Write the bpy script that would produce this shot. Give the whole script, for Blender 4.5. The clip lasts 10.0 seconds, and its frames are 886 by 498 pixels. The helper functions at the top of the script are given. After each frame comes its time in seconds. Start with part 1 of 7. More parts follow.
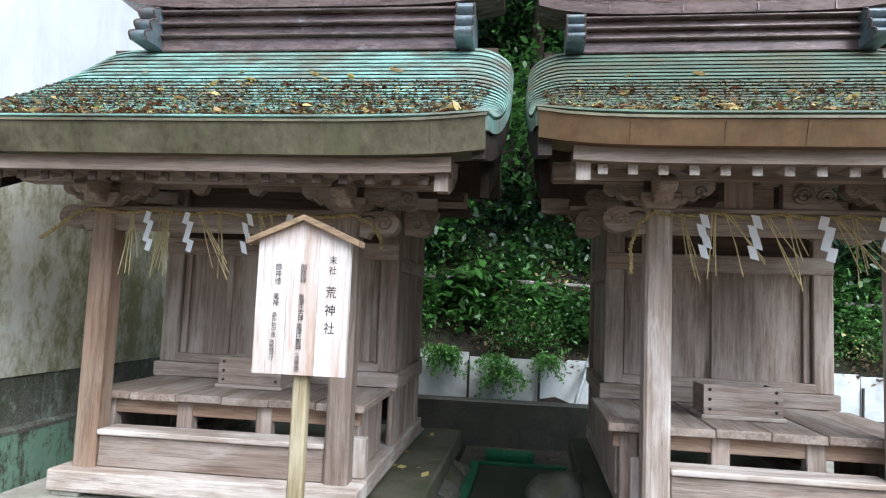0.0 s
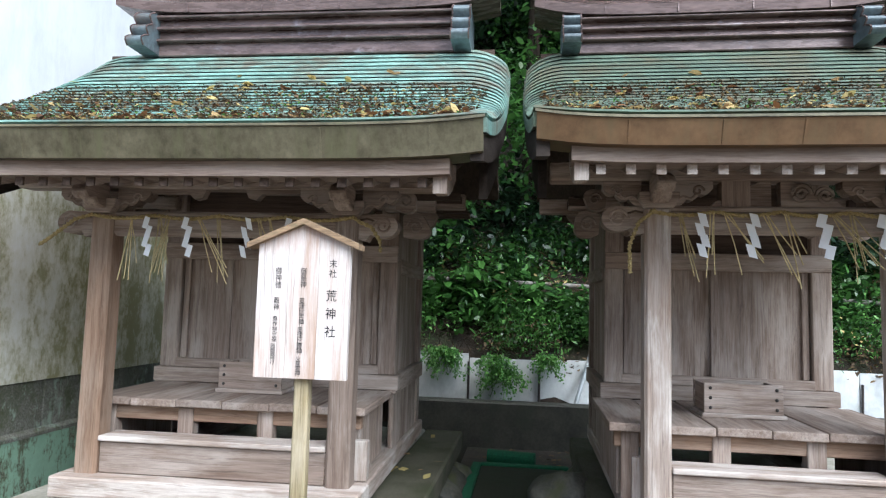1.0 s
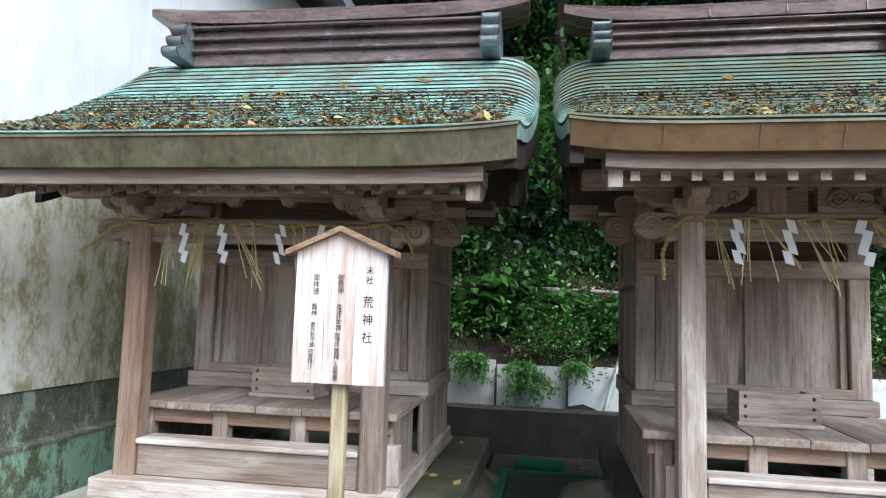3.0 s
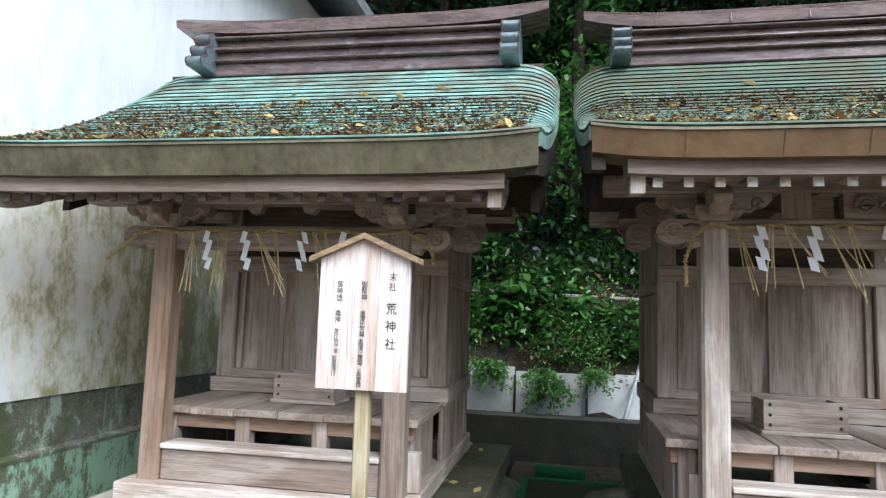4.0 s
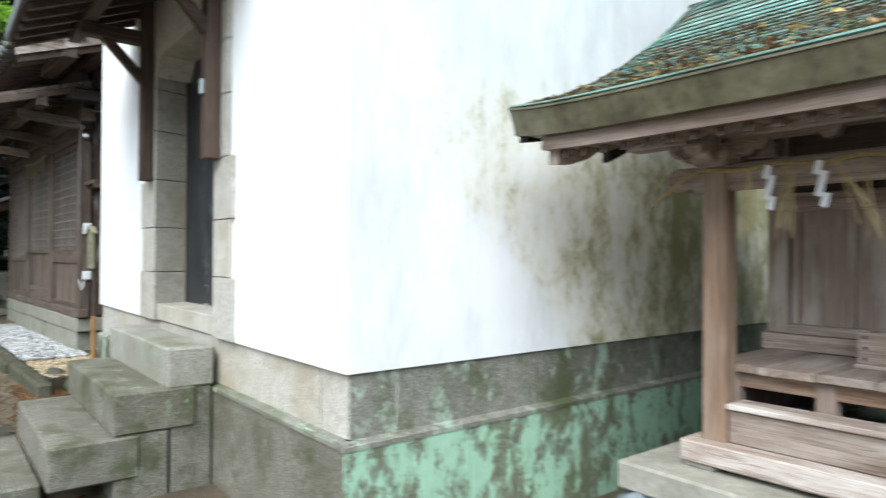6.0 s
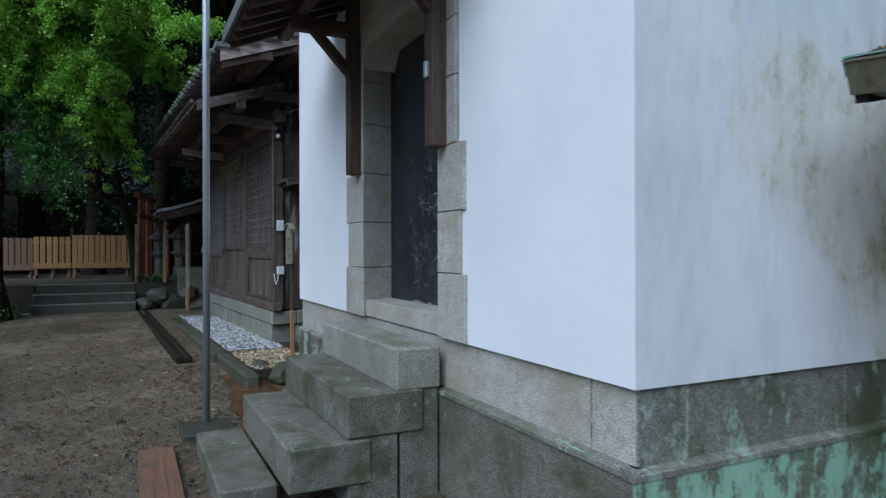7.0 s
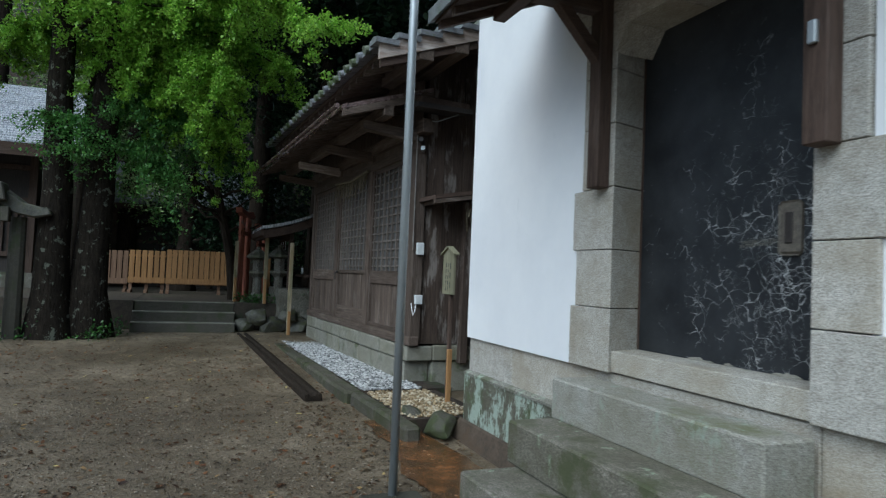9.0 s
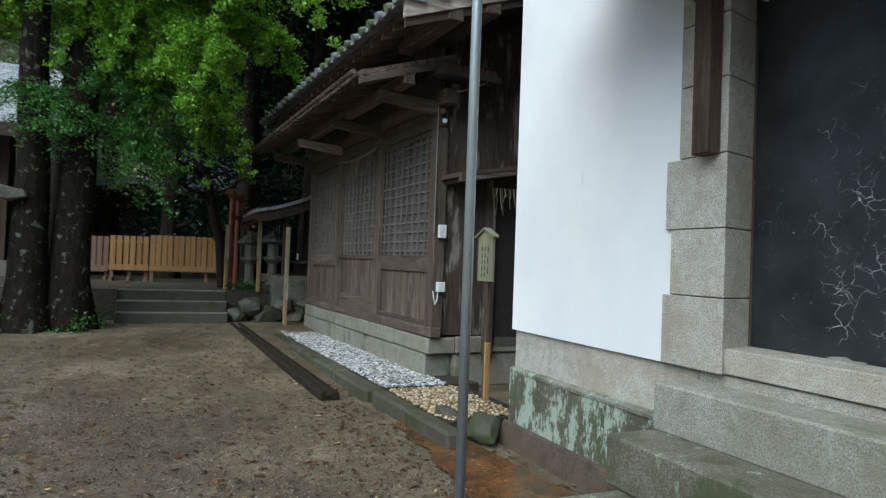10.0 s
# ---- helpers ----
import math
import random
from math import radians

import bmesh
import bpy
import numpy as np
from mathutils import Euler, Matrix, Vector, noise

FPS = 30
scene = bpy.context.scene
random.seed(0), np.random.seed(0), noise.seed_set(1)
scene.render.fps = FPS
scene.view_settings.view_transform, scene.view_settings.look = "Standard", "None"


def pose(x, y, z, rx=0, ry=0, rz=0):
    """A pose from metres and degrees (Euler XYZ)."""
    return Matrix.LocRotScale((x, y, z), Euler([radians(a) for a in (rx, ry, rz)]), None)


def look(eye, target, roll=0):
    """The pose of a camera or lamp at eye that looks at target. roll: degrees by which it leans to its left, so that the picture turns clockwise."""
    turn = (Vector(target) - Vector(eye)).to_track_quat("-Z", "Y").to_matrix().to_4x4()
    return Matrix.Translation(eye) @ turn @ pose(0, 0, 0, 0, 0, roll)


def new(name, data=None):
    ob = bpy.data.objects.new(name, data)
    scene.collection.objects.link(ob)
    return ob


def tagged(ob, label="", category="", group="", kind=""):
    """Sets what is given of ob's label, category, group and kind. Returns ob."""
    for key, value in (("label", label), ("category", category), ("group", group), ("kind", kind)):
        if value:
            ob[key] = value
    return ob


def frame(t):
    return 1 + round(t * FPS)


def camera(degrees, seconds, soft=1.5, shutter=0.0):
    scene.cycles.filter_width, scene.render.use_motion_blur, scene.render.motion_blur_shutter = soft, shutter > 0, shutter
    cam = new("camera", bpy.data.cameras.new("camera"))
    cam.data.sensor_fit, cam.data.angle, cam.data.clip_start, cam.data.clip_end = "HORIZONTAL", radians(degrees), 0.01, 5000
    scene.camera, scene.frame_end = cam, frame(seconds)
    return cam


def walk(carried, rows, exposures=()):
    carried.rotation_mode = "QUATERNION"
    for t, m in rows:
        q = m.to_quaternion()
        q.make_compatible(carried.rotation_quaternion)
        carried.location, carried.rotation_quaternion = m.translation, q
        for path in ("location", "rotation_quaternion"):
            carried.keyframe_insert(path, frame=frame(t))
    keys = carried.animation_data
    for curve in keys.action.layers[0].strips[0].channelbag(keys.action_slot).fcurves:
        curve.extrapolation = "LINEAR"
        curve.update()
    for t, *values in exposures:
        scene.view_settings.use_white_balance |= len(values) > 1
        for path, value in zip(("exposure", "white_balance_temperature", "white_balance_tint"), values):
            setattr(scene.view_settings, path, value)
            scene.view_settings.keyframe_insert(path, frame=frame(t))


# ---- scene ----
cam = camera(68.8, 10.0, soft=1.2, shutter=0.32)
PATH = [
    (0, (0.345, 0.552, 1.553), (0.07, 2.526, 1.722), 2.3),
    (0.5, (0.345, 0.549, 1.554), (0.071, 2.523, 1.725), 2.0),
    (1, (0.34, 0.548, 1.554), (0.071, 2.522, 1.728), 1.6),
    (1.5, (0.328, 0.547, 1.556), (0.052, 2.52, 1.733), 1.7),
    (2, (0.315, 0.546, 1.553), (0.023, 2.516, 1.734), 2.1),
    (3.5, (0.298, 0.519, 1.556), (-0.063, 2.476, 1.754), 1.7),
    (4, (0.287, 0.516, 1.555), (-0.105, 2.466, 1.763), 1.9),
    (4.5, (0.252, 0.518, 1.551), (-0.326, 2.422, 1.751), 1.3),
    (5, (0.134, 0.568, 1.54), (-0.808, 2.327, 1.673), 2.6),
    (5.5, (-0.037, 0.696, 1.54), (-1.256, 2.28, 1.596), 0.5),
    (5.8, (-0.068, 0.742, 1.571), (-1.536, 2.101, 1.579), -0.7),
    (6, (-0.218, 0.641, 1.547), (-1.782, 1.888, 1.57), 0.3),
    (6.2, (-0.362, 0.548, 1.575), (-2.022, 1.664, 1.579), -0.2),
    (7.3, (-1.153, 0.282, 1.537), (-2.959, 1.142, 1.55), 0.2),
    (7.5, (-1.323, 0.183, 1.576), (-3.127, 1.047, 1.599), 0.7),
    (8, (-1.75, 0.032, 1.555), (-3.596, 0.798, 1.624), -0.6),
    (8.5, (-2.164, -0.112, 1.56), (-4.048, 0.553, 1.63), -0.1),
    (8.9, (-2.51, -0.31, 1.586), (-4.376, 0.403, 1.669), 2.1),
    (9, (-2.598, -0.355, 1.558), (-4.462, 0.363, 1.645), 2.4),
    (9.5, (-3.047, -0.458, 1.541), (-4.925, 0.224, 1.62), 2.2),
    (10, (-3.49, -0.6, 1.534), (-5.331, 0.182, 1.579), 2.1),
]
EXPOSURES = [
    (0.0, 1.57, 5720, 5), (4.0, 1.58, 5770, 5), (5.0, 1.6, 5870, 4), (5.6, 1.5, 5980, 3), (6.2, 1.25, 5800, 2),
    (7.2, 0.0, 5000, 4), (8.0, 0.05, 5080, 3), (9.0, 0.3, 5450, 0), (10.0, 0.62, 5680, -1),
]
walk(cam, [(t, look(eye, target, roll)) for t, eye, target, roll in PATH], EXPOSURES)

# ---- light ----
world = bpy.data.worlds.new("world")
scene.world = world
world.use_nodes = True
_n, _l = world.node_tree.nodes, world.node_tree.links
_sky = _n.new("ShaderNodeTexSky")
_sky.sky_type = "NISHITA"
_sky.sun_disc = False
_sky.sun_elevation, _sky.sun_rotation = radians(62), radians(170)
_sky.air_density, _sky.dust_density = 1.0, 4.0
_l.new(_sky.outputs[0], _n["Background"].inputs[0])
_n["Background"].inputs[1].default_value = 0.09
sun = new("sun", bpy.data.lights.new("sun", "SUN"))
sun.data.energy, sun.data.angle, sun.data.color = 2.0, radians(50), (1.0, 0.98, 0.95)
sun.matrix_world = look((0, 0, 0), (-0.52, 0.58, -0.66))

# ---- materials ----
def nodes_of(name):
    m = bpy.data.materials.new(name)
    m.use_nodes = True
    return m, m.node_tree.nodes, m.node_tree.links


def ramp(n, stops):
    r = n.new("ShaderNodeValToRGB")
    e = r.color_ramp.elements
    while len(e) < len(stops):
        e.new(0.5)
    for k, (p, c) in zip(e, stops):
        k.position, k.color = p, (*c, 1) if len(c) == 3 else c
    return r


def noise_tex(n, l, coord, scale, detail=6, rough=0.6, stretch=(1, 1, 1), w=0.0):
    mp = n.new("ShaderNodeMapping")
    mp.inputs["Scale"].default_value = stretch
    mp.inputs["Location"].default_value = (w, w * 0.7, w * 1.3)
    l.new(coord, mp.inputs[0])
    t = n.new("ShaderNodeTexNoise")
    t.inputs["Scale"].default_value, t.inputs["Detail"].default_value, t.inputs["Roughness"].default_value = scale, detail, rough
    l.new(mp.outputs[0], t.inputs[0])
    return t.outputs[0]


def mix(n, l, fac, a, b):
    m = n.new("ShaderNodeMix")
    m.data_type = "RGBA"
    for k, v in ((0, fac), (6, a), (7, b)):
        if isinstance(v, (int, float)):
            m.inputs[k].default_value = v
        elif isinstance(v, tuple):
            m.inputs[k].default_value = (*v, 1)
        else:
            l.new(v, m.inputs[k])
    return m.outputs[2]


def calc(n, l, op, a, b=0.0, clamp=False):
    m = n.new("ShaderNodeMath")
    m.operation, m.use_clamp = op, clamp
    for k, v in ((0, a), (1, b)):
        if isinstance(v, (int, float)):
            m.inputs[k].default_value = v
        else:
            l.new(v, m.inputs[k])
    return m.outputs[0]


def surf(name, dark, light, scale=8, stretch=(1, 1, 1), rough=0.8, bump=0.3, spot=None, spot_scale=3.0, spot_at=(0.58, 0.68), spot_stretch=(1, 1, 1),
         fine=6.0, metal=0.0, vary=0.12, spec=0.5, bump_size=0.01):
    """Two colours by grain, a third in patches, relief from the grain, a little difference from thing to thing."""
    m, n, l = nodes_of(name)
    p = n["Principled BSDF"]
    tc = n.new("ShaderNodeTexCoord").outputs["Object"]
    g1 = noise_tex(n, l, tc, scale, 8, 0.65, stretch)
    g2 = noise_tex(n, l, tc, scale * fine, 5, 0.7, stretch, 3.1)
    both = calc(n, l, "ADD", calc(n, l, "MULTIPLY", g1, 0.6), calc(n, l, "MULTIPLY", g2, 0.4))
    r = ramp(n, [(0.38, dark), (0.62, light)])
    l.new(both, r.inputs[0])
    col = r.outputs[0]
    if spot:
        s = noise_tex(n, l, tc, spot_scale, 7, 0.68, spot_stretch, 7.7)
        sr = ramp(n, [(spot_at[0], (0, 0, 0)), (spot_at[1], (1, 1, 1))])
        l.new(s, sr.inputs[0])
        col = mix(n, l, sr.outputs[0], col, spot)
    if vary:
        oi = n.new("ShaderNodeObjectInfo")
        h = n.new("ShaderNodeHueSaturation")
        l.new(calc(n, l, "ADD", calc(n, l, "MULTIPLY", oi.outputs["Random"], 2 * vary), 1.0 - vary), h.inputs["Value"])
        l.new(col, h.inputs["Color"])
        col = h.outputs[0]
    l.new(col, p.inputs["Base Color"])
    rr = calc(n, l, "ADD", calc(n, l, "MULTIPLY", g1, 0.3), rough - 0.15, True)
    l.new(rr, p.inputs["Roughness"])
    p.inputs["Metallic"].default_value = metal
    p.inputs["Specular IOR Level"].default_value = spec
    b = n.new("ShaderNodeBump")
    b.inputs["Strength"].default_value, b.inputs["Distance"].default_value = bump, bump_size
    l.new(both, b.inputs["Height"])
    l.new(b.outputs[0], p.inputs["Normal"])
    return m


def timber(name, axis, deep, mid, bleach, streak, bump=0.35, vary=0.14, spec=0.3, bleach_at=(0.45, 0.59)):
    """Weathered boards: soft bent grain, bleached and browned patches, a few long dark checks."""
    m, n, l = nodes_of(name)
    p = n["Principled BSDF"]
    tc = n.new("ShaderNodeTexCoord").outputs["Object"]
    oi = n.new("ShaderNodeObjectInfo").outputs["Random"]
    shift = n.new("ShaderNodeVectorMath")
    shift.operation = "MULTIPLY_ADD"
    wave = n.new("ShaderNodeTexNoise")
    wave.inputs["Scale"].default_value, wave.inputs["Detail"].default_value = 2.2, 2
    l.new(tc, wave.inputs[0])
    l.new(wave.outputs[1], shift.inputs[0])
    shift.inputs[1].default_value = (0.03, 0.03, 0.03)
    mv = n.new("ShaderNodeVectorMath")
    mv.operation = "ADD"
    l.new(tc, mv.inputs[0])
    l.new(calc(n, l, "MULTIPLY", oi, 9.0), mv.inputs[1])
    l.new(mv.outputs[0], shift.inputs[2])
    co = shift.outputs[0]
    k = "xyz".index(axis)
    along = lambda a, b: tuple(a if q == k else b for q in range(3))
    grain = noise_tex(n, l, co, 6, 6, 0.62, along(0.35, 9))
    fine = noise_tex(n, l, co, 34, 5, 0.75, along(0.2, 7), 2.2)
    both = calc(n, l, "ADD", calc(n, l, "MULTIPLY", grain, 0.5), calc(n, l, "MULTIPLY", fine, 0.5))
    r = ramp(n, [(0.34, deep), (0.52, mid), (0.70, tuple(1.25 * c for c in mid))])
    l.new(both, r.inputs[0])
    patch = noise_tex(n, l, co, 3.6, 7, 0.64, along(0.45, 1.7), 5.3)
    pr = ramp(n, [(bleach_at[0], (0, 0, 0)), (bleach_at[1], (0.85, 0.85, 0.85))])
    l.new(calc(n, l, "ADD", calc(n, l, "MULTIPLY", patch, 0.75), calc(n, l, "MULTIPLY", both, 0.25)), pr.inputs[0])
    pale_grain = mix(n, l, fine, tuple(0.74 * c for c in bleach), tuple(1.22 * c for c in bleach))
    col = mix(n, l, pr.outputs[0], r.outputs[0], pale_grain)
    st = noise_tex(n, l, co, 4.2, 7, 0.66, along(0.28, 2.4), 11.0)
    sr = ramp(n, [(0.51, (0, 0, 0)), (0.68, (0.68, 0.68, 0.68))])
    l.new(st, sr.inputs[0])
    col = mix(n, l, sr.outputs[0], col, streak)
    ck = noise_tex(n, l, co, 5.0, 3, 0.5, along(0.16, 9), 17.0)
    crack = calc(n, l, "MULTIPLY", calc(n, l, "SUBTRACT", 0.022, calc(n, l, "ABSOLUTE", calc(n, l, "SUBTRACT", ck, 0.60))), 40.0, True)
    col = mix(n, l, calc(n, l, "MULTIPLY", crack, 0.45), col, tuple(0.35 * c for c in deep))
    h = n.new("ShaderNodeHueSaturation")
    l.new(calc(n, l, "ADD", calc(n, l, "MULTIPLY", oi, 2 * vary), 1.0 - vary), h.inputs["Value"])
    l.new(col, h.inputs["Color"])
    l.new(h.outputs[0], p.inputs["Base Color"])
    l.new(calc(n, l, "ADD", calc(n, l, "MULTIPLY", patch, 0.3), 0.6, True), p.inputs["Roughness"])
    p.inputs["Specular IOR Level"].default_value = spec
    b = n.new("ShaderNodeBump")
    b.inputs["Strength"].default_value, b.inputs["Distance"].default_value = bump, 0.004
    l.new(calc(n, l, "SUBTRACT", both, crack), b.inputs["Height"])
    l.new(b.outputs[0], p.inputs["Normal"])
    return m


wood = {a: timber("weathered_wood_" + a, a, (0.135, 0.096, 0.074), (0.262, 0.200, 0.163), (0.40, 0.338, 0.295), (0.12, 0.075, 0.052)) for a in "xyz"}
warm = {a: timber("reddish_wood_" + a, a, (0.15, 0.088, 0.055), (0.285, 0.185, 0.125), (0.34, 0.255, 0.195), (0.115, 0.062, 0.036)) for a in "xz"}
pale = {a: timber("pale_worn_wood_" + a, a, (0.20, 0.148, 0.118), (0.33, 0.268, 0.228), (0.56, 0.51, 0.47), (0.20, 0.125, 0.085), 0.45) for a in "xyz"}
grey = {a: timber("grey_brown_wood_" + a, a, (0.042, 0.030, 0.023), (0.120, 0.091, 0.073), (0.22, 0.185, 0.158), (0.036, 0.025, 0.019), 0.45, 0.2, 0.2, (0.52, 0.70)) for a in "xyz"}
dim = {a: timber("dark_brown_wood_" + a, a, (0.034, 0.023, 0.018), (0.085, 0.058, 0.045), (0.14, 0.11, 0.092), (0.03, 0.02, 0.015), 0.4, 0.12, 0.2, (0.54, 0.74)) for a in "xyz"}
copper = surf("green_copper", (0.095, 0.178, 0.152), (0.31, 0.51, 0.45), 5, (1, 3, 3), 0.45, 0.25, (0.15, 0.145, 0.11), 3.2, (0.46, 0.62), vary=0.22)
copper_moss = surf("mossy_copper", (0.045, 0.072, 0.050), (0.135, 0.205, 0.150), 5, (1, 3, 3), 0.5, 0.25, (0.10, 0.10, 0.06), 3.2, (0.47, 0.62), vary=0.2)
copper_brown = surf("brown_copper", (0.065, 0.043, 0.038), (0.20, 0.14, 0.13), 4, (0.6, 3, 3), 0.27, 0.2, (0.27, 0.24, 0.26), 2.5, (0.60, 0.7), metal=0.25)
copper_edge = surf("olive_copper", (0.055, 0.048, 0.027), (0.172, 0.152, 0.096), 4, (1.2, 2, 0.8), 0.42, 0.10, (0.125, 0.12, 0.065), 7.0, (0.50, 0.70), (2.4, 1, 0.25), metal=0.2)
copper_tan = surf("tan_copper", (0.105, 0.060, 0.030), (0.205, 0.122, 0.062), 3, (1.2, 2, 0.8), 0.42, 0.10, (0.15, 0.105, 0.055), 6.0, (0.50, 0.70), (2.2, 1, 0.25), metal=0.2)
copper_roll = surf("blue_grey_copper", (0.06, 0.075, 0.085), (0.20, 0.25, 0.275), 5, (1, 1, 1), 0.4, 0.2, (0.13, 0.10, 0.09), 4, (0.55, 0.7), metal=0.2)
paper = surf("white_paper", (0.78, 0.79, 0.82), (0.86, 0.86, 0.88), 10, (1, 1, 1), 0.7, 0.05, vary=0.02)
straw = surf("straw", (0.32, 0.24, 0.11), (0.60, 0.49, 0.27), 20, (1, 1, 1), 0.8, 0.2, vary=0.2)
rope_straw = surf("rope_straw", (0.20, 0.145, 0.055), (0.46, 0.36, 0.17), 60, (1, 1, 1), 0.9, 0.6, vary=0.05, bump_size=0.004)
iron = surf("black_iron", (0.015, 0.013, 0.012), (0.05, 0.04, 0.035), 30, (1, 1, 1), 0.6, 0.3, vary=0)
concrete = surf("pale_concrete", (0.19, 0.18, 0.145), (0.33, 0.315, 0.27), 6, (1, 1, 1), 0.85, 0.2, (0.19, 0.185, 0.14), 1.8, (0.55, 0.75))
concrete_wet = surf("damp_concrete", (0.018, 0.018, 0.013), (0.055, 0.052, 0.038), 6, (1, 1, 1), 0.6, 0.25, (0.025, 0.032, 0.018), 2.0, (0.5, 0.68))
def stone(name, base, speck, stain, lichen=None, lichen_at=(0.54, 0.60), moss=None, moss_at=(0.55, 0.66), tall=1.0, rough=0.8):
    """Cut granite: salt-and-pepper grain, small pits, broad stains, lichen in sharp-edged crusts, soft moss."""
    m, n, l = nodes_of(name)
    p = n["Principled BSDF"]
    tc = n.new("ShaderNodeTexCoord").outputs["Object"]
    oi = n.new("ShaderNodeObjectInfo")
    grain = noise_tex(n, l, tc, 130, 4, 0.9)
    gr = ramp(n, [(0.38, tuple(0.36 * c for c in base)), (0.49, base), (0.60, tuple(1.12 * c for c in speck))])
    l.new(grain, gr.inputs[0])
    col = gr.outputs[0]
    mid = noise_tex(n, l, tc, 14, 8, 0.7, (1, 1, 1), 1.7)
    mr = ramp(n, [(0.33, (0.72, 0.70, 0.67)), (0.5, (0.95, 0.95, 0.94)), (0.67, (1.08, 1.08, 1.08))])
    l.new(mid, mr.inputs[0])
    mm = n.new("ShaderNodeMix")
    mm.data_type, mm.blend_type = "RGBA", "MULTIPLY"
    mm.inputs[0].default_value = 1.0
    l.new(col, mm.inputs[6])
    l.new(mr.outputs[0], mm.inputs[7])
    col = mm.outputs[2]
    st = noise_tex(n, l, tc, 1.7, 7, 0.62, (1, 1, tall), 6.1)
    sr = ramp(n, [(0.42, (0, 0, 0)), (0.72, (0.75, 0.75, 0.75))])
    l.new(calc(n, l, "ADD", st, calc(n, l, "MULTIPLY", calc(n, l, "SUBTRACT", oi.outputs["Random"], 0.5), 0.16)), sr.inputs[0])
    col = mix(n, l, sr.outputs[0], col, stain)
    v = n.new("ShaderNodeTexVoronoi")
    v.inputs["Scale"].default_value = 75
    l.new(tc, v.inputs[0])
    pit = calc(n, l, "MULTIPLY", calc(n, l, "LESS_THAN", v.outputs["Distance"], 0.2), calc(n, l, "GREATER_THAN", mid, 0.47))
    col = mix(n, l, calc(n, l, "MULTIPLY", pit, 0.65), col, tuple(0.28 * c for c in base))
    if moss:
        f = noise_tex(n, l, tc, 3.2, 8, 0.72, (1, 1, 0.9), 3.3)
        fr = ramp(n, [(moss_at[0], (0, 0, 0)), (moss_at[1], (0.9, 0.9, 0.9))])
        l.new(f, fr.inputs[0])
        col = mix(n, l, fr.outputs[0], col, moss)
    if lichen:
        a = noise_tex(n, l, tc, 5.5, 12, 0.8, (1, 1, 0.5), 8.8)
        ar = ramp(n, [(lichen_at[0], (0, 0, 0)), (lichen_at[1], (0.92, 0.92, 0.92))])
        l.new(a, ar.inputs[0])
        tone = mix(n, l, mid, tuple(0.72 * c for c in lichen), tuple(min(0.9, 1.22 * c) for c in lichen))
        col = mix(n, l, ar.outputs[0], col, tone)
    h = n.new("ShaderNodeHueSaturation")
    l.new(calc(n, l, "ADD", calc(n, l, "MULTIPLY", oi.outputs["Random"], 0.18), 0.91), h.inputs["Value"])
    l.new(col, h.inputs["Color"])
    l.new(h.outputs[0], p.inputs["Base Color"])
    l.new(calc(n, l, "ADD", calc(n, l, "MULTIPLY", mid, 0.4), rough - 0.2, True), p.inputs["Roughness"])
    b = n.new("ShaderNodeBump")
    b.inputs["Strength"].default_value, b.inputs["Distance"].default_value = 0.5, 0.006
    l.new(calc(n, l, "SUBTRACT", calc(n, l, "ADD", calc(n, l, "MULTIPLY", grain, 0.4), calc(n, l, "MULTIPLY", mid, 0.8)), calc(n, l, "MULTIPLY", pit, 0.5)), b.inputs["Height"])
    l.new(b.outputs[0], p.inputs["Normal"])
    return m


granite = stone("grey_granite", (0.42, 0.40, 0.355), (0.62, 0.60, 0.55), (0.26, 0.215, 0.14))
granite_green = stone("lichened_granite", (0.10, 0.092, 0.065), (0.19, 0.18, 0.14), (0.045, 0.046, 0.026), (0.36, 0.43, 0.36), (0.50, 0.535), (0.06, 0.085, 0.03), (0.5, 0.62), 0.4)
granite_mint = stone("mint_lichened_granite", (0.13, 0.14, 0.09), (0.28, 0.29, 0.22), (0.07, 0.08, 0.04), (0.36, 0.57, 0.41), (0.47, 0.53), (0.10, 0.13, 0.05), (0.52, 0.66), 0.45)
granite_step = stone("mossy_granite", (0.135, 0.124, 0.098), (0.33, 0.315, 0.272), (0.055, 0.05, 0.028), (0.27, 0.34, 0.235), (0.59, 0.65), (0.05, 0.058, 0.022), (0.50, 0.64))
granite_tread = stone("worn_tread_granite", (0.27, 0.262, 0.232), (0.47, 0.46, 0.42), (0.15, 0.14, 0.09), (0.30, 0.36, 0.29), (0.56, 0.64), (0.13, 0.14, 0.07), (0.52, 0.68))
kerb_moss = stone("moss_grown_kerb", (0.062, 0.055, 0.04), (0.16, 0.148, 0.118), (0.03, 0.026, 0.017), None, (0.5, 0.6), (0.036, 0.042, 0.013), (0.44, 0.60))
stone_pale = stone("pale_weathered_stone", (0.075, 0.068, 0.052), (0.14, 0.13, 0.105), (0.05, 0.045, 0.028), None, (0.5, 0.6), (0.05, 0.06, 0.025), (0.5, 0.64), 0.4)
granite_dark = stone("stained_granite", (0.20, 0.195, 0.165), (0.36, 0.355, 0.31), (0.065, 0.065, 0.038), (0.36, 0.44, 0.35), (0.55, 0.60), (0.075, 0.088, 0.035), (0.48, 0.62), 0.5)
rock_mat = surf("dark_rock", (0.03, 0.03, 0.024), (0.125, 0.12, 0.095), 9, (1, 1, 1), 0.6, 0.7, (0.065, 0.07, 0.028), 4.5, (0.5, 0.66), bump_size=0.02)
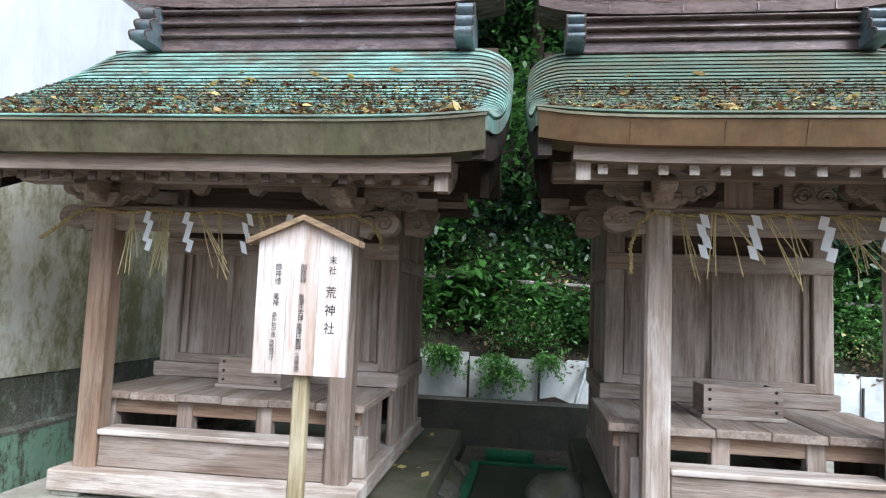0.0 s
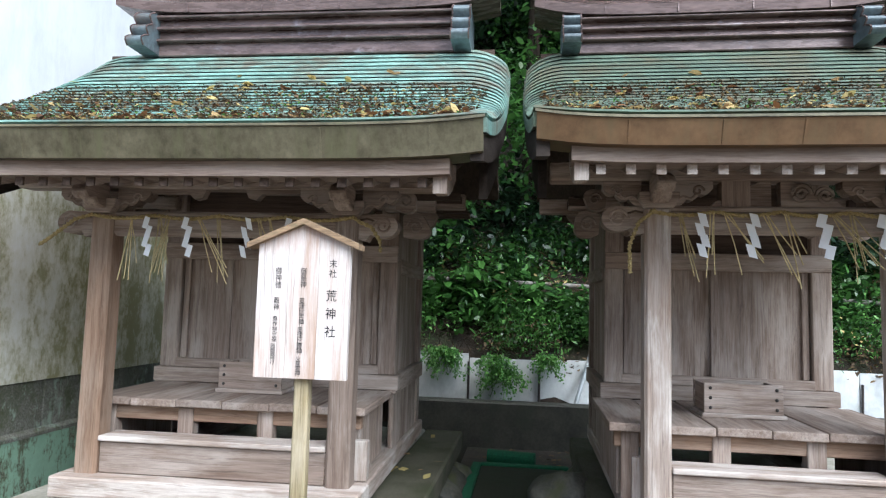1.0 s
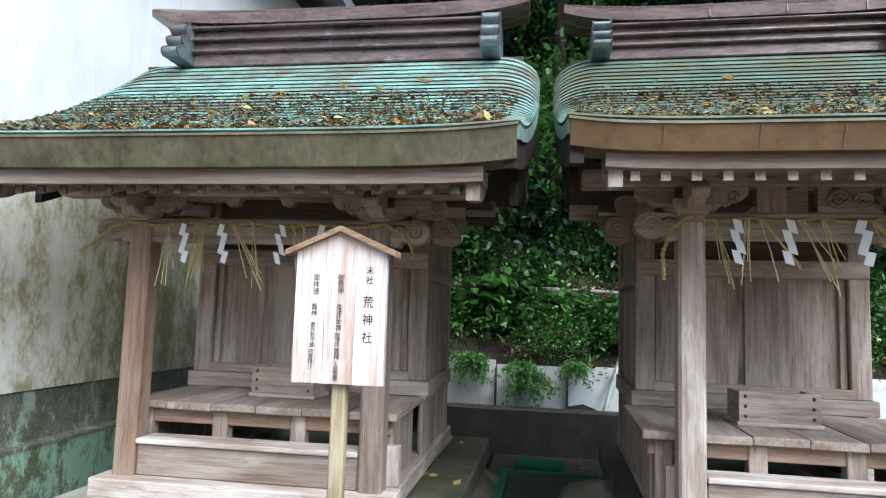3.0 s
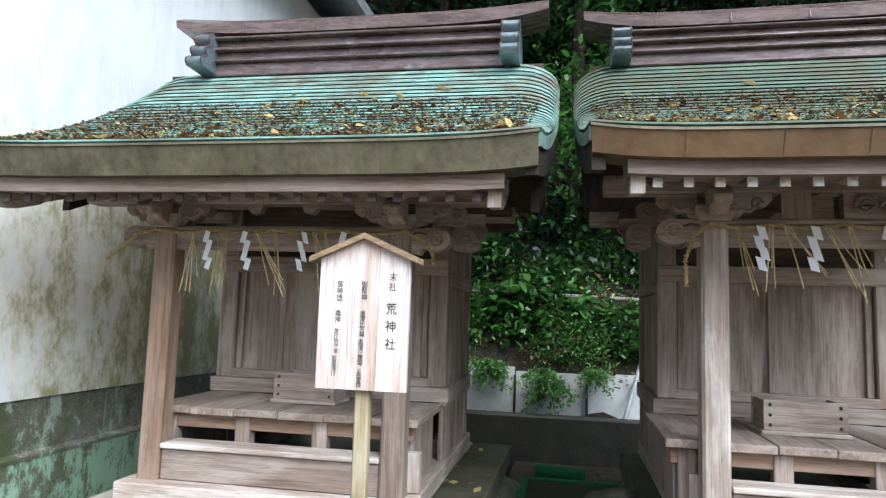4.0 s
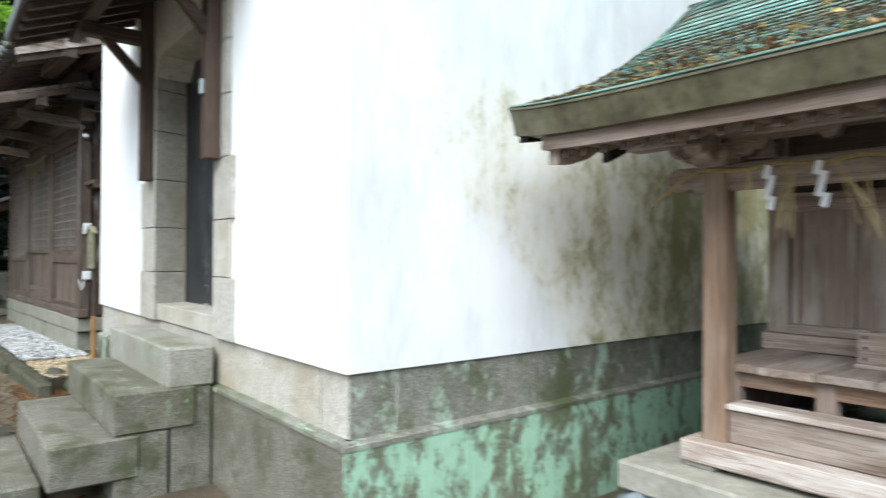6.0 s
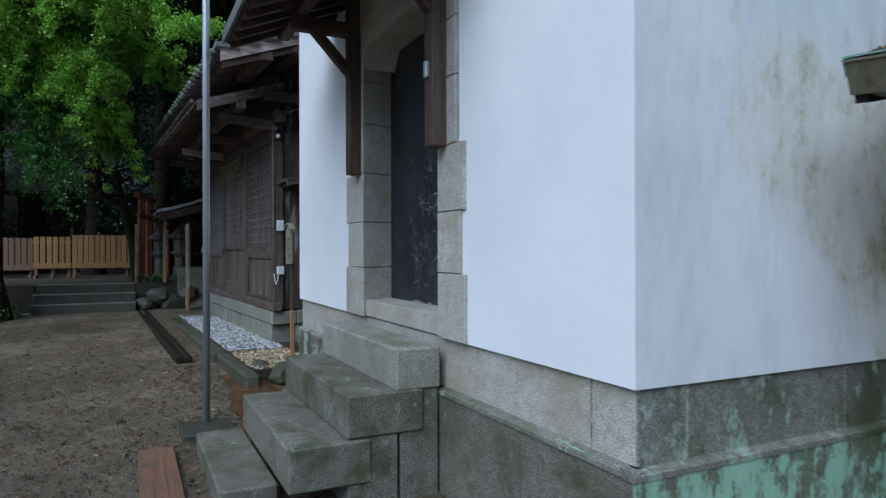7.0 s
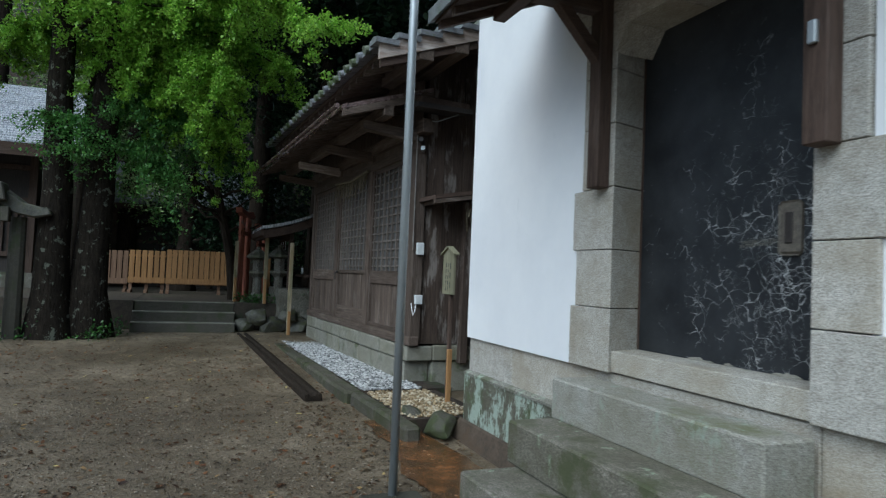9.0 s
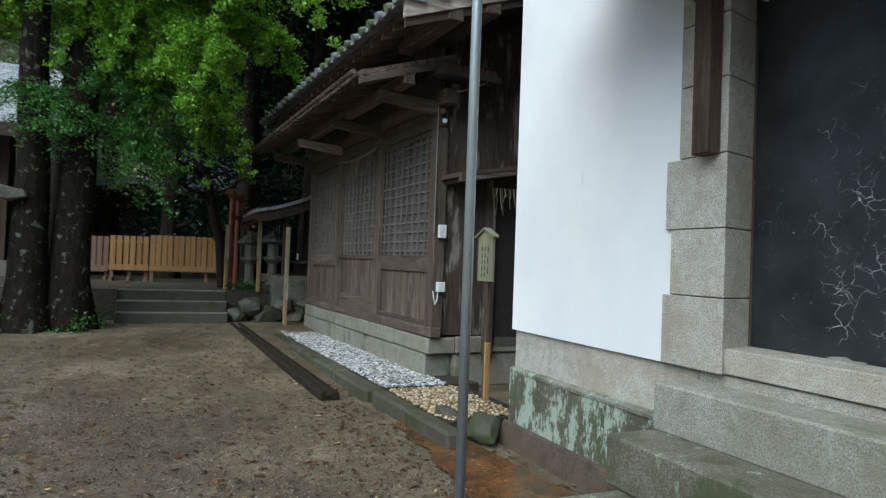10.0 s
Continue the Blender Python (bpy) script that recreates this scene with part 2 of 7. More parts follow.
footing = stone("footing_stone", (0.25, 0.24, 0.20), (0.38, 0.37, 0.32), (0.15, 0.14, 0.09), None, (0.5, 0.6), (0.085, 0.10, 0.045), (0.54, 0.68))
mud = surf("mud_stained_mortar", (0.04, 0.028, 0.018), (0.11, 0.083, 0.058), 7, (1, 1, 1), 0.75, 0.5, (0.08, 0.05, 0.028), 3.0, (0.5, 0.64))
moss_rock = stone("moss_covered_rock", (0.075, 0.07, 0.055), (0.16, 0.15, 0.125), (0.03, 0.028, 0.018), None, (0.5, 0.6), (0.045, 0.058, 0.018), (0.44, 0.58))
blue_rock = surf("blue_grey_rock", (0.10, 0.125, 0.14), (0.24, 0.28, 0.30), 8, (1, 1, 1), 0.7, 0.5, bump_size=0.015)
damp_slab = stone("mossy_damp_slab", (0.085, 0.078, 0.052), (0.15, 0.14, 0.10), (0.035, 0.036, 0.02), None, (0.5, 0.6), (0.04, 0.046, 0.018), (0.46, 0.6))


def door_mat():
    """Black plaster with a web of fine pale cracks, densest low beside the pull plate, and dusty scuffs."""
    m, n, l = nodes_of("black_plaster")
    p = n["Principled BSDF"]
    tc = n.new("ShaderNodeTexCoord").outputs["Object"]
    a = noise_tex(n, l, tc, 3, 7, 0.65)
    r = ramp(n, [(0.35, (0.007, 0.0085, 0.011)), (0.7, (0.03, 0.033, 0.037))])
    l.new(a, r.inputs[0])
    wob = n.new("ShaderNodeTexNoise")
    wob.inputs["Scale"].default_value, wob.inputs["Detail"].default_value = 9, 6
    l.new(tc, wob.inputs[0])
    off = n.new("ShaderNodeVectorMath")
    off.operation = "MULTIPLY_ADD"
    l.new(wob.outputs[1], off.inputs[0])
    off.inputs[1].default_value = (0.12, 0.12, 0.12)
    l.new(tc, off.inputs[2])
    s = n.new("ShaderNodeSeparateXYZ")
    l.new(tc, s.inputs[0])
    dx = calc(n, l, "MULTIPLY", calc(n, l, "SUBTRACT", s.outputs[0], -5.05), 1.5)
    dz = calc(n, l, "MULTIPLY", calc(n, l, "SUBTRACT", s.outputs[2], 1.62), 1.05)
    near = calc(n, l, "SUBTRACT", 1.0, calc(n, l, "SQRT", calc(n, l, "ADD", calc(n, l, "MULTIPLY", dx, dx), calc(n, l, "MULTIPLY", dz, dz))))
    total = None
    for scale, wide, seed, lift in ((11, 0.012, 2.0, 0.05), (26, 0.016, 5.0, -0.02)):
        v = n.new("ShaderNodeTexVoronoi")
        v.feature = "DISTANCE_TO_EDGE"
        v.inputs["Scale"].default_value = scale
        l.new(off.outputs[0], v.inputs[0])
        ln = calc(n, l, "SUBTRACT", 1.0, calc(n, l, "DIVIDE", v.outputs["Distance"], wide * (1.6 if scale > 9 else 1.0)), True)
        br = noise_tex(n, l, tc, 5.0, 6, 0.7, (1, 1, 1), seed)
        keep = calc(n, l, "MULTIPLY", calc(n, l, "ADD", calc(n, l, "SUBTRACT", br, 0.56 - lift), calc(n, l, "MULTIPLY", near, 0.17)), 6.5, True)
        one = calc(n, l, "MULTIPLY", ln, keep)
        total = one if total is None else calc(n, l, "MAXIMUM", total, one)
    spots = noise_tex(n, l, tc, 38, 3, 0.7, (1, 1, 1), 4.4)
    spots = calc(n, l, "MULTIPLY", calc(n, l, "SUBTRACT", spots, 0.70), 8.0, True)
    dust = noise_tex(n, l, tc, 2.2, 7, 0.7, (1, 1, 0.5), 9.1)
    dust = calc(n, l, "MULTIPLY", calc(n, l, "SUBTRACT", dust, 0.54), 0.3, True)
    col = mix(n, l, dust, r.outputs[0], (0.14, 0.145, 0.15))
    col = mix(n, l, calc(n, l, "MAXIMUM", calc(n, l, "MULTIPLY", total, 1.0), calc(n, l, "MULTIPLY", spots, 0.6)), col, (0.66, 0.67, 0.66))
    l.new(col, p.inputs["Base Color"])
    p.inputs["Roughness"].default_value = 0.5
    b = n.new("ShaderNodeBump")
    b.inputs["Strength"].default_value, b.inputs["Distance"].default_value = 0.25, 0.004
    l.new(calc(n, l, "SUBTRACT", a, total), b.inputs["Height"])
    l.new(b.outputs[0], p.inputs["Normal"])
    return m


door_black = door_mat()
rain_stone = surf("tan_grey_metal", (0.07, 0.06, 0.048), (0.18, 0.158, 0.128), 20, (1, 1, 1), 0.6, 0.2, vary=0)
rusty_pipe = surf("rusty_grey_pipe", (0.09, 0.08, 0.07), (0.24, 0.225, 0.205), 14, (1, 1, 1), 0.6, 0.3, (0.13, 0.065, 0.03), 6, (0.54, 0.66))
steel = surf("galvanised_steel", (0.30, 0.33, 0.34), (0.44, 0.47, 0.48), 12, (1, 1, 0.15), 0.45, 0.08, metal=0.5, vary=0)
eave_wood = timber("eave_board_wood", "x", (0.10, 0.068, 0.05), (0.19, 0.14, 0.112), (0.27, 0.215, 0.18), (0.095, 0.062, 0.044))
# near-black boards: deep shade under the roof ends put into the colour
shade_wood = timber("deep_shade_wood", "y", (0.012, 0.009, 0.007), (0.03, 0.022, 0.018), (0.05, 0.04, 0.034), (0.012, 0.009, 0.007), 0.4, 0.1, 0.2)
side_boards = timber("flaking_boards", "z", (0.028, 0.019, 0.014), (0.078, 0.057, 0.045), (0.26, 0.23, 0.205), (0.024, 0.017, 0.013), 0.5, 0.15, 0.2, (0.52, 0.58))
tile_moss = surf("mossy_tile", (0.05, 0.065, 0.03), (0.20, 0.22, 0.17), 10, (1, 1, 1), 0.6, 0.3, (0.05, 0.075, 0.02), 5, (0.48, 0.6))
cedar = surf("fresh_cedar", (0.23, 0.115, 0.04), (0.40, 0.225, 0.085), 5, (9, 9, 0.4), 0.7, 0.2, vary=0.14)
cedar_dark = surf("aged_cedar", (0.13, 0.075, 0.045), (0.24, 0.145, 0.085), 5, (9, 9, 0.4), 0.7, 0.2)
vermilion = surf("faded_vermilion", (0.16, 0.045, 0.025), (0.32, 0.10, 0.055), 8, (3, 3, 0.5), 0.7, 0.3, (0.12, 0.07, 0.05), 4)
tile_grey = surf("silver_grey_tile", (0.10, 0.105, 0.11), (0.27, 0.28, 0.30), 10, (1, 1, 1), 0.35, 0.2, (0.12, 0.14, 0.07), 3.5, (0.6, 0.7), vary=0.2)
# wet shingles, their silvery sky sheen put into the pale streaks of the colour
slate = surf("wet_sheen_shingles", (0.16, 0.17, 0.19), (0.58, 0.60, 0.64), 7, (1, 5, 1), 0.28, 0.3, (0.2, 0.21, 0.2), 3.0, (0.56, 0.66), vary=0.15)
bark = surf("lichened_bark", (0.008, 0.0065, 0.005), (0.04, 0.032, 0.024), 5, (5, 5, 0.8), 0.95, 1.0, (0.15, 0.16, 0.125), 7.0, (0.585, 0.625), spec=0.1, bump_size=0.06)
bark_dark = surf("dark_bark", (0.012, 0.009, 0.007), (0.046, 0.036, 0.027), 5, (5, 5, 0.8), 0.95, 0.9, spec=0.1, bump_size=0.04)
soil = surf("dark_hill_soil", (0.012, 0.009, 0.006), (0.05, 0.034, 0.022), 6, (1, 1, 1), 0.95, 0.8, (0.03, 0.045, 0.015), 2.0, (0.5, 0.65), bump_size=0.06)
white_panel = surf("white_sheet", (0.46, 0.48, 0.48), (0.66, 0.68, 0.68), 3, (1, 1, 0.6), 0.6, 0.1, (0.42, 0.44, 0.42), 2.2, (0.58, 0.74))
green_felt = surf("green_matting", (0.006, 0.07, 0.028), (0.02, 0.16, 0.07), 60, (1, 1, 1), 0.9, 0.6)
green_board = surf("yellow_green_board", (0.13, 0.125, 0.075), (0.26, 0.245, 0.16), 6, (9, 9, 0.4), 0.8, 0.2, (0.2, 0.2, 0.12), 3)
backing = surf("grey_paper_backing", (0.055, 0.056, 0.057), (0.10, 0.10, 0.10), 5, (1, 1, 1), 0.8, 0.1)
lattice = {a: surf("lattice_wood_" + a, (0.065, 0.052, 0.043), (0.20, 0.172, 0.148), 6, s, 0.8, 0.3, vary=0.2, bump_size=0.003) for a, s in (("x", (0.5, 20, 20)), ("z", (20, 20, 0.5)))}
old_straw = surf("old_straw", (0.09, 0.075, 0.05), (0.25, 0.21, 0.135), 40, (1, 1, 1), 0.9, 0.4, bump_size=0.004)
# darker copy of the earth: shade under the terrace trees put into the colour
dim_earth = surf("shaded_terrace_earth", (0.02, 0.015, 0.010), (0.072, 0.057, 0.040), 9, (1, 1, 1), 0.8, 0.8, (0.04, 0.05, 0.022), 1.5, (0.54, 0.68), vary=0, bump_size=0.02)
# boards with the shade of the trees put into their colour
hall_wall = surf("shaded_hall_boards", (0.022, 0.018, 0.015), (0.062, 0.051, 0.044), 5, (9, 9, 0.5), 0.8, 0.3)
ink = surf("black_ink", (0.012, 0.012, 0.014), (0.03, 0.03, 0.032), 30, (1, 1, 1), 0.7, 0.0, vary=0)
pebble = surf("white_pebbles", (0.30, 0.30, 0.29), (0.66, 0.66, 0.64), 9, (1, 1, 1), 0.6, 0.2, vary=0.3)
rust_bed = surf("iron_stained_silt", (0.075, 0.036, 0.014), (0.19, 0.092, 0.036), 4, (1, 1, 1), 0.22, 0.4, (0.05, 0.034, 0.02), 3, (0.5, 0.62), bump_size=0.012)


def leaf_mat(name, a, b, gloss=0.45):
    """Leaves, each of its own tone, that let some light through."""
    m, n, l = nodes_of(name)
    p = n["Principled BSDF"]
    g = n.new("ShaderNodeNewGeometry")
    r = ramp(n, [(0.0, a), (1.0, b)])
    l.new(g.outputs["Random Per Island"], r.inputs[0])
    l.new(r.outputs[0], p.inputs["Base Color"])
    p.inputs["Roughness"].default_value = gloss
    t = n.new("ShaderNodeBsdfTranslucent")
    l.new(r.outputs[0], t.inputs[0])
    ms = n.new("ShaderNodeMixShader")
    ms.inputs[0].default_value = 0.35
    l.new(p.outputs[0], ms.inputs[1])
    l.new(t.outputs[0], ms.inputs[2])
    l.new(ms.outputs[0], n["Material Output"].inputs[0])
    return m


leaf_ginkgo = leaf_mat("fresh_green_leaves", (0.13, 0.29, 0.02), (0.40, 0.66, 0.085))
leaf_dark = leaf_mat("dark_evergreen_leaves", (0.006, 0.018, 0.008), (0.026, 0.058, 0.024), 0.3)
leaf_bush = leaf_mat("glossy_green_leaves", (0.013, 0.043, 0.010), (0.078, 0.19, 0.04), 0.3)
leaf_fern = leaf_mat("bright_fern_leaves", (0.045, 0.14, 0.03), (0.17, 0.36, 0.08), 0.45)
# far foliage: the light and haze on it put into a paler green
leaf_far_lit = leaf_mat("lit_distant_leaves", (0.14, 0.23, 0.08), (0.42, 0.55, 0.24), 0.5)
leaf_litter = leaf_mat("brown_leaf_litter", (0.025, 0.016, 0.009), (0.20, 0.135, 0.07), 0.7)
leaf_crumb = leaf_mat("dark_leaf_crumbs", (0.014, 0.009, 0.005), (0.13, 0.085, 0.045), 0.7)
leaf_rust = leaf_mat("rust_brown_leaves", (0.03, 0.016, 0.009), (0.24, 0.11, 0.045), 0.6)
leaf_yellow = leaf_mat("yellow_fallen_leaves", (0.34, 0.20, 0.10), (0.60, 0.50, 0.20), 0.6)


def plaster_mat(name, stained):
    """White lime plaster; on the side that stays damp a grey-green growth that runs down from the eave."""
    m, n, l = nodes_of(name)
    p = n["Principled BSDF"]
    tc = n.new("ShaderNodeTexCoord").outputs["Object"]
    a = noise_tex(n, l, tc, 1.3, 6, 0.6)
    r = ramp(n, [(0.3, (0.74, 0.75, 0.77)), (0.7, (0.84, 0.845, 0.85))])
    l.new(a, r.inputs[0])
    col = r.outputs[0]
    f = noise_tex(n, l, tc, 5.0, 8, 0.75, (1, 1, 0.35), 2.0)
    fr = ramp(n, [(0.62, (0, 0, 0)), (0.78, (0.45, 0.45, 0.45))])
    l.new(f, fr.inputs[0])
    col = mix(n, l, fr.outputs[0], col, (0.46, 0.48, 0.50))
    if stained:
        s = n.new("ShaderNodeSeparateXYZ")
        l.new(tc, s.inputs[0])
        y, z = s.outputs[1], s.outputs[2]
        edge = noise_tex(n, l, tc, 1.6, 8, 0.7, (1, 1, 0.8), 5.0)
        runs = noise_tex(n, l, tc, 4.0, 8, 0.72, (1, 3.0, 0.28), 1.0)
        wob = calc(n, l, "MULTIPLY", calc(n, l, "SUBTRACT", edge, 0.5), 2.0)
        run2 = calc(n, l, "MULTIPLY", calc(n, l, "SUBTRACT", runs, 0.5), 1.3)
        # the growth begins about 3.2 m along the wall and ends upwards at about 2.5 m
        along = calc(n, l, "MULTIPLY", calc(n, l, "SUBTRACT", y, 2.62), 1.15)
        low = calc(n, l, "MULTIPLY", calc(n, l, "SUBTRACT", 2.62, z), 2.6)
        # below, it draws back from the open end of the wall
        foot = calc(n, l, "MULTIPLY", calc(n, l, "SUBTRACT", 3.75, y), 1.05)
        above = calc(n, l, "ADD", calc(n, l, "MULTIPLY", calc(n, l, "SUBTRACT", calc(n, l, "SUBTRACT", z, 1.1), foot), 2.2), 0.35)
        reach = calc(n, l, "MINIMUM", calc(n, l, "MINIMUM", along, low), above)
        amt = calc(n, l, "ADD", calc(n, l, "ADD", reach, wob), run2)
        ar = ramp(n, [(0.0, (0, 0, 0)), (0.32, (0.62, 0.62, 0.62)), (1.0, (0.86, 0.86, 0.86))])
        l.new(amt, ar.inputs[0])
        gn = noise_tex(n, l, tc, 3.4, 9, 0.8, (1, 1.3, 0.7), 9.0)
        gr = ramp(n, [(0.35, (0.28, 0.25, 0.08)), (0.42, (0.54, 0.505, 0.34)), (0.49, (0.74, 0.715, 0.61)), (0.60, (0.83, 0.82, 0.77))])
        # densest in the corner behind the shrine
        l.new(calc(n, l, "SUBTRACT", gn, calc(n, l, "MULTIPLY", calc(n, l, "MULTIPLY", calc(n, l, "SUBTRACT", y, 3.7), 0.62, True), 0.125)), gr.inputs[0])
        veil = noise_tex(n, l, tc, 2.6, 8, 0.7, (1, 1.4, 0.45), 13.0)
        vr = ramp(n, [(0.46, (0, 0, 0)), (0.70, (0.5, 0.5, 0.5))])
        l.new(veil, vr.inputs[0])
        col = mix(n, l, vr.outputs[0], col, (0.50, 0.50, 0.47))
        col = mix(n, l, ar.outputs[0], col, gr.outputs[0])
    l.new(col, p.inputs["Base Color"])
    p.inputs["Roughness"].default_value = 0.75
    b = n.new("ShaderNodeBump")
    b.inputs["Strength"].default_value, b.inputs["Distance"].default_value = 0.12, 0.01
    l.new(f, b.inputs["Height"])
    l.new(b.outputs[0], p.inputs["Normal"])
    return m


plaster_front = plaster_mat("white_plaster", False)
plaster_side = plaster_mat("stained_plaster", True)


def ground_mat():
    m, n, l = nodes_of("wet_gravelly_earth")
    p = n["Principled BSDF"]
    tc = n.new("ShaderNodeTexCoord").outputs["Object"]
    big = noise_tex(n, l, tc, 0.55, 6, 0.6)
    small = noise_tex(n, l, tc, 22, 8, 0.85)
    r = ramp(n, [(0.38, (0.040, 0.027, 0.014)), (0.5, (0.138, 0.105, 0.063)), (0.62, (0.325, 0.265, 0.182))])
    mid = noise_tex(n, l, tc, 3.5, 7, 0.7, (1, 1, 1), 2.2)
    l.new(calc(n, l, "ADD", calc(n, l, "MULTIPLY", big, 0.30), calc(n, l, "ADD", calc(n, l, "MULTIPLY", small, 0.42), calc(n, l, "MULTIPLY", mid, 0.28))), r.inputs[0])
    v = n.new("ShaderNodeTexVoronoi")
    v.inputs["Scale"].default_value = 85
    l.new(tc, v.inputs[0])
    vr = ramp(n, [(0.0, (0.28, 0.26, 0.23)), (0.16, (0.28, 0.26, 0.23)), (0.3, (0, 0, 0))])
    sp = noise_tex(n, l, tc, 30, 2, 0.5, (1, 1, 1), 4.0)
    sr = ramp(n, [(0.56, (0, 0, 0)), (0.62, (1, 1, 1))])
    l.new(sp, sr.inputs[0])
    l.new(v.outputs["Distance"], vr.inputs[0])
    fac = calc(n, l, "MULTIPLY", calc(n, l, "LESS_THAN", v.outputs["Distance"], 0.3), sr.outputs[0])
    col = mix(n, l, calc(n, l, "MULTIPLY", fac, 0.5), r.outputs[0], (0.26, 0.225, 0.17))
    l.new(col, p.inputs["Base Color"])
    rr = ramp(n, [(0.35, (0.38, 0.38, 0.38)), (0.65, (0.75, 0.75, 0.75))])
    l.new(big, rr.inputs[0])
    l.new(rr.outputs[0], p.inputs["Roughness"])
    b = n.new("ShaderNodeBump")
    b.inputs["Strength"].default_value, b.inputs["Distance"].default_value = 1.0, 0.03
    l.new(small, b.inputs["Height"])
    l.new(b.outputs[0], p.inputs["Normal"])
    return m


earth = ground_mat()

# ---- builders ----
def thing(name, at=(0, 0, 0), rz=0.0, label="", category="", group="", kind=""):
    ob = new(name)
    ob.matrix_world = pose(*at, 0, 0, rz)
    return tagged(ob, label, category, group, kind)


def part(name, bm, material, parent=None, label="", smooth=False):
    me = bpy.data.meshes.new(name)
    bmesh.ops.recalc_face_normals(bm, faces=bm.faces)
    bm.to_mesh(me)
    bm.free()
    me.materials.append(material)
    if smooth:
        me.polygons.foreach_set("use_smooth", [True] * len(me.polygons))
    ob = new(name, me)
    if parent:
        ob.parent = parent
    if label:
        ob["label"] = label
    return ob


def solo(name, bm, material, label, category, group="", kind="", smooth=False):
    """A thing of one mesh."""
    return tagged(part(name, bm, material, None, "", smooth), label, category, group, kind)


def raw(name, verts, faces, material, parent=None, smooth=False):
    me = bpy.data.meshes.new(name)
    me.from_pydata([tuple(map(float, v)) for v in verts], [], faces)
    me.materials.append(material)
    if smooth:
        me.polygons.foreach_set("use_smooth", [True] * len(me.polygons))
    ob = new(name, me)
    if parent:
        ob.parent = parent
    return ob


def box(x0, x1, y0, y1, z0, z1, bevel=0.0, bm=None, m=None):
    b = bmesh.new()
    bmesh.ops.create_cube(b, size=1, matrix=Matrix.Translation(((x0 + x1) / 2, (y0 + y1) / 2, (z0 + z1) / 2)) @ Matrix.Diagonal((x1 - x0, y1 - y0, z1 - z0, 1)))
    if bevel:
        bmesh.ops.bevel(b, geom=b.edges[:], offset=bevel, segments=1, affect="EDGES", profile=0.5)
    if m is not None:
        bmesh.ops.transform(b, matrix=m, verts=b.verts)
    return join(bm, b)


def join(bm, b):
    if bm is None:
        return b
    me = bpy.data.meshes.new("tmp")
    b.to_mesh(me)
    b.free()
    bm.from_mesh(me)
    bpy.data.meshes.remove(me)
    return bm


def rod(p0, p1, r0, r1=None, n=12, bm=None):
    p0, p1 = Vector(p0), Vector(p1)
    d = p1 - p0
    b = bmesh.new()
    bmesh.ops.create_cone(b, cap_ends=True, segments=n, radius1=r0, radius2=r0 if r1 is None else r1, depth=d.length,
                          matrix=Matrix.Translation((p0 + p1) / 2) @ d.to_track_quat("Z", "Y").to_matrix().to_4x4())
    return join(bm, b)


def prism(profile, axis, a0, a1, bevel=0.0, bm=None):
    """A closed outline swept along an axis; the outline is in the two other axes, in their order."""
    def put(u, v, a):
        return {"x": (a, u, v), "y": (u, a, v), "z": (u, v, a)}[axis]
    b = bmesh.new()
    lo = [b.verts.new(put(u, v, a0)) for u, v in profile]
    hi = [b.verts.new(put(u, v, a1)) for u, v in profile]
    b.faces.new(lo)
    b.faces.new(hi[::-1])
    k = len(profile)
    for i in range(k):
        b.faces.new((lo[i], hi[i], hi[(i + 1) % k], lo[(i + 1) % k]))
    if bevel:
        bmesh.ops.recalc_face_normals(b, faces=b.faces)
        bmesh.ops.bevel(b, geom=b.edges[:], offset=bevel, segments=1, affect="EDGES", profile=0.5)
    return join(bm, b)


def tube(points, r, n=6, bm=None, r1=None):
    """A bent round bar through the points."""
    b = bmesh.new()
    rings = []
    for i, p in enumerate(points):
        p = Vector(p)
        a, c = Vector(points[max(i - 1, 0)]), Vector(points[min(i + 1, len(points) - 1)])
        q = (c - a).to_track_quat("Z", "Y")
        rr = r if r1 is None else r + (r1 - r) * i / (len(points) - 1)
        rings.append([b.verts.new(p + q @ Vector((rr * math.cos(2 * math.pi * k / n), rr * math.sin(2 * math.pi * k / n), 0))) for k in range(n)])
    for s, t in zip(rings, rings[1:]):
        for k in range(n):
            b.faces.new((s[k], s[(k + 1) % n], t[(k + 1) % n], t[k]))
    b.faces.new(rings[0][::-1])
    b.faces.new(rings[-1])
    return join(bm, b)


def rock(r, seed, squash=(1, 1, 0.7), sub=3, rough=0.35):
    b = bmesh.new()
    bmesh.ops.create_icosphere(b, subdivisions=sub, radius=1)
    for v in b.verts:
        d = 1 + rough * noise.noise(v.co * 1.1 + Vector((seed, seed * 2, 0))) + 0.4 * rough * noise.noise(v.co * 3 + Vector((0, seed, seed)))
        v.co = Vector((v.co.x * squash[0], v.co.y * squash[1], v.co.z * squash[2])) * r * d
    return b


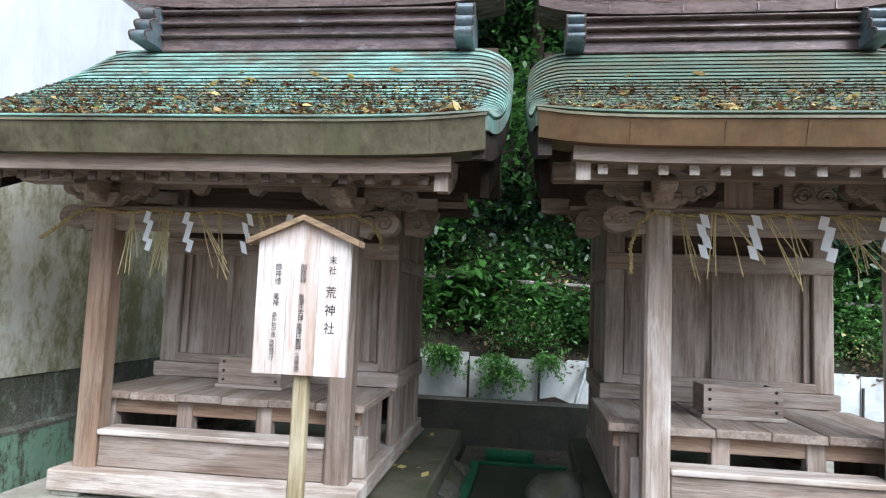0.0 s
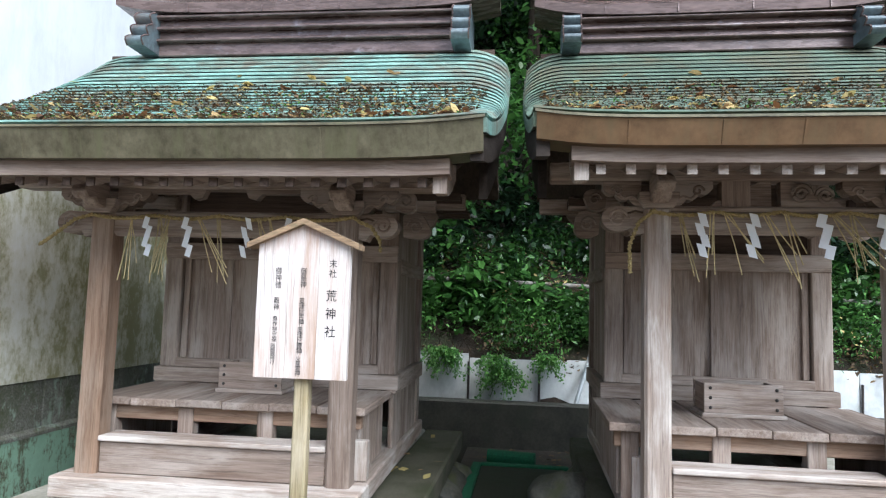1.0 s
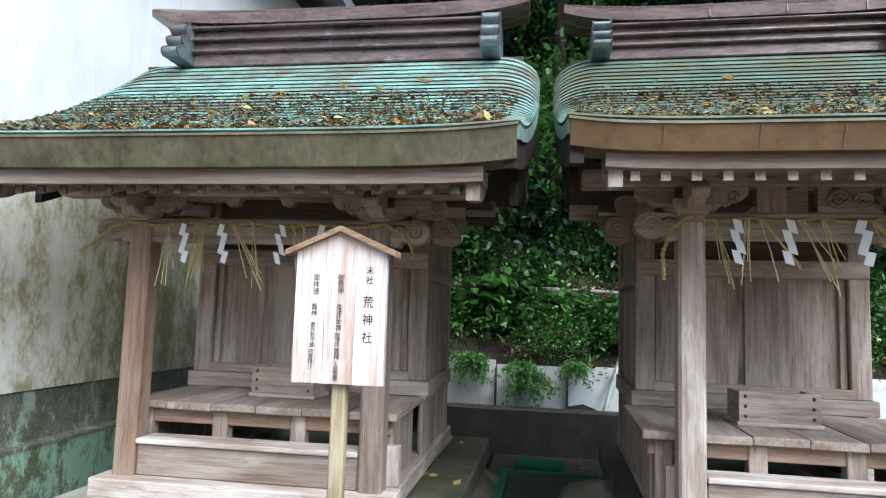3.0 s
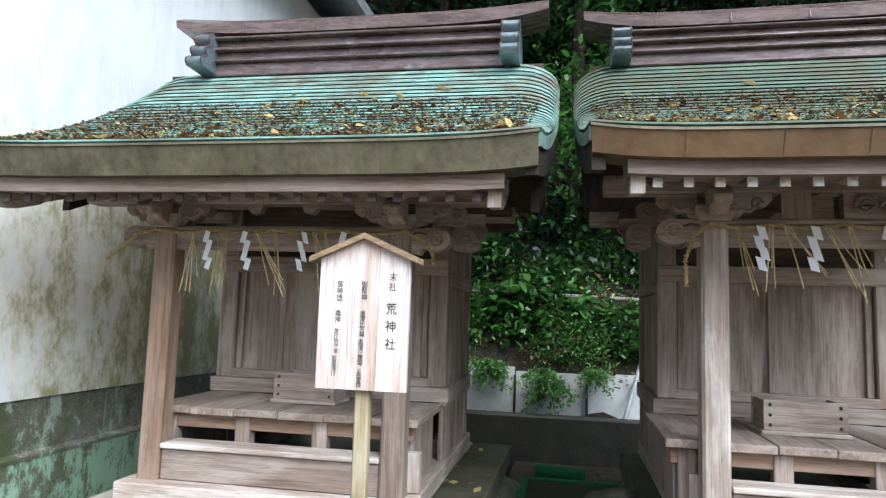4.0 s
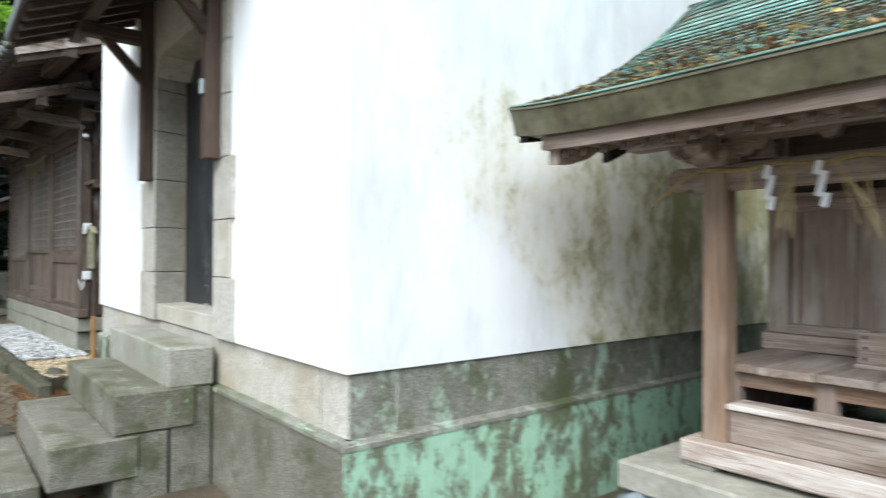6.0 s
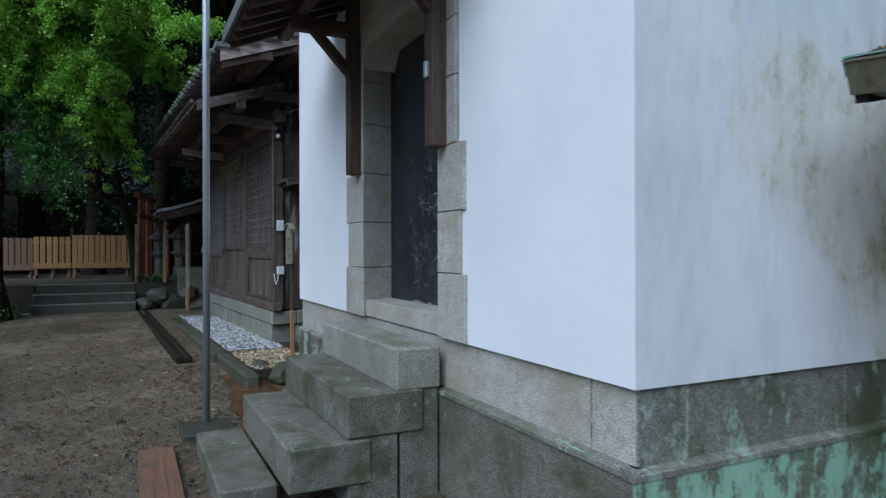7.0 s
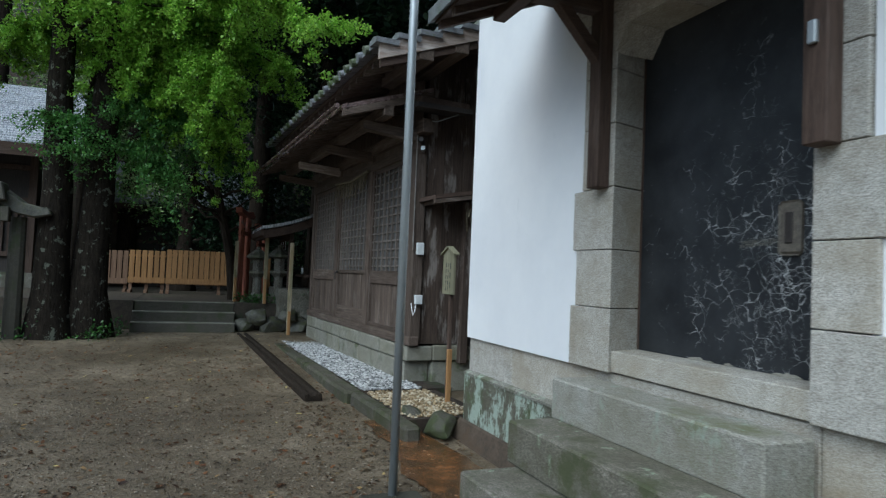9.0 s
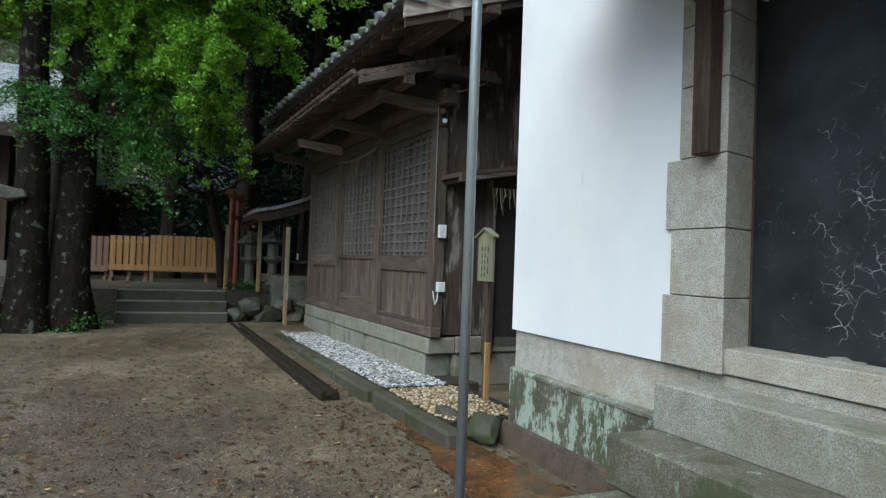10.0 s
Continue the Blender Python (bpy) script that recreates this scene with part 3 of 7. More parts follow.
def leaves(rng, centres, spread, count, size, lay=0.5, shape="leaf"):
    """Vertices and faces of many small leaves strewn about the centres."""
    c = np.asarray(centres, float)
    idx = rng.integers(0, len(c), count)
    s = np.asarray(spread, float)
    pos = c[idx] + rng.normal(0, 1, (count, 3)) * (s[idx] if s.ndim == 2 else s)
    yaw = rng.uniform(0, 2 * np.pi, count)
    tilt = rng.normal(0, lay, count)
    roll = rng.normal(0, lay, count)
    sz = size * rng.uniform(0.6, 1.3, count)
    d = np.stack([np.cos(yaw) * np.cos(tilt), np.sin(yaw) * np.cos(tilt), np.sin(tilt)], 1)
    e = np.stack([-np.sin(yaw) * np.cos(roll), np.cos(yaw) * np.cos(roll), np.sin(roll)], 1)
    fan = 0.42 if shape == "leaf" else 0.62
    a = pos - d * sz[:, None] * 0.5
    b = pos + e * sz[:, None] * fan + d * sz[:, None] * (0.0 if shape == "leaf" else 0.3)
    t = pos + d * sz[:, None] * 0.5
    f = pos - e * sz[:, None] * fan + d * sz[:, None] * (0.0 if shape == "leaf" else 0.3)
    if shape == "oval":
        # pointed oval with a fold along the middle rib
        w, up = e * sz[:, None] * 0.24, np.cross(d, e) * sz[:, None] * 0.07
        m1, m2 = pos - d * sz[:, None] * 0.2, pos + d * sz[:, None] * 0.18
        v = np.stack([a, m1 + w + up, m2 + w * 0.9 + up, t, m2 - w * 0.9 + up, m1 - w + up], 1).reshape(-1, 3)
        return v, np.arange(count)[:, None] * 6 + np.arange(6)
    v = np.stack([a, b, t, f], 1).reshape(-1, 3)
    i = np.arange(count)[:, None] * 4 + np.arange(4)
    return v, i


def leaf_mesh(name, v, i, material, parent=None):
    me = bpy.data.meshes.new(name)
    me.vertices.add(len(v))
    me.vertices.foreach_set("co", np.asarray(v, "f").ravel())
    me.loops.add(i.size)
    me.loops.foreach_set("vertex_index", i.ravel().astype("i"))
    me.polygons.add(len(i))
    me.polygons.foreach_set("loop_start", (np.arange(len(i)) * i.shape[1]).astype("i"))
    me.update(calc_edges=True)
    me.validate()
    me.materials.append(material)
    ob = new(name, me)
    if parent:
        ob.parent = parent
    return ob

# ---- ground ----
def rise(x, y):
    """The lane climbs a little to the west."""
    return 0.2 * min(1.0, max(0.0, (-10.5 - x) / 6.0)) + 0.012 * noise.noise(Vector((x * 0.6, y * 0.6, 0)))


def build_ground():
    xs = [-900, -200, -60] + [-40 + i * 0.5 for i in range(101)] + [12, 20, 60, 200, 900]
    ys = [-900, -200, -60, -30, -20] + [-14 + i * 0.5 for i in range(57)] + [16, 22, 40, 200, 900]
    v = [(x, y, rise(x, y) if abs(x) < 45 else 0.0) for y in ys for x in xs]
    k = len(xs)
    f = [(j * k + i, j * k + i + 1, (j + 1) * k + i + 1, (j + 1) * k + i) for j in range(len(ys) - 1) for i in range(k - 1)]
    g = raw("ground", v, f, earth, smooth=True)
    tagged(g, "wet brown gravelly earth strewn with fallen leaves", "ground", kind="structure")


build_ground()


def build_terrace():
    b = box(-40, -18.03, -1.475, 0.555, -0.3, 0.795)
    box(-40, -17.66, -14, -1.475, -0.3, 0.8, 0, b)
    box(-40, -17.66, 0.555, 14, -0.3, 0.8, 0, b)
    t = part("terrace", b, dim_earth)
    tagged(t, "raised earth terrace behind the stone steps", "terrace", kind="structure")
    stairs = thing("stone_stairs", (0, 0, 0), 0, "three long dark stone steps up to the terrace", "stairs")
    for i in range(3):
        z = 0.4 + 0.2 * i
        st = part("step", box(-17.0 - 0.34 * i - 0.36, -17.0 - 0.34 * i, -1.47, 0.55, z - 0.3, z, 0.012), stone_pale, stairs)
        # strip of lighter stone: the highlight along the step edge put into the colour
        part("nosing", box(-17.0 - 0.34 * i - 0.05, -17.0 - 0.34 * i + 0.008, -1.47, 0.55, z - 0.02, z + 0.006, 0.004), footing, st)


build_terrace()


# ---- white storehouse ----
def build_storehouse():
    s = thing("storehouse", (0, 0, 0), 0, "white plastered storehouse on a granite plinth with a black door", "storehouse")
    X0, X1, Y0, Y1, Z0, Z1 = -8.46, -2.89, 2.195, 9.2, 0.985, 5.3
    t = 0.3
    part("front_wall", box(X0, -6.4, Y0, Y0 + t, Z0, Z1), plaster_front, s)
    part("front_wall", prism([(-4.4, Y0), (X1, Y0), (X1 - t, Y0 + t), (-4.4, Y0 + t)], "z", Z0, Z1), plaster_front, s)
    part("front_wall", box(-6.4, -4.4, Y0, Y0 + t, 3.5, Z1), plaster_front, s)
    part("side_wall", prism([(X1, Y0), (X1, Y1), (X1 - t, Y1), (X1 - t, Y0 + t)], "z", Z0, Z1), plaster_side, s, "plaster wall with grey-green damp stains")
    part("side_wall", box(X0, X0 + t, Y0 + t, Y1, Z0, Z1), plaster_front, s)
    part("back_wall", box(X0 + t, X1 - t, Y1 - t, Y1, Z0, Z1), plaster_front, s)
    # roof with overhanging eaves
    rm = (X0 + X1) / 2
    r = prism([(X0 - 0.7, 5.15), (rm, 7.3), (X1 + 0.7, 5.15), (X1 + 0.7, 5.3), (rm, 7.5), (X0 - 0.7, 5.3)], "y", Y0 - 0.5, Y1 + 0.5)
    part("roof", r, tile_grey, s)
    # granite plinth: upper course and a proud lower course with a chamfered ledge
    cuts = [-8.44, -7.55, -6.33, -4.64, -3.2, -2.915]
    for a, b_ in zip(cuts, cuts[1:]):
        part("plinth_stone", box(a + 0.003, b_ - 0.003, 2.222, 2.6, 0.66, 0.983, 0.006), granite, s)
    cuts = [2.222, 2.5, 3.55, 4.6, 5.7, 6.8, 8.0, 9.17]
    for a, b_ in zip(cuts, cuts[1:]):
        part("plinth_stone", box(-3.3, -2.912, a + 0.003, b_ - 0.003, 0.66, 0.983, 0.006), granite_dark, s)
    cuts = [-8.44, -7.5, -6.33, -5.4]
    cuts2 = [-5.4, -4.64, -3.7, -2.885]
    prof = [(2.175, -0.2), (2.6, -0.2), (2.6, 0.658), (2.215, 0.658), (2.175, 0.63)]
    for c, m in ((cuts, granite_green), (cuts2, granite_step)):
        for a, b_ in zip(c, c[1:]):
            part("base_stone", prism(prof, "x", a + 0.003, b_ - 0.003), m, s)
    cuts = [2.175, 2.95, 4.1, 5.3, 6.5, 7.8, 9.2]
    for a, b_ in zip(cuts, cuts[1:]):
        part("base_stone", prism([(-3.3, -0.2), (-2.868, -0.2), (-2.868, 0.625), (-2.905, 0.658), (-3.3, 0.658)], "y", a + 0.003, b_ - 0.003), granite_mint, s)
    # pale ledge band along the top of the lower course
    for a, b_ in zip((2.165, 4.1, 6.5), (4.1, 6.5, 9.2)):
        part("ledge", prism([(-2.95, 0.626), (-2.862, 0.626), (-2.862, 0.650), (-2.90, 0.668), (-2.95, 0.668)], "y", a, b_), granite_dark, s)
    for a, b_ in ((-4.64, -2.87), (-8.44, -6.34)):
        part("ledge", prism([(2.166, 0.628), (2.24, 0.628), (2.24, 0.668), (2.21, 0.668), (2.166, 0.650)], "x", a, b_), granite_dark, s)
    # sloping foot of muddy mortar
    part("foot_mortar", prism([(2.08, -0.05), (2.174, -0.05), (2.174, 0.20), (2.155, 0.18), (2.11, 0.05)], "x", -8.5, -6.31), mud, s, "mud-stained mortar foot")
    # quoins beside the door
    zs = [0.985, 1.40, 1.785, 2.20, 2.62, 2.98, 3.36]
    wide = [0.47, 0.41, 0.46, 0.36, 0.36, 0.36]
    for i, (a, b_) in enumerate(zip(zs, zs[1:])):
        L = prism([(-6.115 - wide[i], 2.17), (-6.115, 2.17), (-6.2, 2.46), (-6.115 - wide[i], 2.46)], "z", a + 0.003, b_ - 0.003, 0.004)
        part("quoin", L, granite, s)
        R = prism([(-4.66, 2.17), (-4.66 + wide[i] - 0.11, 2.17), (-4.66 + wide[i] - 0.11, 2.46), (-4.58, 2.46)], "z", a + 0.003, b_ - 0.003, 0.004)
        part("quoin", R, granite, s)
    # lintel of five stones, the outer ones chamfered
    xs = [-6.60, -6.0, -5.6, -5.1, -4.7, -4.15]
    for i, (a, b_) in enumerate(zip(xs, xs[1:])):
        if i == 0:
            p = [(a, 3.365), (-6.13, 3.365), (-6.13, 3.08), (b_, 3.24), (b_, 3.7), (a, 3.7)]
        elif i == 4:
            p = [(a, 3.24), (-4.6, 3.08), (-4.6, 3.365), (b_, 3.365), (b_, 3.7), (a, 3.7)]
        else:
            p = [(a, 3.24), (b_, 3.24), (b_, 3.7), (a, 3.7)]
        part("lintel_stone", prism([(u + (0.003 if u == a else -0.003 if u == b_ else 0), v) for u, v in p], "y", 2.165, 2.47), granite, s)
    part("sill_stone", box(-6.205, -4.575, 2.20, 2.62, 0.99, 1.128, 0.006), granite, s)
    door = part("door", box(-6.24, -4.54, 2.462, 2.54, 1.13, 3.4), door_black, s, "black plastered door with white scratches")
    part("door_edge", box(-6.215, -6.185, 2.455, 2.475, 1.13, 3.2), dim["z"], door)
    # pull plate
    pl = box(-5.08, -4.94, 2.44, 2.464, 1.74, 2.02, 0.02)
    part("pull_plate", pl, rain_stone, door, "rounded stone-coloured pull plate")
    # black block in place of the shaded hollow of the finger slot
    part("slot_shade", box(-5.035, -4.985, 2.432, 2.444, 1.80, 1.96, 0.006), iron, door)
    # one long scuff beside the plate
    rng = random.Random(4)
    scr = bmesh.new()
    for k in range(7):
        z = 1.79 + 0.005 * k
        a, c = -5.36 + 0.06 * rng.random(), -5.12 + 0.10 * rng.random()
        scr.faces.new([scr.verts.new(q) for q in ((a, 2.4605, z), (c, 2.4605, z + 0.012), (c, 2.4605, z + 0.0128), (a, 2.4605, z + 0.0012))])
    part("scuff_mark", scr, concrete, door, "pale horizontal scuff mark")
    for k, (x, w_) in enumerate(((-5.62, 0.20), (-5.40, 0.06), (-5.02, 0.17), (-4.80, 0.08))):
        tops = [1.131 + 0.02 * rng.random() * math.sin(math.pi * (j + 0.5) / 9) for j in range(9)]
        part("chipped_edge", prism([(x - w_ / 2, 1.129)] + [(x + (j / 8 - 0.5) * w_, tops[j] + 0.002) for j in range(9)] + [(x + w_ / 2, 1.129)], "y", 2.452, 2.462), concrete, door)
    # canopy over the door on two wooden brackets
    for x in (-6.22, -4.58):
        part("bracket_post", box(x - 0.06, x + 0.06, 2.07, 2.168, 2.19, 4.0, 0.006), dim["z"], s)
        part("bracket_arm", box(x - 0.055, x + 0.055, 1.60, 2.07, 3.36, 3.47, 0.006), dim["y"], s)
        part("bracket_brace", prism([(2.07, 3.02), (2.07, 3.13), (1.85, 3.36), (1.75, 3.36)], "x", x - 0.04, x + 0.04, 0.004), dim["y"], s)
    part("canopy_beam", box(-6.9, -3.95, 1.62, 1.72, 3.472, 3.56, 0.006), dim["x"], s)
    slope = 0.42
    cz = lambda y: 3.36 + (y - 1.2) * slope
    part("canopy_roof", prism([(1.15, cz(1.15) + 0.06), (2.19, cz(2.19) + 0.06), (2.19, cz(2.19) + 0.16), (1.15, cz(1.15) + 0.16)], "x", -7.0, -3.85), tile_grey, s)
    part("canopy_deck", prism([(1.19, cz(1.19) + 0.035), (2.19, cz(2.19) + 0.035), (2.19, cz(2.19) + 0.058), (1.19, cz(1.19) + 0.058)], "x", -6.96, -3.9), dim["y"], s)
    for i in range(12):
        x = -6.92 + i * 0.272
        part("canopy_rafter", prism([(1.21, cz(1.21) - 0.02), (2.18, cz(2.18) - 0.02), (2.18, cz(2.18) + 0.035), (1.21, cz(1.21) + 0.035)], "x", x - 0.025, x + 0.025), dim["y"], s)
    # small catch on the bracket post
    part("catch", box(-4.60, -4.56, 2.045, 2.07, 2.62, 2.72, 0.004), steel, s, "small grey metal catch")
    # steps to the door
    st = thing("stone_steps", (0, 0, 0), 0, "three mossy granite steps in front of the black door", "steps")
    for y0, z, x0, x1 in ((1.87, 0.935, -6.30, -4.62), (1.55, 0.68, -6.28, -4.61), (1.20, 0.41, -6.20, -4.60)):
        part("step", box(x0, x1, y0, 2.17 if z > 0.9 else y0 + 0.5, z - 0.262, z, 0.012), granite_tread if z > 0.9 else granite_step, st)
    part("step_base", box(-6.15, -4.63, 1.9, 2.16, -0.1, 0.67, 0.01), granite_step, st)
    part("step_base", box(-6.2, -4.62, 1.56, 1.88, -0.1, 0.415, 0.01), granite_step, st)
    part("landing_slab", box(-6.3, -4.9, 0.86, 1.21, -0.1, 0.13, 0.015), granite_step, st)


build_storehouse()


# ---- wooden hut with lattice front ----
def build_hut():
    h = thing("wooden_hut", (-10.8, 2.4, 0), 3.6, "weathered dark wooden hut with latticed front on a stone footing", "hut")
    L = -5.6
    D = 3.6
    zb, zt = 0.66, 3.5
    rng = random.Random(15)
    # footing of two courses of uneven stones
    xs = [L - 0.05, L + 0.75, L + 1.7, L + 2.5, L + 3.6, L + 4.6, 0.06]
    for a, b_ in zip(xs, xs[1:]):
        part("footing_stone", box(a + 0.005, b_ - 0.005, -0.08 - 0.01 * rng.random(), 0.3, 0.43, zb - 0.022 - 0.012 * rng.random(), 0.016), footing, h)
        part("footing_stone", box(a - 0.1, b_ - 0.12, -0.06 - 0.015 * rng.random(), 0.3, 0.0, 0.424, 0.022), footing, h)
    for a, b_ in zip((0.3, 1.4, 2.5), (1.4, 2.5, D)):
        part("footing_stone", box(-0.25, 0.055, a + 0.004, b_ - 0.004, 0.43, zb - 0.02, 0.016), footing, h)
        part("footing_stone", box(-0.2, 0.02, a + 0.004, b_ - 0.004, 0.0, 0.425, 0.022), footing, h)
    # frame
    bay = -L / 3
    for i in range(4):
        x = L + i * bay
        part("post", box(x - 0.085, x + 0.085, -0.06, 0.09, zb, zt, 0.008), grey["z"], h)
    part("ground_beam", box(L - 0.12, 0.12, -0.085, 0.06, zb - 0.02, zb + 0.10, 0.008), grey["x"], h)
    part("lintel_beam", box(L - 0.1, 0.1, -0.07, 0.07, 3.19, 3.33, 0.008), grey["x"], h)
    part("head_beam", box(L - 0.3, 0.3, -0.08, 0.08, 3.44, 3.62, 0.008), grey["x"], h)
    part("upper_wall", box(L, 0, -0.01, 0.05, 3.33, 4.6), grey["z"], h)
    part("back_wall", box(L, 0, D, D + 0.06, 0.3, 4.6), grey["z"], h)
    part("west_wall", box(L, L + 0.06, 0.05, D, 0.3, 4.6), grey["z"], h)
    for i in range(13):
        y = 0.1 + i * 0.27
        part("side_plank", box(-0.02, 0.03 + 0.005 * (i % 3), y + 0.002, y + 0.268, zb, 4.7), side_boards, h)
    for i in range(3):
        a, b_ = L + i * bay + 0.088, L + (i + 1) * bay - 0.088
        zm = 1.62
        door = i == 1
        panel_name = "lattice_door" if door else "lattice_panel"
        pnl = part(panel_name, box(a, b_, 0.0, 0.012, zm, 3.19), backing, h, "lattice window with dark backing")
        for x0, x1 in ((a, a + 0.07), (b_ - 0.07, b_)):
            part("stile", box(x0, x1, -0.04, 0.0, zb + 0.1, 3.19, 0.004), grey["z"], pnl)
        part("panel_rail", box(a + 0.07, b_ - 0.07, -0.035, 0.0, zm - (0.06 if door else 0.2), zm - 0.005, 0.004), grey["x"], pnl)
        part("panel_rail", box(a + 0.07, b_ - 0.07, -0.03, 0.0, 3.12, 3.19, 0.004), grey["x"], pnl)
        part("panel_rail", box(a + 0.07, b_ - 0.07, -0.035, 0.0, zb + 0.10, zb + (0.32 if door else 0.16), 0.004), grey["x"], pnl)
        nb = 8
        for k in range(nb):
            x = a + 0.07 + (k + 0.5) * (b_ - a - 0.14) / nb
            part("upright_bar", box(x - 0.016, x + 0.016, -0.038, 0.0, zm - 0.005, 3.12), lattice["z"], pnl)
        for k in range(12):
            z = zm + 0.065 + k * 0.125
            part("cross_bar", box(a + 0.07, b_ - 0.07, -0.026, -0.002, z - 0.012, z + 0.012), lattice["x"], pnl)
        n = 7
        for k in range(n):
            x0 = a + 0.07 + k * (b_ - a - 0.14) / n
            part("panel_board", box(x0 + 0.003, x0 + (b_ - a - 0.14) / n - 0.003, -0.004 - 0.003 * (k % 2), 0.02, zb + 0.1, zm - 0.05), grey["z"], pnl)
    part("door_catch", box(L + bay + 0.1, L + bay + 0.15, -0.07, -0.04, 1.56, 1.60, 0.004), iron, h)
    part("door_catch", box(L + bay + 0.05, L + bay + 0.08, -0.08, -0.06, 1.44, 1.58, 0.004), iron, h)
    # pent roof in front, on arms, with a dark board soffit and a flashing
    E = 0.42
    cz = lambda y: 3.55 + (y + 1.2) * 0.33
    part("pent_roof", prism([(-1.20, cz(-1.20)), (0.0, cz(0)), (0.0, cz(0) + 0.05), (-1.20, cz(-1.20) + 0.05)], "x", L - 0.12, E), copper_brown, h)
    part("pent_edge", prism([(-1.14, cz(-1.14) - 0.015), (-1.15, cz(-1.15) - 0.005), (-1.15, cz(-1.15) + 0.06), (-1.14, cz(-1.14) + 0.06)], "x", L - 0.14, E + 0.02), copper_brown, h)
    part("pent_verge", prism([(-1.19, cz(-1.19) - 0.09), (0.0, cz(0) - 0.09), (0.0, cz(0) - 0.004), (-1.19, cz(-1.19) - 0.004)], "x", E - 0.04, E), grey["y"], h)
    for i in range(22):
        x = L - 0.16 + i * 0.278
        part("pent_rafter", prism([(-1.14, cz(-1.14) - 0.055), (0.0, cz(0) - 0.055), (0.0, cz(0) - 0.002), (-1.14, cz(-1.14) - 0.002)], "x", x - 0.02, x + 0.02), grey["y"], h)
    for i in range(6):
        y = -1.1 + i * 0.2
        part("pent_batten", prism([(y - 0.03, cz(y - 0.03) - 0.004), (y + 0.03, cz(y + 0.03) - 0.004), (y + 0.03, cz(y + 0.03) - 0.0005), (y - 0.03, cz(y - 0.03) - 0.0005)], "x", L - 0.2, E - 0.05), dim["x"], h)
    part("pent_beam", box(L - 0.2, 0.42, -0.66, -0.53, cz(-0.6) - 0.20, cz(-0.6) - 0.058, 0.008), grey["x"], h)
    for i in range(4):
        x = L + i * bay
        z0 = cz(-0.6) - 0.2
        part("beam_arm", prism([(-0.82, z0 - 0.09), (-0.80, z0 - 0.12), (-0.6, z0 - 0.14), (0.0, z0 - 0.20), (0.0, z0 - 0.06), (-0.82, z0 - 0.004)], "x", x - 0.065, x + 0.065, 0.006), pale["y"] if i == 1 else grey["y"], h)
    part("gutter", tube([(L - 0.2, -1.26, 3.56), (E, -1.26, 3.58)], 0.03, 8), copper_brown, h)
    # return of the pent roof round the corner: short dark gutter box with a loop of wire
    part("eave_return", prism([(0.05, 3.98), (0.62, 3.80), (0.62, 3.70), (0.05, 3.86)], "y", -0.24, 0.42), dim["x"], h)
    part("gutter_box", prism([(0.10, 3.84), (0.66, 3.72), (0.66, 3.66), (0.10, 3.74)], "y", -0.30, 0.46), iron, h)
    part("wire", tube([(0.11, -0.03, 3.45), (0.2, -0.05, 3.62), (0.35, 0.1, 3.58), (0.55, 0.3, 3.66)], 0.006), steel, h)
    # main tiled roof: slope up to the ridge, board along the verge
    V = 1.2
    rz = lambda y: 4.13 + (y + 0.95) * 0.36
    part("roof_deck", prism([(-0.93, rz(-0.93) - 0.06), (1.9, rz(1.9) - 0.06), (1.9, rz(1.9)), (-0.93, rz(-0.93))], "x", L - 0.1, V), grey["y"], h)
    part("roof_deck", prism([(1.9, rz(1.9) - 0.06), (4.9, rz(-0.93) - 0.06), (4.9, rz(-0.93)), (1.9, rz(1.9))], "x", L - 0.1, V), grey["y"], h)
    part("verge_board", prism([(-1.03, rz(-1.03) - 0.15), (1.9, rz(1.9) - 0.15), (1.9, rz(1.9) + 0.02), (-1.03, rz(-1.03) + 0.02)], "x", V, V + 0.05), pale["y"], h, "bleached verge board")
    part("verge_board", prism([(-1.0, rz(-1.0) - 0.24), (1.9, rz(1.9) - 0.24), (1.9, rz(1.9) - 0.153), (-1.0, rz(-1.0) - 0.153)], "x", V - 0.04, V + 0.015), dim["y"], h)
    for y in (-0.45, 0.0, 1.0):
        part("purlin_end", box(-0.1, V + 0.03, y - 0.09, y + 0.09, rz(y) - 0.27, rz(y) - 0.09, 0.01), grey["x"], h)
    for i in range(21):
        x = L + i * 0.33
        part("roof_rafter", prism([(-0.92, rz(-0.92) - 0.13), (0.0, rz(0) - 0.13), (0.0, rz(0) - 0.062), (-0.92, rz(-0.92) - 0.062)], "x", x - 0.03, x + 0.03), grey["y"], h)
    prof = [(0.0, 0.0), (0.05, 0.034), (0.10, 0.042), (0.15, 0.03), (0.19, 0.0), (0.24, -0.012), (0.24, -0.03), (0.0, -0.02)]
    base = None
    for j in range(12):
        y = -1.07 + j * 0.26
        for i in range(26):
            x = L - 0.12 + i * 0.262
            if base is None:
                b = bmesh.new()
                lo = [b.verts.new((u * 1.1, 0, v + 0.045)) for u, v in prof]
                hi = [b.verts.new((u * 1.1, 0.30, v + 0.30 * 0.36 + 0.012)) for u, v in prof]
                b.faces.new(lo)
                b.faces.new(hi[::-1])
                for k in range(len(prof)):
                    b.faces.new((lo[k], hi[k], hi[(k + 1) % len(prof)], lo[(k + 1) % len(prof)]))
                ob = part("roof_tile", b, tile_grey, h)
                base = ob.data
            else:
                ob = new("roof_tile", base)
                ob.parent = h
            ob.location = (x, y + rng.uniform(-0.008, 0.008), rz(y) + rng.uniform(-0.004, 0.006))
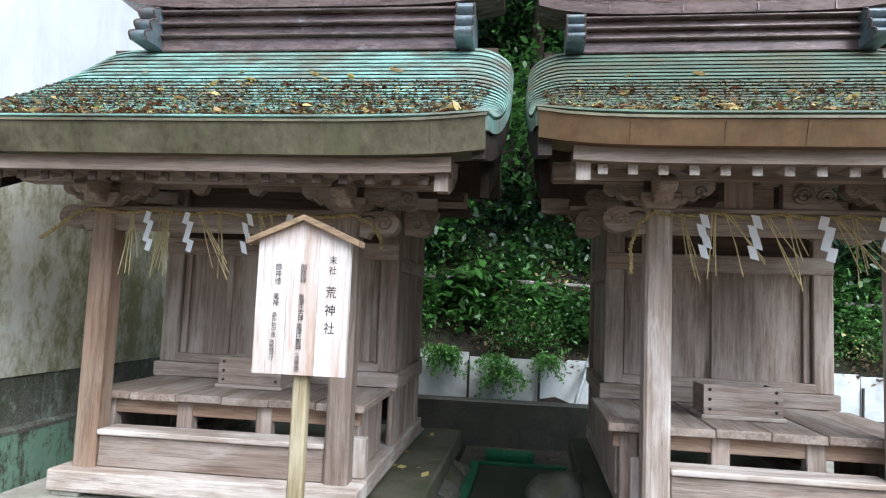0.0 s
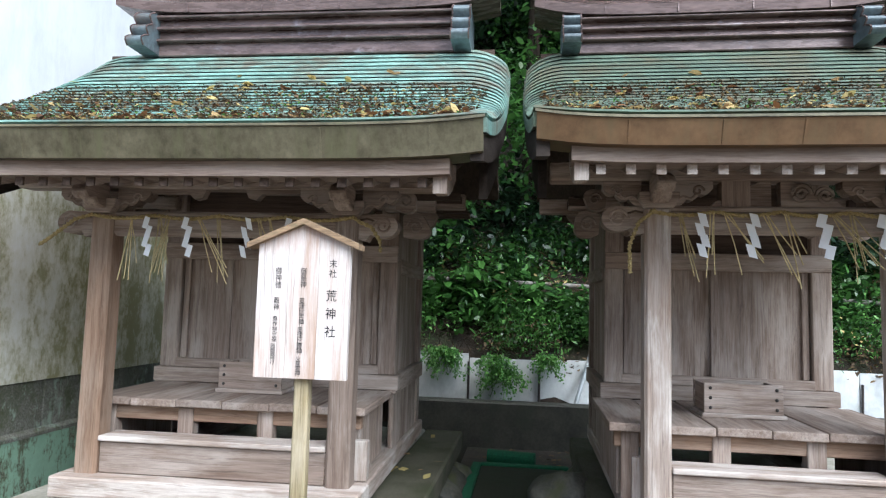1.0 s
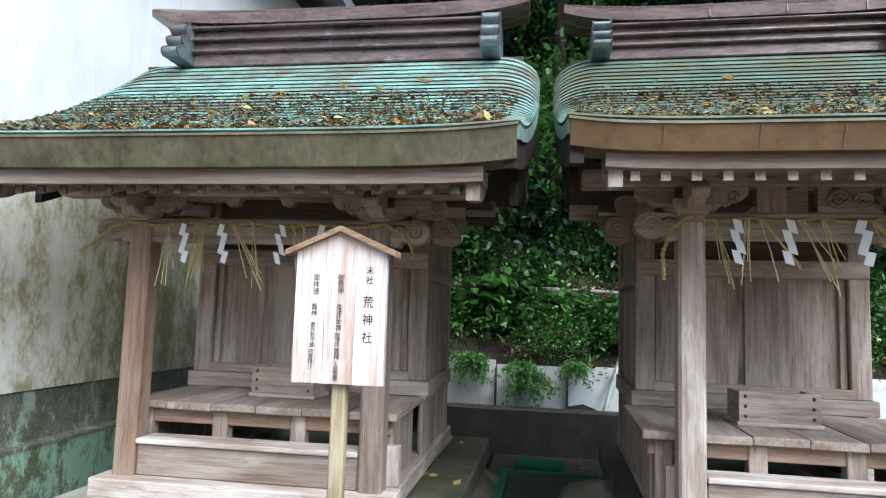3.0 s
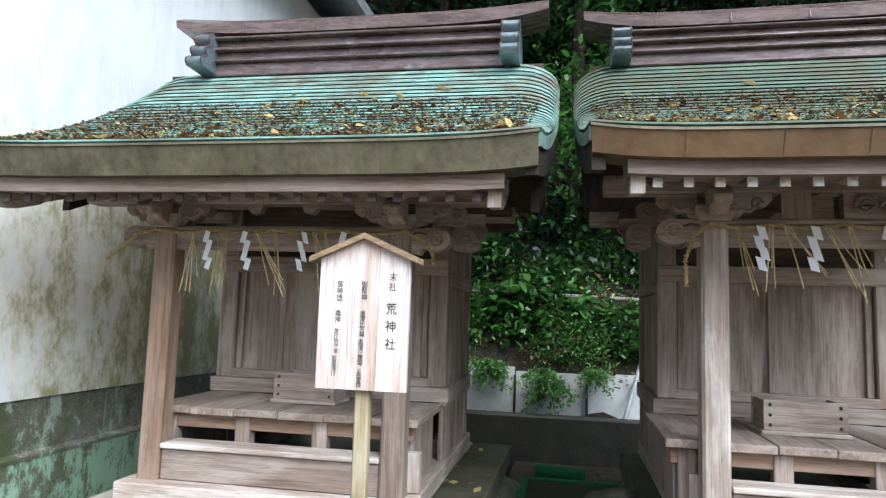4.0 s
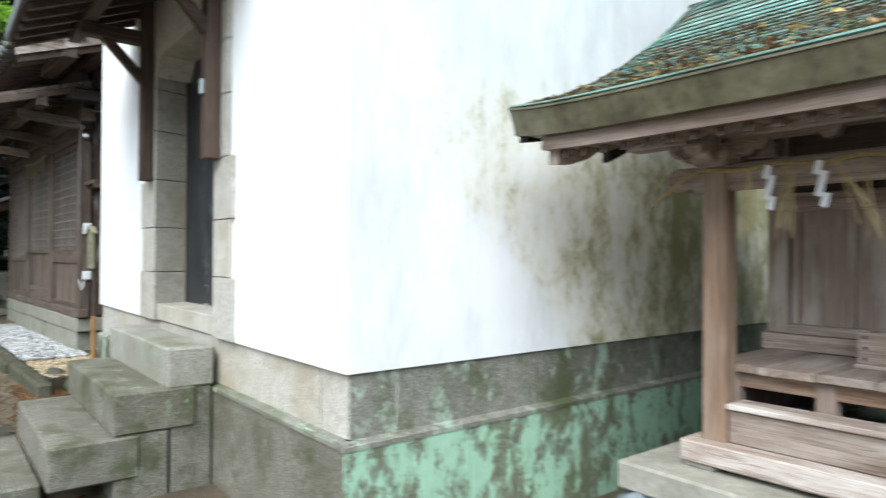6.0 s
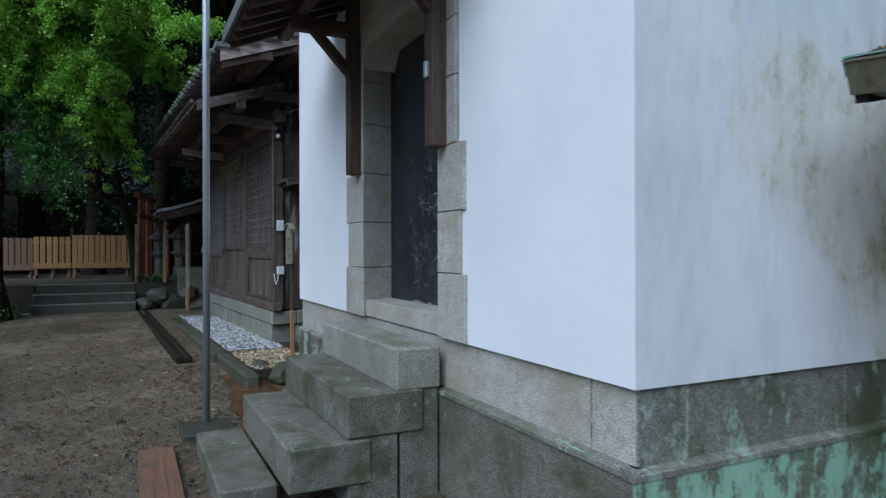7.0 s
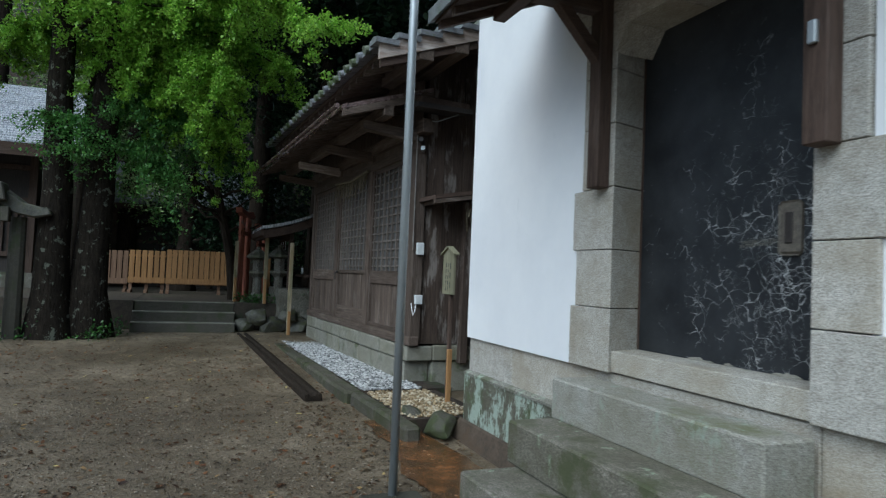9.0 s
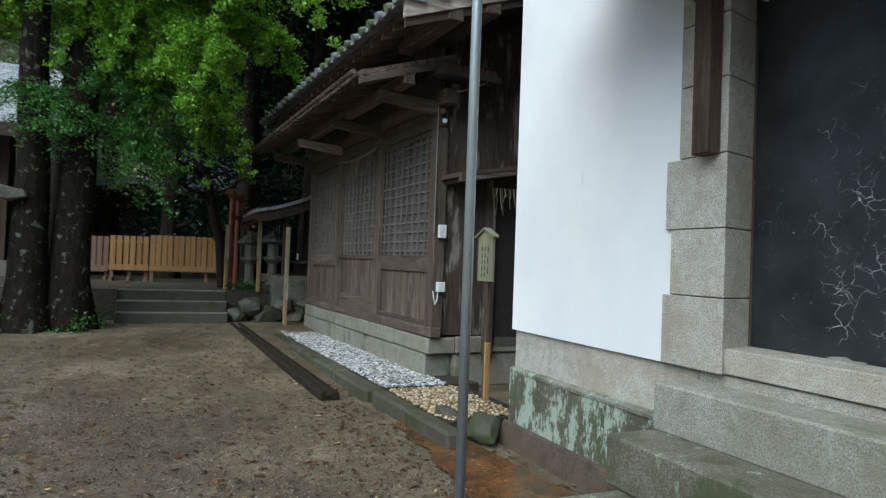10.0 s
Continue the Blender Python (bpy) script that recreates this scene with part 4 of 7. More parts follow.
    # round end tiles along the eave
    for i in range(26):
        x = L - 0.12 + i * 0.262 + 0.11
        part("eave_tile", rod((x, -1.12, rz(-1.12) + 0.05), (x, -1.05, rz(-1.05) + 0.05), 0.05, None, 10), tile_moss if i % 3 else tile_grey, h)
    for j in range(12):
        y = -1.09 + j * 0.26
        part("verge_tile", prism([(V - 0.16, rz(y) + 0.05), (V + 0.10, rz(y) + 0.04), (V + 0.11, rz(y) + 0.095), (V - 0.02, rz(y) + 0.125), (V - 0.16, rz(y) + 0.10)], "y", y, y + 0.27), tile_grey, h)
    # fittings on the corner
    part("switch_box", box(0.095, 0.14, -0.02, 0.08, 1.84, 2.0, 0.006), white_panel, h, "white switch box")
    part("switch_box", box(0.095, 0.155, -0.02, 0.08, 1.19, 1.31, 0.006), white_panel, h, "white socket box")
    part("cable", tube([(0.12, 0.0, 1.19), (0.12, -0.01, 1.10), (0.13, -0.04, 1.04), (0.12, -0.05, 1.10), (0.1, -0.06, 1.2)], 0.006), paper, h)
    part("conduit", tube([(0.092, -0.065, 1.9), (0.092, -0.065, 3.44)], 0.009), rusty_pipe, h)
    part("insulator", rod((0.1, 0.0, 3.34), (0.2, -0.06, 3.36), 0.035), iron, h)
    part("insulator", rod((0.1, 0.02, 3.24), (0.18, -0.02, 3.25), 0.03), steel, h)
    # thin side canopy over the side door, tilted down to the lane
    part("side_canopy", prism([(0.0, 2.54), (1.7, 2.86), (1.7, 2.91), (0.0, 2.59)], "x", 0.036, 0.62), dim["y"], h)
    part("canopy_edge", prism([(0.0, 2.48), (1.7, 2.80), (1.7, 2.857), (0.0, 2.537)], "x", 0.56, 0.61), grey["y"], h)
    for i in range(5):
        y = 0.1 + i * 0.34
        part("side_rafter", box(0.036, 0.555, y - 0.025, y + 0.025, 2.48 + y * 0.188, 2.535 + y * 0.188), grey["x"], h)
    part("door_post", box(0.045, 0.14, 0.66, 0.78, 0.40, 2.6, 0.010), side_boards, h, "bleached side door post")
    # thin black sheet in place of the shade inside the doorway
    part("side_doorway", box(0.042, 0.055, 0.80, 1.75, 0.5, 2.5), iron, h, "black sheet for the dark side doorway")
    hang = bmesh.new()
    for k in range(26):
        y = 0.5 + 0.03 * k
        tube([(0.5, y, 2.46), (0.5 + rng.uniform(-0.03, 0.03), y + rng.uniform(-0.05, 0.05), 2.46 - rng.uniform(0.1, 0.34))], 0.006, 3, hang)
    part("straw_fringe", hang, old_straw, h, "straw fringe over the side door")
    part("straw_fringe", bmesh_fringe(), old_straw, h, "straw fringe over the door")


def bmesh_fringe():
    rng = random.Random(8)
    b = tube([(-3.75, -0.11, 3.20), (-2.8, -0.11, 3.14), (-1.85, -0.11, 3.20)], 0.022, 6)
    for k in range(54):
        x = -3.7 + k * 0.034
        tube([(x, -0.11, 3.17), (x + rng.uniform(-0.06, 0.06), -0.13, 3.17 - rng.uniform(0.1, 0.36))], 0.007, 3, b)
    return b


build_hut()


# ---- hill behind the shrines ----
def build_hill():
    xs = np.arange(-30, 30.1, 0.6)
    v, f = [], []
    k = len(xs)
    prof = [(7.12, 0.3), (7.2, 1.0), (7.5, 1.18), (8.0, 1.75), (9.0, 2.9), (10.5, 4.8), (13, 8.0), (17, 13), (24, 20)]
    for y, z in prof:
        for x in xs:
            n1 = noise.noise(Vector((x * 0.8, y * 0.8, 1.0)))
            w = 0.05 if y < 7.3 else 0.22
            v.append((x, y + w * n1, z + w * n1 + (0.1 * noise.noise(Vector((x * 2.5, y * 2.5, 0))) if y > 7.3 else 0)))
    for j in range(len(prof) - 1):
        for i in range(k - 1):
            f.append((j * k + i, j * k + i + 1, (j + 1) * k + i + 1, (j + 1) * k + i))
    hill = raw("hillside", v, f, soil, smooth=True)
    tagged(hill, "steep dark wooded slope of bare soil", "hillside", kind="structure")
    # hill west behind the terrace
    v, f = [], []
    ys = np.arange(-40, 40.1, 1.5)
    k = len(ys)
    for x, z in ((-27.5, 0.5), (-30, 2.5), (-34, 7), (-40, 14), (-52, 24)):
        for y in ys:
            v.append((x + noise.noise(Vector((x, y * 0.3, 0))), y, z + 0.6 * noise.noise(Vector((x * 0.4, y * 0.4, 3)))))
    for j in range(4):
        for i in range(k - 1):
            f.append((j * k + i, j * k + i + 1, (j + 1) * k + i + 1, (j + 1) * k + i))
    tagged(raw("hillside", v, f, soil, smooth=True), "dark wooded slope behind the cedar fence", "hillside", kind="structure")


build_hill()
# ---- small shrines ----
def cloud(cx, cz, r, seed, sign=1):
    """Outline of a carved scroll nose."""
    pts = []
    for i in range(22):
        a = math.radians(-120 + i * 245 / 21)
        rr = r * (1 + 0.13 * math.cos(3 * a + seed))
        pts.append((cx + sign * rr * 1.25 * math.cos(a), cz + rr * 0.9 * math.sin(a)))
    return pts


def spiral(cx, cz, r, y, sign=1, turns=1.4, w=0.006, bm=None):
    pts = []
    for i in range(26):
        a = i / 25 * turns * 2 * math.pi
        rr = r * (1 - i / 30)
        pts.append((cx + sign * rr * math.cos(a), y, cz + rr * math.sin(a)))
    return tube(pts, w, 5, bm)


def leaf_wing(x, z, length, height, w):
    """Outline of a carved wing: flat above, scalloped below."""
    pts = [(x, z), (x, z + height)]
    pts.append((x + w * length, z + height))
    for i in range(19):
        t = i / 18
        pts.append((x + w * length * (1 - t), z + height * (0.72 - 0.66 * t) - 0.016 * abs(math.sin(t * math.pi * 3))))
    return pts[:-1]


def build_shrine(at, rz, we, ye, ze, wr, yr, zr, wp, yp, zp, wb, yb, zb, wsh, ridge_l, ridge_r, fz, eb, dz, rs, edge, label, seed):
    """A one-bay shrine with a swept copper roof: eave, ridge, posts and body by half width, depth and height."""
    rng = random.Random(seed)
    green = copper if seed == 1 else copper_moss
    s = thing("shrine", at, rz, label, "shrine", "small roadside shrines")
    zr0 = zr + 0.0
    # roof surface
    def roofz(v):
        return (zr0 - ze + 0.02) * (0.52 * v + 0.48 * v * v)
    half = lambda v: we + (wr + 0.17 - we) * v + 0.012 + 0.06 * min(1.0, v * 1.4)
    def surface(u, v, lift=0.0):
        hw = half(v)
        x = u * hw
        y = ye + (yr - ye) * v
        z = ze + roofz(v) + 0.03 * abs(u) ** 6 * (1 - v) ** 2
        rw = (0.18 + 0.10 * v) / hw
        roll = max(0.0, abs(u) - (1 - rw)) / rw
        drop = (0.006 + 0.165 * v) * (1 - math.sqrt(max(0.0, 1 - roll * roll)))
        return Vector((x, y, z - drop + lift))
    us = [-1, -0.985, -0.96, -0.925, -0.89, -0.85] + [-0.8 + 0.16 * i for i in range(11)] + [0.85, 0.89, 0.925, 0.96, 0.985, 1]
    roof = part("roof", roof_body(surface, us, 10), green, s, "green copper roof with fallen leaves")
    n = 26
    for i in range(n):
        v0, v1 = i / n, (i + 1.25) / n
        v1 = min(v1, 1.0)
        vs, fs = [], []
        k = len(us)
        vm = min(1.0, v0 + 0.55 / n)
        for vv, up in ((v0, 0.024), (v1, 0.004), (v0, 0.0165), (vm, 0.002)):
            for u in us:
                vs.append(surface(u, vv, up))
        for j in range(k - 1):
            fs.append((j, j + 1, k + j + 1, k + j))
            fs.append((2 * k + j, 2 * k + j + 1, j + 1, j))
            fs.append((3 * k + j, 3 * k + j + 1, 2 * k + j + 1, 2 * k + j))
        raw("copper_course", vs, fs, green, roof)
    # back slope
    bk = bmesh.new()
    yb2 = yb + 1.05
    for sx in (0,):
        pts = [(yr, zr0 + 0.02), (yb2 + 0.35, zr0 - 0.62), (yb2 + 0.35, zr0 - 0.72), (yr, zr0 - 0.1)]
        join(bk, prism(pts, "x", -half(1) + 0.1, half(1) - 0.1))
    part("back_roof", bk, dim["y"], s)
    # verge boards under the edge of the roof
    for sg in (-1, 1):
        vb = bmesh.new()
        lo, hi, lo2, hi2 = [], [], [], []
        for i in range(13):
            v = i / 12
            p = surface(sg, v)
            hgt = 0.15 + 0.03 * v
            for lst, dx, down in ((hi, 0, -0.004), (lo, 0, -hgt), (hi2, -sg * 0.05, 0.0), (lo2, -sg * 0.05, -hgt)):
                lst.append(vb.verts.new((p.x + dx - sg * 0.012, p.y + 0.06, p.z + down)))
        for i in range(12):
            for a, b_ in ((hi, lo), (lo, lo2), (lo2, hi2), (hi2, hi)):
                vb.faces.new((a[i], a[i + 1], b_[i + 1], b_[i]))
        vb.faces.new((hi[0], lo[0], lo2[0], hi2[0]))
        vb.faces.new((hi[-1], lo[-1], lo2[-1], hi2[-1]))
        part("verge_board", vb, shade_wood, s)
        # inner timber verge
        vb = bmesh.new()
        rows = []
        for i in range(10):
            v = 0.34 + 0.66 * i / 9
            p = surface(sg, v)
            x = p.x - sg * 0.075
            rows.append([vb.verts.new((x + d, p.y + 0.17, p.z + e)) for d, e in ((0.02, -0.14), (-0.02, -0.14), (-0.02, -0.33), (0.02, -0.33))])
        for a, b_ in zip(rows, rows[1:]):
            for k in range(4):
                vb.faces.new((a[k], a[(k + 1) % 4], b_[(k + 1) % 4], b_[k]))
        vb.faces.new(rows[0])
        vb.faces.new(rows[-1])
        part("barge_board", vb, shade_wood, s)
    # eave fascia, copper above, timber below, both lifted a little at the ends
    def eave_bar(y0, y1, dz0, dz1, shrink, material, name, lean=0.0):
        b = bmesh.new()
        rows = []
        m = 20
        for i in range(m + 1):
            u = -1 + 2 * i / m
            x = u * (we - shrink)
            z = ze + (0.03 if name != "eave_board" else 0.012) * abs(u) ** 6
            rows.append([b.verts.new(q) for q in ((x, y0, z + dz1), (x, y1, z + dz1), (x, y1 + lean, z + dz0), (x, y0 + lean, z + dz0))])
        for a, c in zip(rows, rows[1:]):
            for k in range(4):
                b.faces.new((a[k], a[(k + 1) % 4], c[(k + 1) % 4], c[k]))
        b.faces.new(rows[0])
        b.faces.new(rows[-1])
        return part(name, b, material, s)
    eave_bar(ye - 0.012, ye + 0.12, -0.006, 0.004, -0.006, copper_edge, "eave_lip")
    eave_bar(ye - 0.004, ye + 0.16, fz, -0.007, 0.0, edge, "eave_fascia", 0.035)
    for k in range(6):
        x = -we + 0.3 + k * (2 * we - 0.5) / 5 + rng.uniform(-0.03, 0.03)
        up = 0.03 * abs(x / we) ** 6
        part("fascia_seam", prism([(ye - 0.0055, ze - 0.012 + up), (ye + 0.02, ze - 0.012 + up), (ye + 0.05, ze + fz + up), (ye + 0.0295, ze + fz + up)], "x", x - 0.004, x + 0.004), edge, s)
    eave_bar(ye + 0.075, ye + 0.2, eb, fz, 0.13, eave_wood, "eave_board")
    zra = ze + eb
    # rafters with square ends
    nr = int(round(2 * (we - 0.24) / 0.108))
    slope = 0.30
    tip = pale["y"] if edge is copper_tan else dim["y"]
    for i in range(nr + 1):
        x = -(we - 0.24) + i * 2 * (we - 0.24) / nr
        y0, y1 = ye + 0.115, 0.42
        b = prism([(y0, zra - 0.034), (y0, zra + 0.002), (y1, zra + 0.002 + (y1 - y0) * slope), (y1, zra - 0.034 + (y1 - y0) * slope)], "x", x - 0.017, x + 0.017)
        r = part("rafter", b, wood["y"], s)
        part("rafter_end", box(x - 0.0175, x + 0.0175, y0 - 0.004, y0 + 0.006, zra - 0.035, zra + 0.002), tip, r)
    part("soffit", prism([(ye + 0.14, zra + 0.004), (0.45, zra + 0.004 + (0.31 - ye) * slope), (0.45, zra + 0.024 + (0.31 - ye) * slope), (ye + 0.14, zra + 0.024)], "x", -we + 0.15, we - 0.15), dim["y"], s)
    pby = yp + 0.06
    part("purlin", box(-wp - 0.42, wp + 0.42, pby - 0.06, pby + 0.06, 2.036 + dz, 2.123 + dz, 0.008), wood["x"], s)
    for sg in (-1, 1):
        # curved end piece under the corner of the roof
        x = sg * (we - 0.17)
        part("corner_bracket", prism([(ye + 0.12, zra - 0.055), (ye + 0.12, zra + 0.06), (ye + 0.5, zra + 0.14), (ye + 0.5, zra + 0.07), (ye + 0.35, zra - 0.01), (ye + 0.22, zra - 0.05)], "x", x - 0.025, x + 0.025, 0.003), wood["y"] if seed == 1 else pale["y"], s)
        part("corner_bracket_end", box(x - 0.027, x + 0.027, ye + 0.115, ye + 0.122, zra - 0.057, zra + 0.062), wood["z"] if seed == 1 else pale["z"], s)
    # front posts with chamfered corners
    pw = 0.058
    for sg in (-1, 1):
        cx = sg * (wp - pw)
        c = 0.013
        prof = [(cx - pw + c, yp), (cx + pw - c, yp), (cx + pw, yp + c), (cx + pw, yp + 2 * pw - c), (cx + pw - c, yp + 2 * pw), (cx - pw + c, yp + 2 * pw), (cx - pw, yp + 2 * pw - c), (cx - pw, yp + c)]
        part("post", prism(prof, "z", zp, 1.905 + dz), warm["z"] if (seed == 1 and sg < 0) else (pale["z"] if seed == 2 else wood["z"]), s)
        zq = 1.915 + dz
        # bearing block, and curled leaf wings to both sides of it
        part("bearing_block", prism([(-0.088 + cx, zq + 0.064), (-0.088 + cx, zq + 0.034), (-0.062 + cx, zq - 0.008), (0.062 + cx, zq - 0.008), (0.088 + cx, zq + 0.034), (0.088 + cx, zq + 0.064)], "y", yp - 0.035, yp + 0.145, 0.004), wood["x"], s)
        for w in (-1, 1):
            wing = part("leaf_wing", prism(leaf_wing(cx + w * 0.07, zq + 0.005, 0.17, 0.115, w), "y", yp + 0.015, yp + 0.085), wood["x"], s)
            part("wing_curl", spiral(cx + w * 0.175, zq + 0.075, 0.026, yp + 0.013, w, 1.2, 0.006, tube([(cx + w * (0.085 + 0.012 * q), yp + 0.012, zq + 0.03 + 0.012 * math.sin(q * 0.9) + 0.005 * q) for q in range(8)], 0.005, 5)), wood["x"], wing)
        part("carved_nose", prism([(yp - 0.17, zq + 0.11), (yp - 0.20, zq + 0.075), (yp - 0.165, zq + 0.04), (yp - 0.115, zq + 0.05), (yp - 0.09, zq + 0.02), (yp - 0.04, zq + 0.01), (yp, zq + 0.02), (yp, zq + 0.125), (yp - 0.1, zq + 0.135)], "x", cx - 0.04, cx + 0.04, 0.008), wood["y"], s)
        # scroll nose of the tie beam
        tip_x, zc = sg * (wp + 0.115), zq - 0.052
        nose = prism([(sg * wp, zq + 0.002)] + [(tip_x + sg * 0.072 * math.cos(q), zc + 0.058 * math.sin(q)) for q in [math.radians(105 - 11 * v) for v in range(21)]] + [(sg * (wp + 0.055), zq - 0.095), (sg * (wp + 0.035), zq - 0.125), (sg * wp, zq - 0.118)], "y", yp + 0.012, yp + 0.10)
        nb = part("scroll_nose", nose, wood["x"], s, "carved scroll beam end")
        part("scroll_line", spiral(tip_x, zc, 0.046, yp + 0.012, -sg, 1.6, 0.0065), wood["x"], nb)
        part("scroll_line", tube([(sg * (wp + 0.005), yp + 0.011, zq - 0.025), (sg * (wp + 0.04), yp + 0.010, zq - 0.018), (sg * (wp + 0.075), yp + 0.011, zq - 0.03)], 0.005, 5), dim["x"], nb)
        # cross arm back to the body
        part("rainbow_beam", tube([(cx, yp + 0.10, 1.86 + dz), (cx, yp + 0.3, 1.93 + dz), (cx, yp + 0.55, 1.96 + dz), (cx, yb, 1.93 + dz)], 0.045, 8), wood["y"], s)
        # carved cloud brackets standing out from the body's corner
        cb = part("cloud_bracket", prism(cloud(sg * (wb + 0.07), 1.95 + dz, 0.085, seed + 1, sg), "y", yb - 0.06, yb + 0.03), wood["x"], s)
        part("scroll_line", spiral(sg * (wb + 0.09), 1.95 + dz, 0.05, yb - 0.062, -sg, 1.5, 0.007), wood["x"], cb)
        cb = part("cloud_bracket", prism(cloud(sg * (wb + 0.05), 2.06 + dz, 0.065, seed + 2, sg), "y", yb - 0.30, yb - 0.22), wood["x"], s)
        part("scroll_line", spiral(sg * (wb + 0.07), 2.06 + dz, 0.038, yb - 0.302, -sg, 1.4, 0.006), wood["x"], cb)
        part("cloud_bracket", prism(cloud(sg * (wb + 0.12), 2.02 + dz, 0.06, seed + 3, sg), "y", yb + 0.1, yb + 0.18), wood["x"], s)
        part("bracket_beam", box(min(sg * (wb - 0.1), sg * (wb + 0.2)), max(sg * (wb - 0.1), sg * (wb + 0.2)), yb - 0.05, yb + 0.02, 2.04 + dz, 2.12 + dz, 0.008), wood["x"], s)
    part("tie_beam", box(-wp + 0.10, wp - 0.10, yp + 0.02, yp + 0.095, 1.80 + dz, 1.90 + dz, 0.016), wood["x"], s)
    part("tie_beam_cap", box(-wp + 0.06, wp - 0.06, yp + 0.01, yp + 0.105, 1.90 + dz, 1.922 + dz, 0.008), wood["x"], s)
    # frog-leg strut in the middle and open carved panel
    for sg in (-1, 1):
        part("frog_leg_strut", prism([(sg * 0.02, 1.920 + dz), (sg * 0.28, 1.920 + dz), (sg * 0.25, 1.950 + dz), (sg * 0.16, 1.970 + dz), (sg * 0.13, 2.005 + dz), (sg * 0.06, 2.040 + dz), (sg * 0.02, 2.040 + dz)] if seed == 2 else
                                 [(sg * 0.10, 2.040 + dz), (sg * (wp - 0.17), 2.040 + dz), (sg * (wp - 0.13), 2.005 + dz), (sg * (wp - 0.19), 1.985 + dz), (sg * (wp - 0.22), 2.015 + dz), (sg * 0.19, 2.015 + dz), (sg * 0.16, 1.985 + dz), (sg * 0.12, 1.995 + dz)],
                                 "y", yp + 0.03, yp + 0.08), wood["x"], s)
    if seed == 2:
        part("strut_block", box(-0.3 * wp - 0.06, -0.3 * wp + 0.06, yp + 0.02, yp + 0.1, 1.920 + dz, 2.040 + dz), wood["z"], s)
        part("carving", spiral(0.1, 1.980 + dz, 0.045, yp + 0.02, 1, 2, 0.009, spiral(0.2, 1.970 + dz, 0.04, yp + 0.02, -1, 2, 0.009)), wood["x"], s)
    # sills
    part("front_sill", box(-wp - 0.07, wp + 0.07, yp - 0.075, yp + 0.13, zp - 0.10, zp, 0.008), pale["x"], s)
    for sg in (-1, 1):
        part("side_sill", box(sg * (wp - 0.005) - 0.065, sg * (wp - 0.005) + 0.065, yp + 0.132, yb2 + 0.1, zp - 0.10, zp - 0.002, 0.008), pale["y"], s)
        part("pad_stone", box(sg * (wp - 0.02) - 0.07, sg * (wp - 0.02) + 0.07, yp - 0.06, yp + 0.12, zp - 0.125, zp - 0.101, 0.004), concrete, s)
        part("pad_stone", box(sg * (wp - 0.02) - 0.07, sg * (wp - 0.02) + 0.07, yb2 - 0.1, yb2 + 0.08, zp - 0.125, zp - 0.101, 0.004), concrete, s)
    # low front step board with end face
    part("front_board", box(-wp + 2 * pw + 0.004, wp - 2 * pw - 0.004, yp + 0.02, yp + 0.09, zp + 0.002, zp + 0.155, 0.006), wood["x"], s)
    part("front_board_top", box(-wp + 2 * pw + 0.003, wp - 2 * pw - 0.003, yp + 0.0, yp + 0.16, zp + 0.156, zp + 0.182, 0.005), pale["x"], s)
    # offering shelf of planks on rails and stub posts
    zt = zb - 0.045
    nbd = 6
    for i in range(nbd):
        a = -wsh + i * 2 * wsh / nbd
        part("shelf_plank", box(a + 0.0015, a + 2 * wsh / nbd - 0.0015, yp + 0.115, yb, zt - 0.038 - 0.003 * (i % 2), zt - 0.003 * (i % 2), 0.004), wood["y"], s)
    part("shelf_rail", box(-wsh + 0.03, wsh - 0.03, yp + 0.17, yp + 0.22, zt - 0.115, zt - 0.044, 0.004), warm["x"], s)
    for i in range(4):
        x = -wsh + 0.10 + i * (2 * wsh - 0.2) / 3
        part("shelf_stub", box(x - 0.04, x + 0.04, yp + 0.16, yp + 0.23, zp + 0.0, zt - 0.045, 0.004), wood["z"], s)
    for sg in (-1, 1):
        part("shelf_side", box(sg * (wsh - 0.07) - 0.02, sg * (wsh - 0.07) + 0.02, yp + 0.24, yb, zp, zt - 0.045, 0.004), wood["z"], s)
        part("stub_cap", box(sg * (wp + 0.0) - 0.03, sg * (wp + 0.0) + 0.05, yp + 0.14, yp + 0.2, zp + 0.0, zp + 0.19, 0.004), pale["z"], s)
    # body: corner posts, plinth rails, boards, doors
    ytop = 2.4
    part("body_sill", box(-wb - 0.005, wb + 0.005, yb - 0.005, yb + 0.09, zt + 0.0, zt + 0.085, 0.005), wood["x"], s)
    part("body_rail", box(-wb + 0.12, wb - 0.12, yb + 0.012, yb + 0.08, zt + 0.086, zt + 0.14, 0.004), wood["x"], s)
    for sg in (-1, 1):
        for yy in (yb + 0.015, yb2 - 0.11):
            part("body_post", box(sg * (wb - 0.075) - 0.055, sg * (wb - 0.075) + 0.055, yy, yy + 0.105, zt + 0.086, ytop, 0.006), wood["z"], s)
        part("side_panel", box(sg * (wb - 0.06) - 0.012, sg * (wb - 0.06) + 0.012, yb + 0.12, yb2 - 0.11, zp, ytop), wood["z"], s)
        part("side_rail", box(sg * (wb - 0.035) - 0.03, sg * (wb - 0.035) + 0.03, yb - 0.003, yb2, zt - 0.02, zt + 0.084, 0.005), wood["y"], s)
        part("side_rail", box(sg * (wb - 0.045) - 0.03, sg * (wb - 0.045) + 0.03, yb + 0.12, yb2, 1.74, 1.83, 0.005), wood["y"], s)
        part("skirt_post", box(sg * (wb - 0.075) - 0.05, sg * (wb - 0.075) + 0.05, yb2 - 0.11, yb2, zp, zt - 0.02), wood["z"], s)
        part("skirt_board", box(sg * (wb - 0.05) - 0.012, sg * (wb - 0.05) + 0.012, yb + 0.1, yb2 - 0.112, zp, zt - 0.02), wood["z"], s)
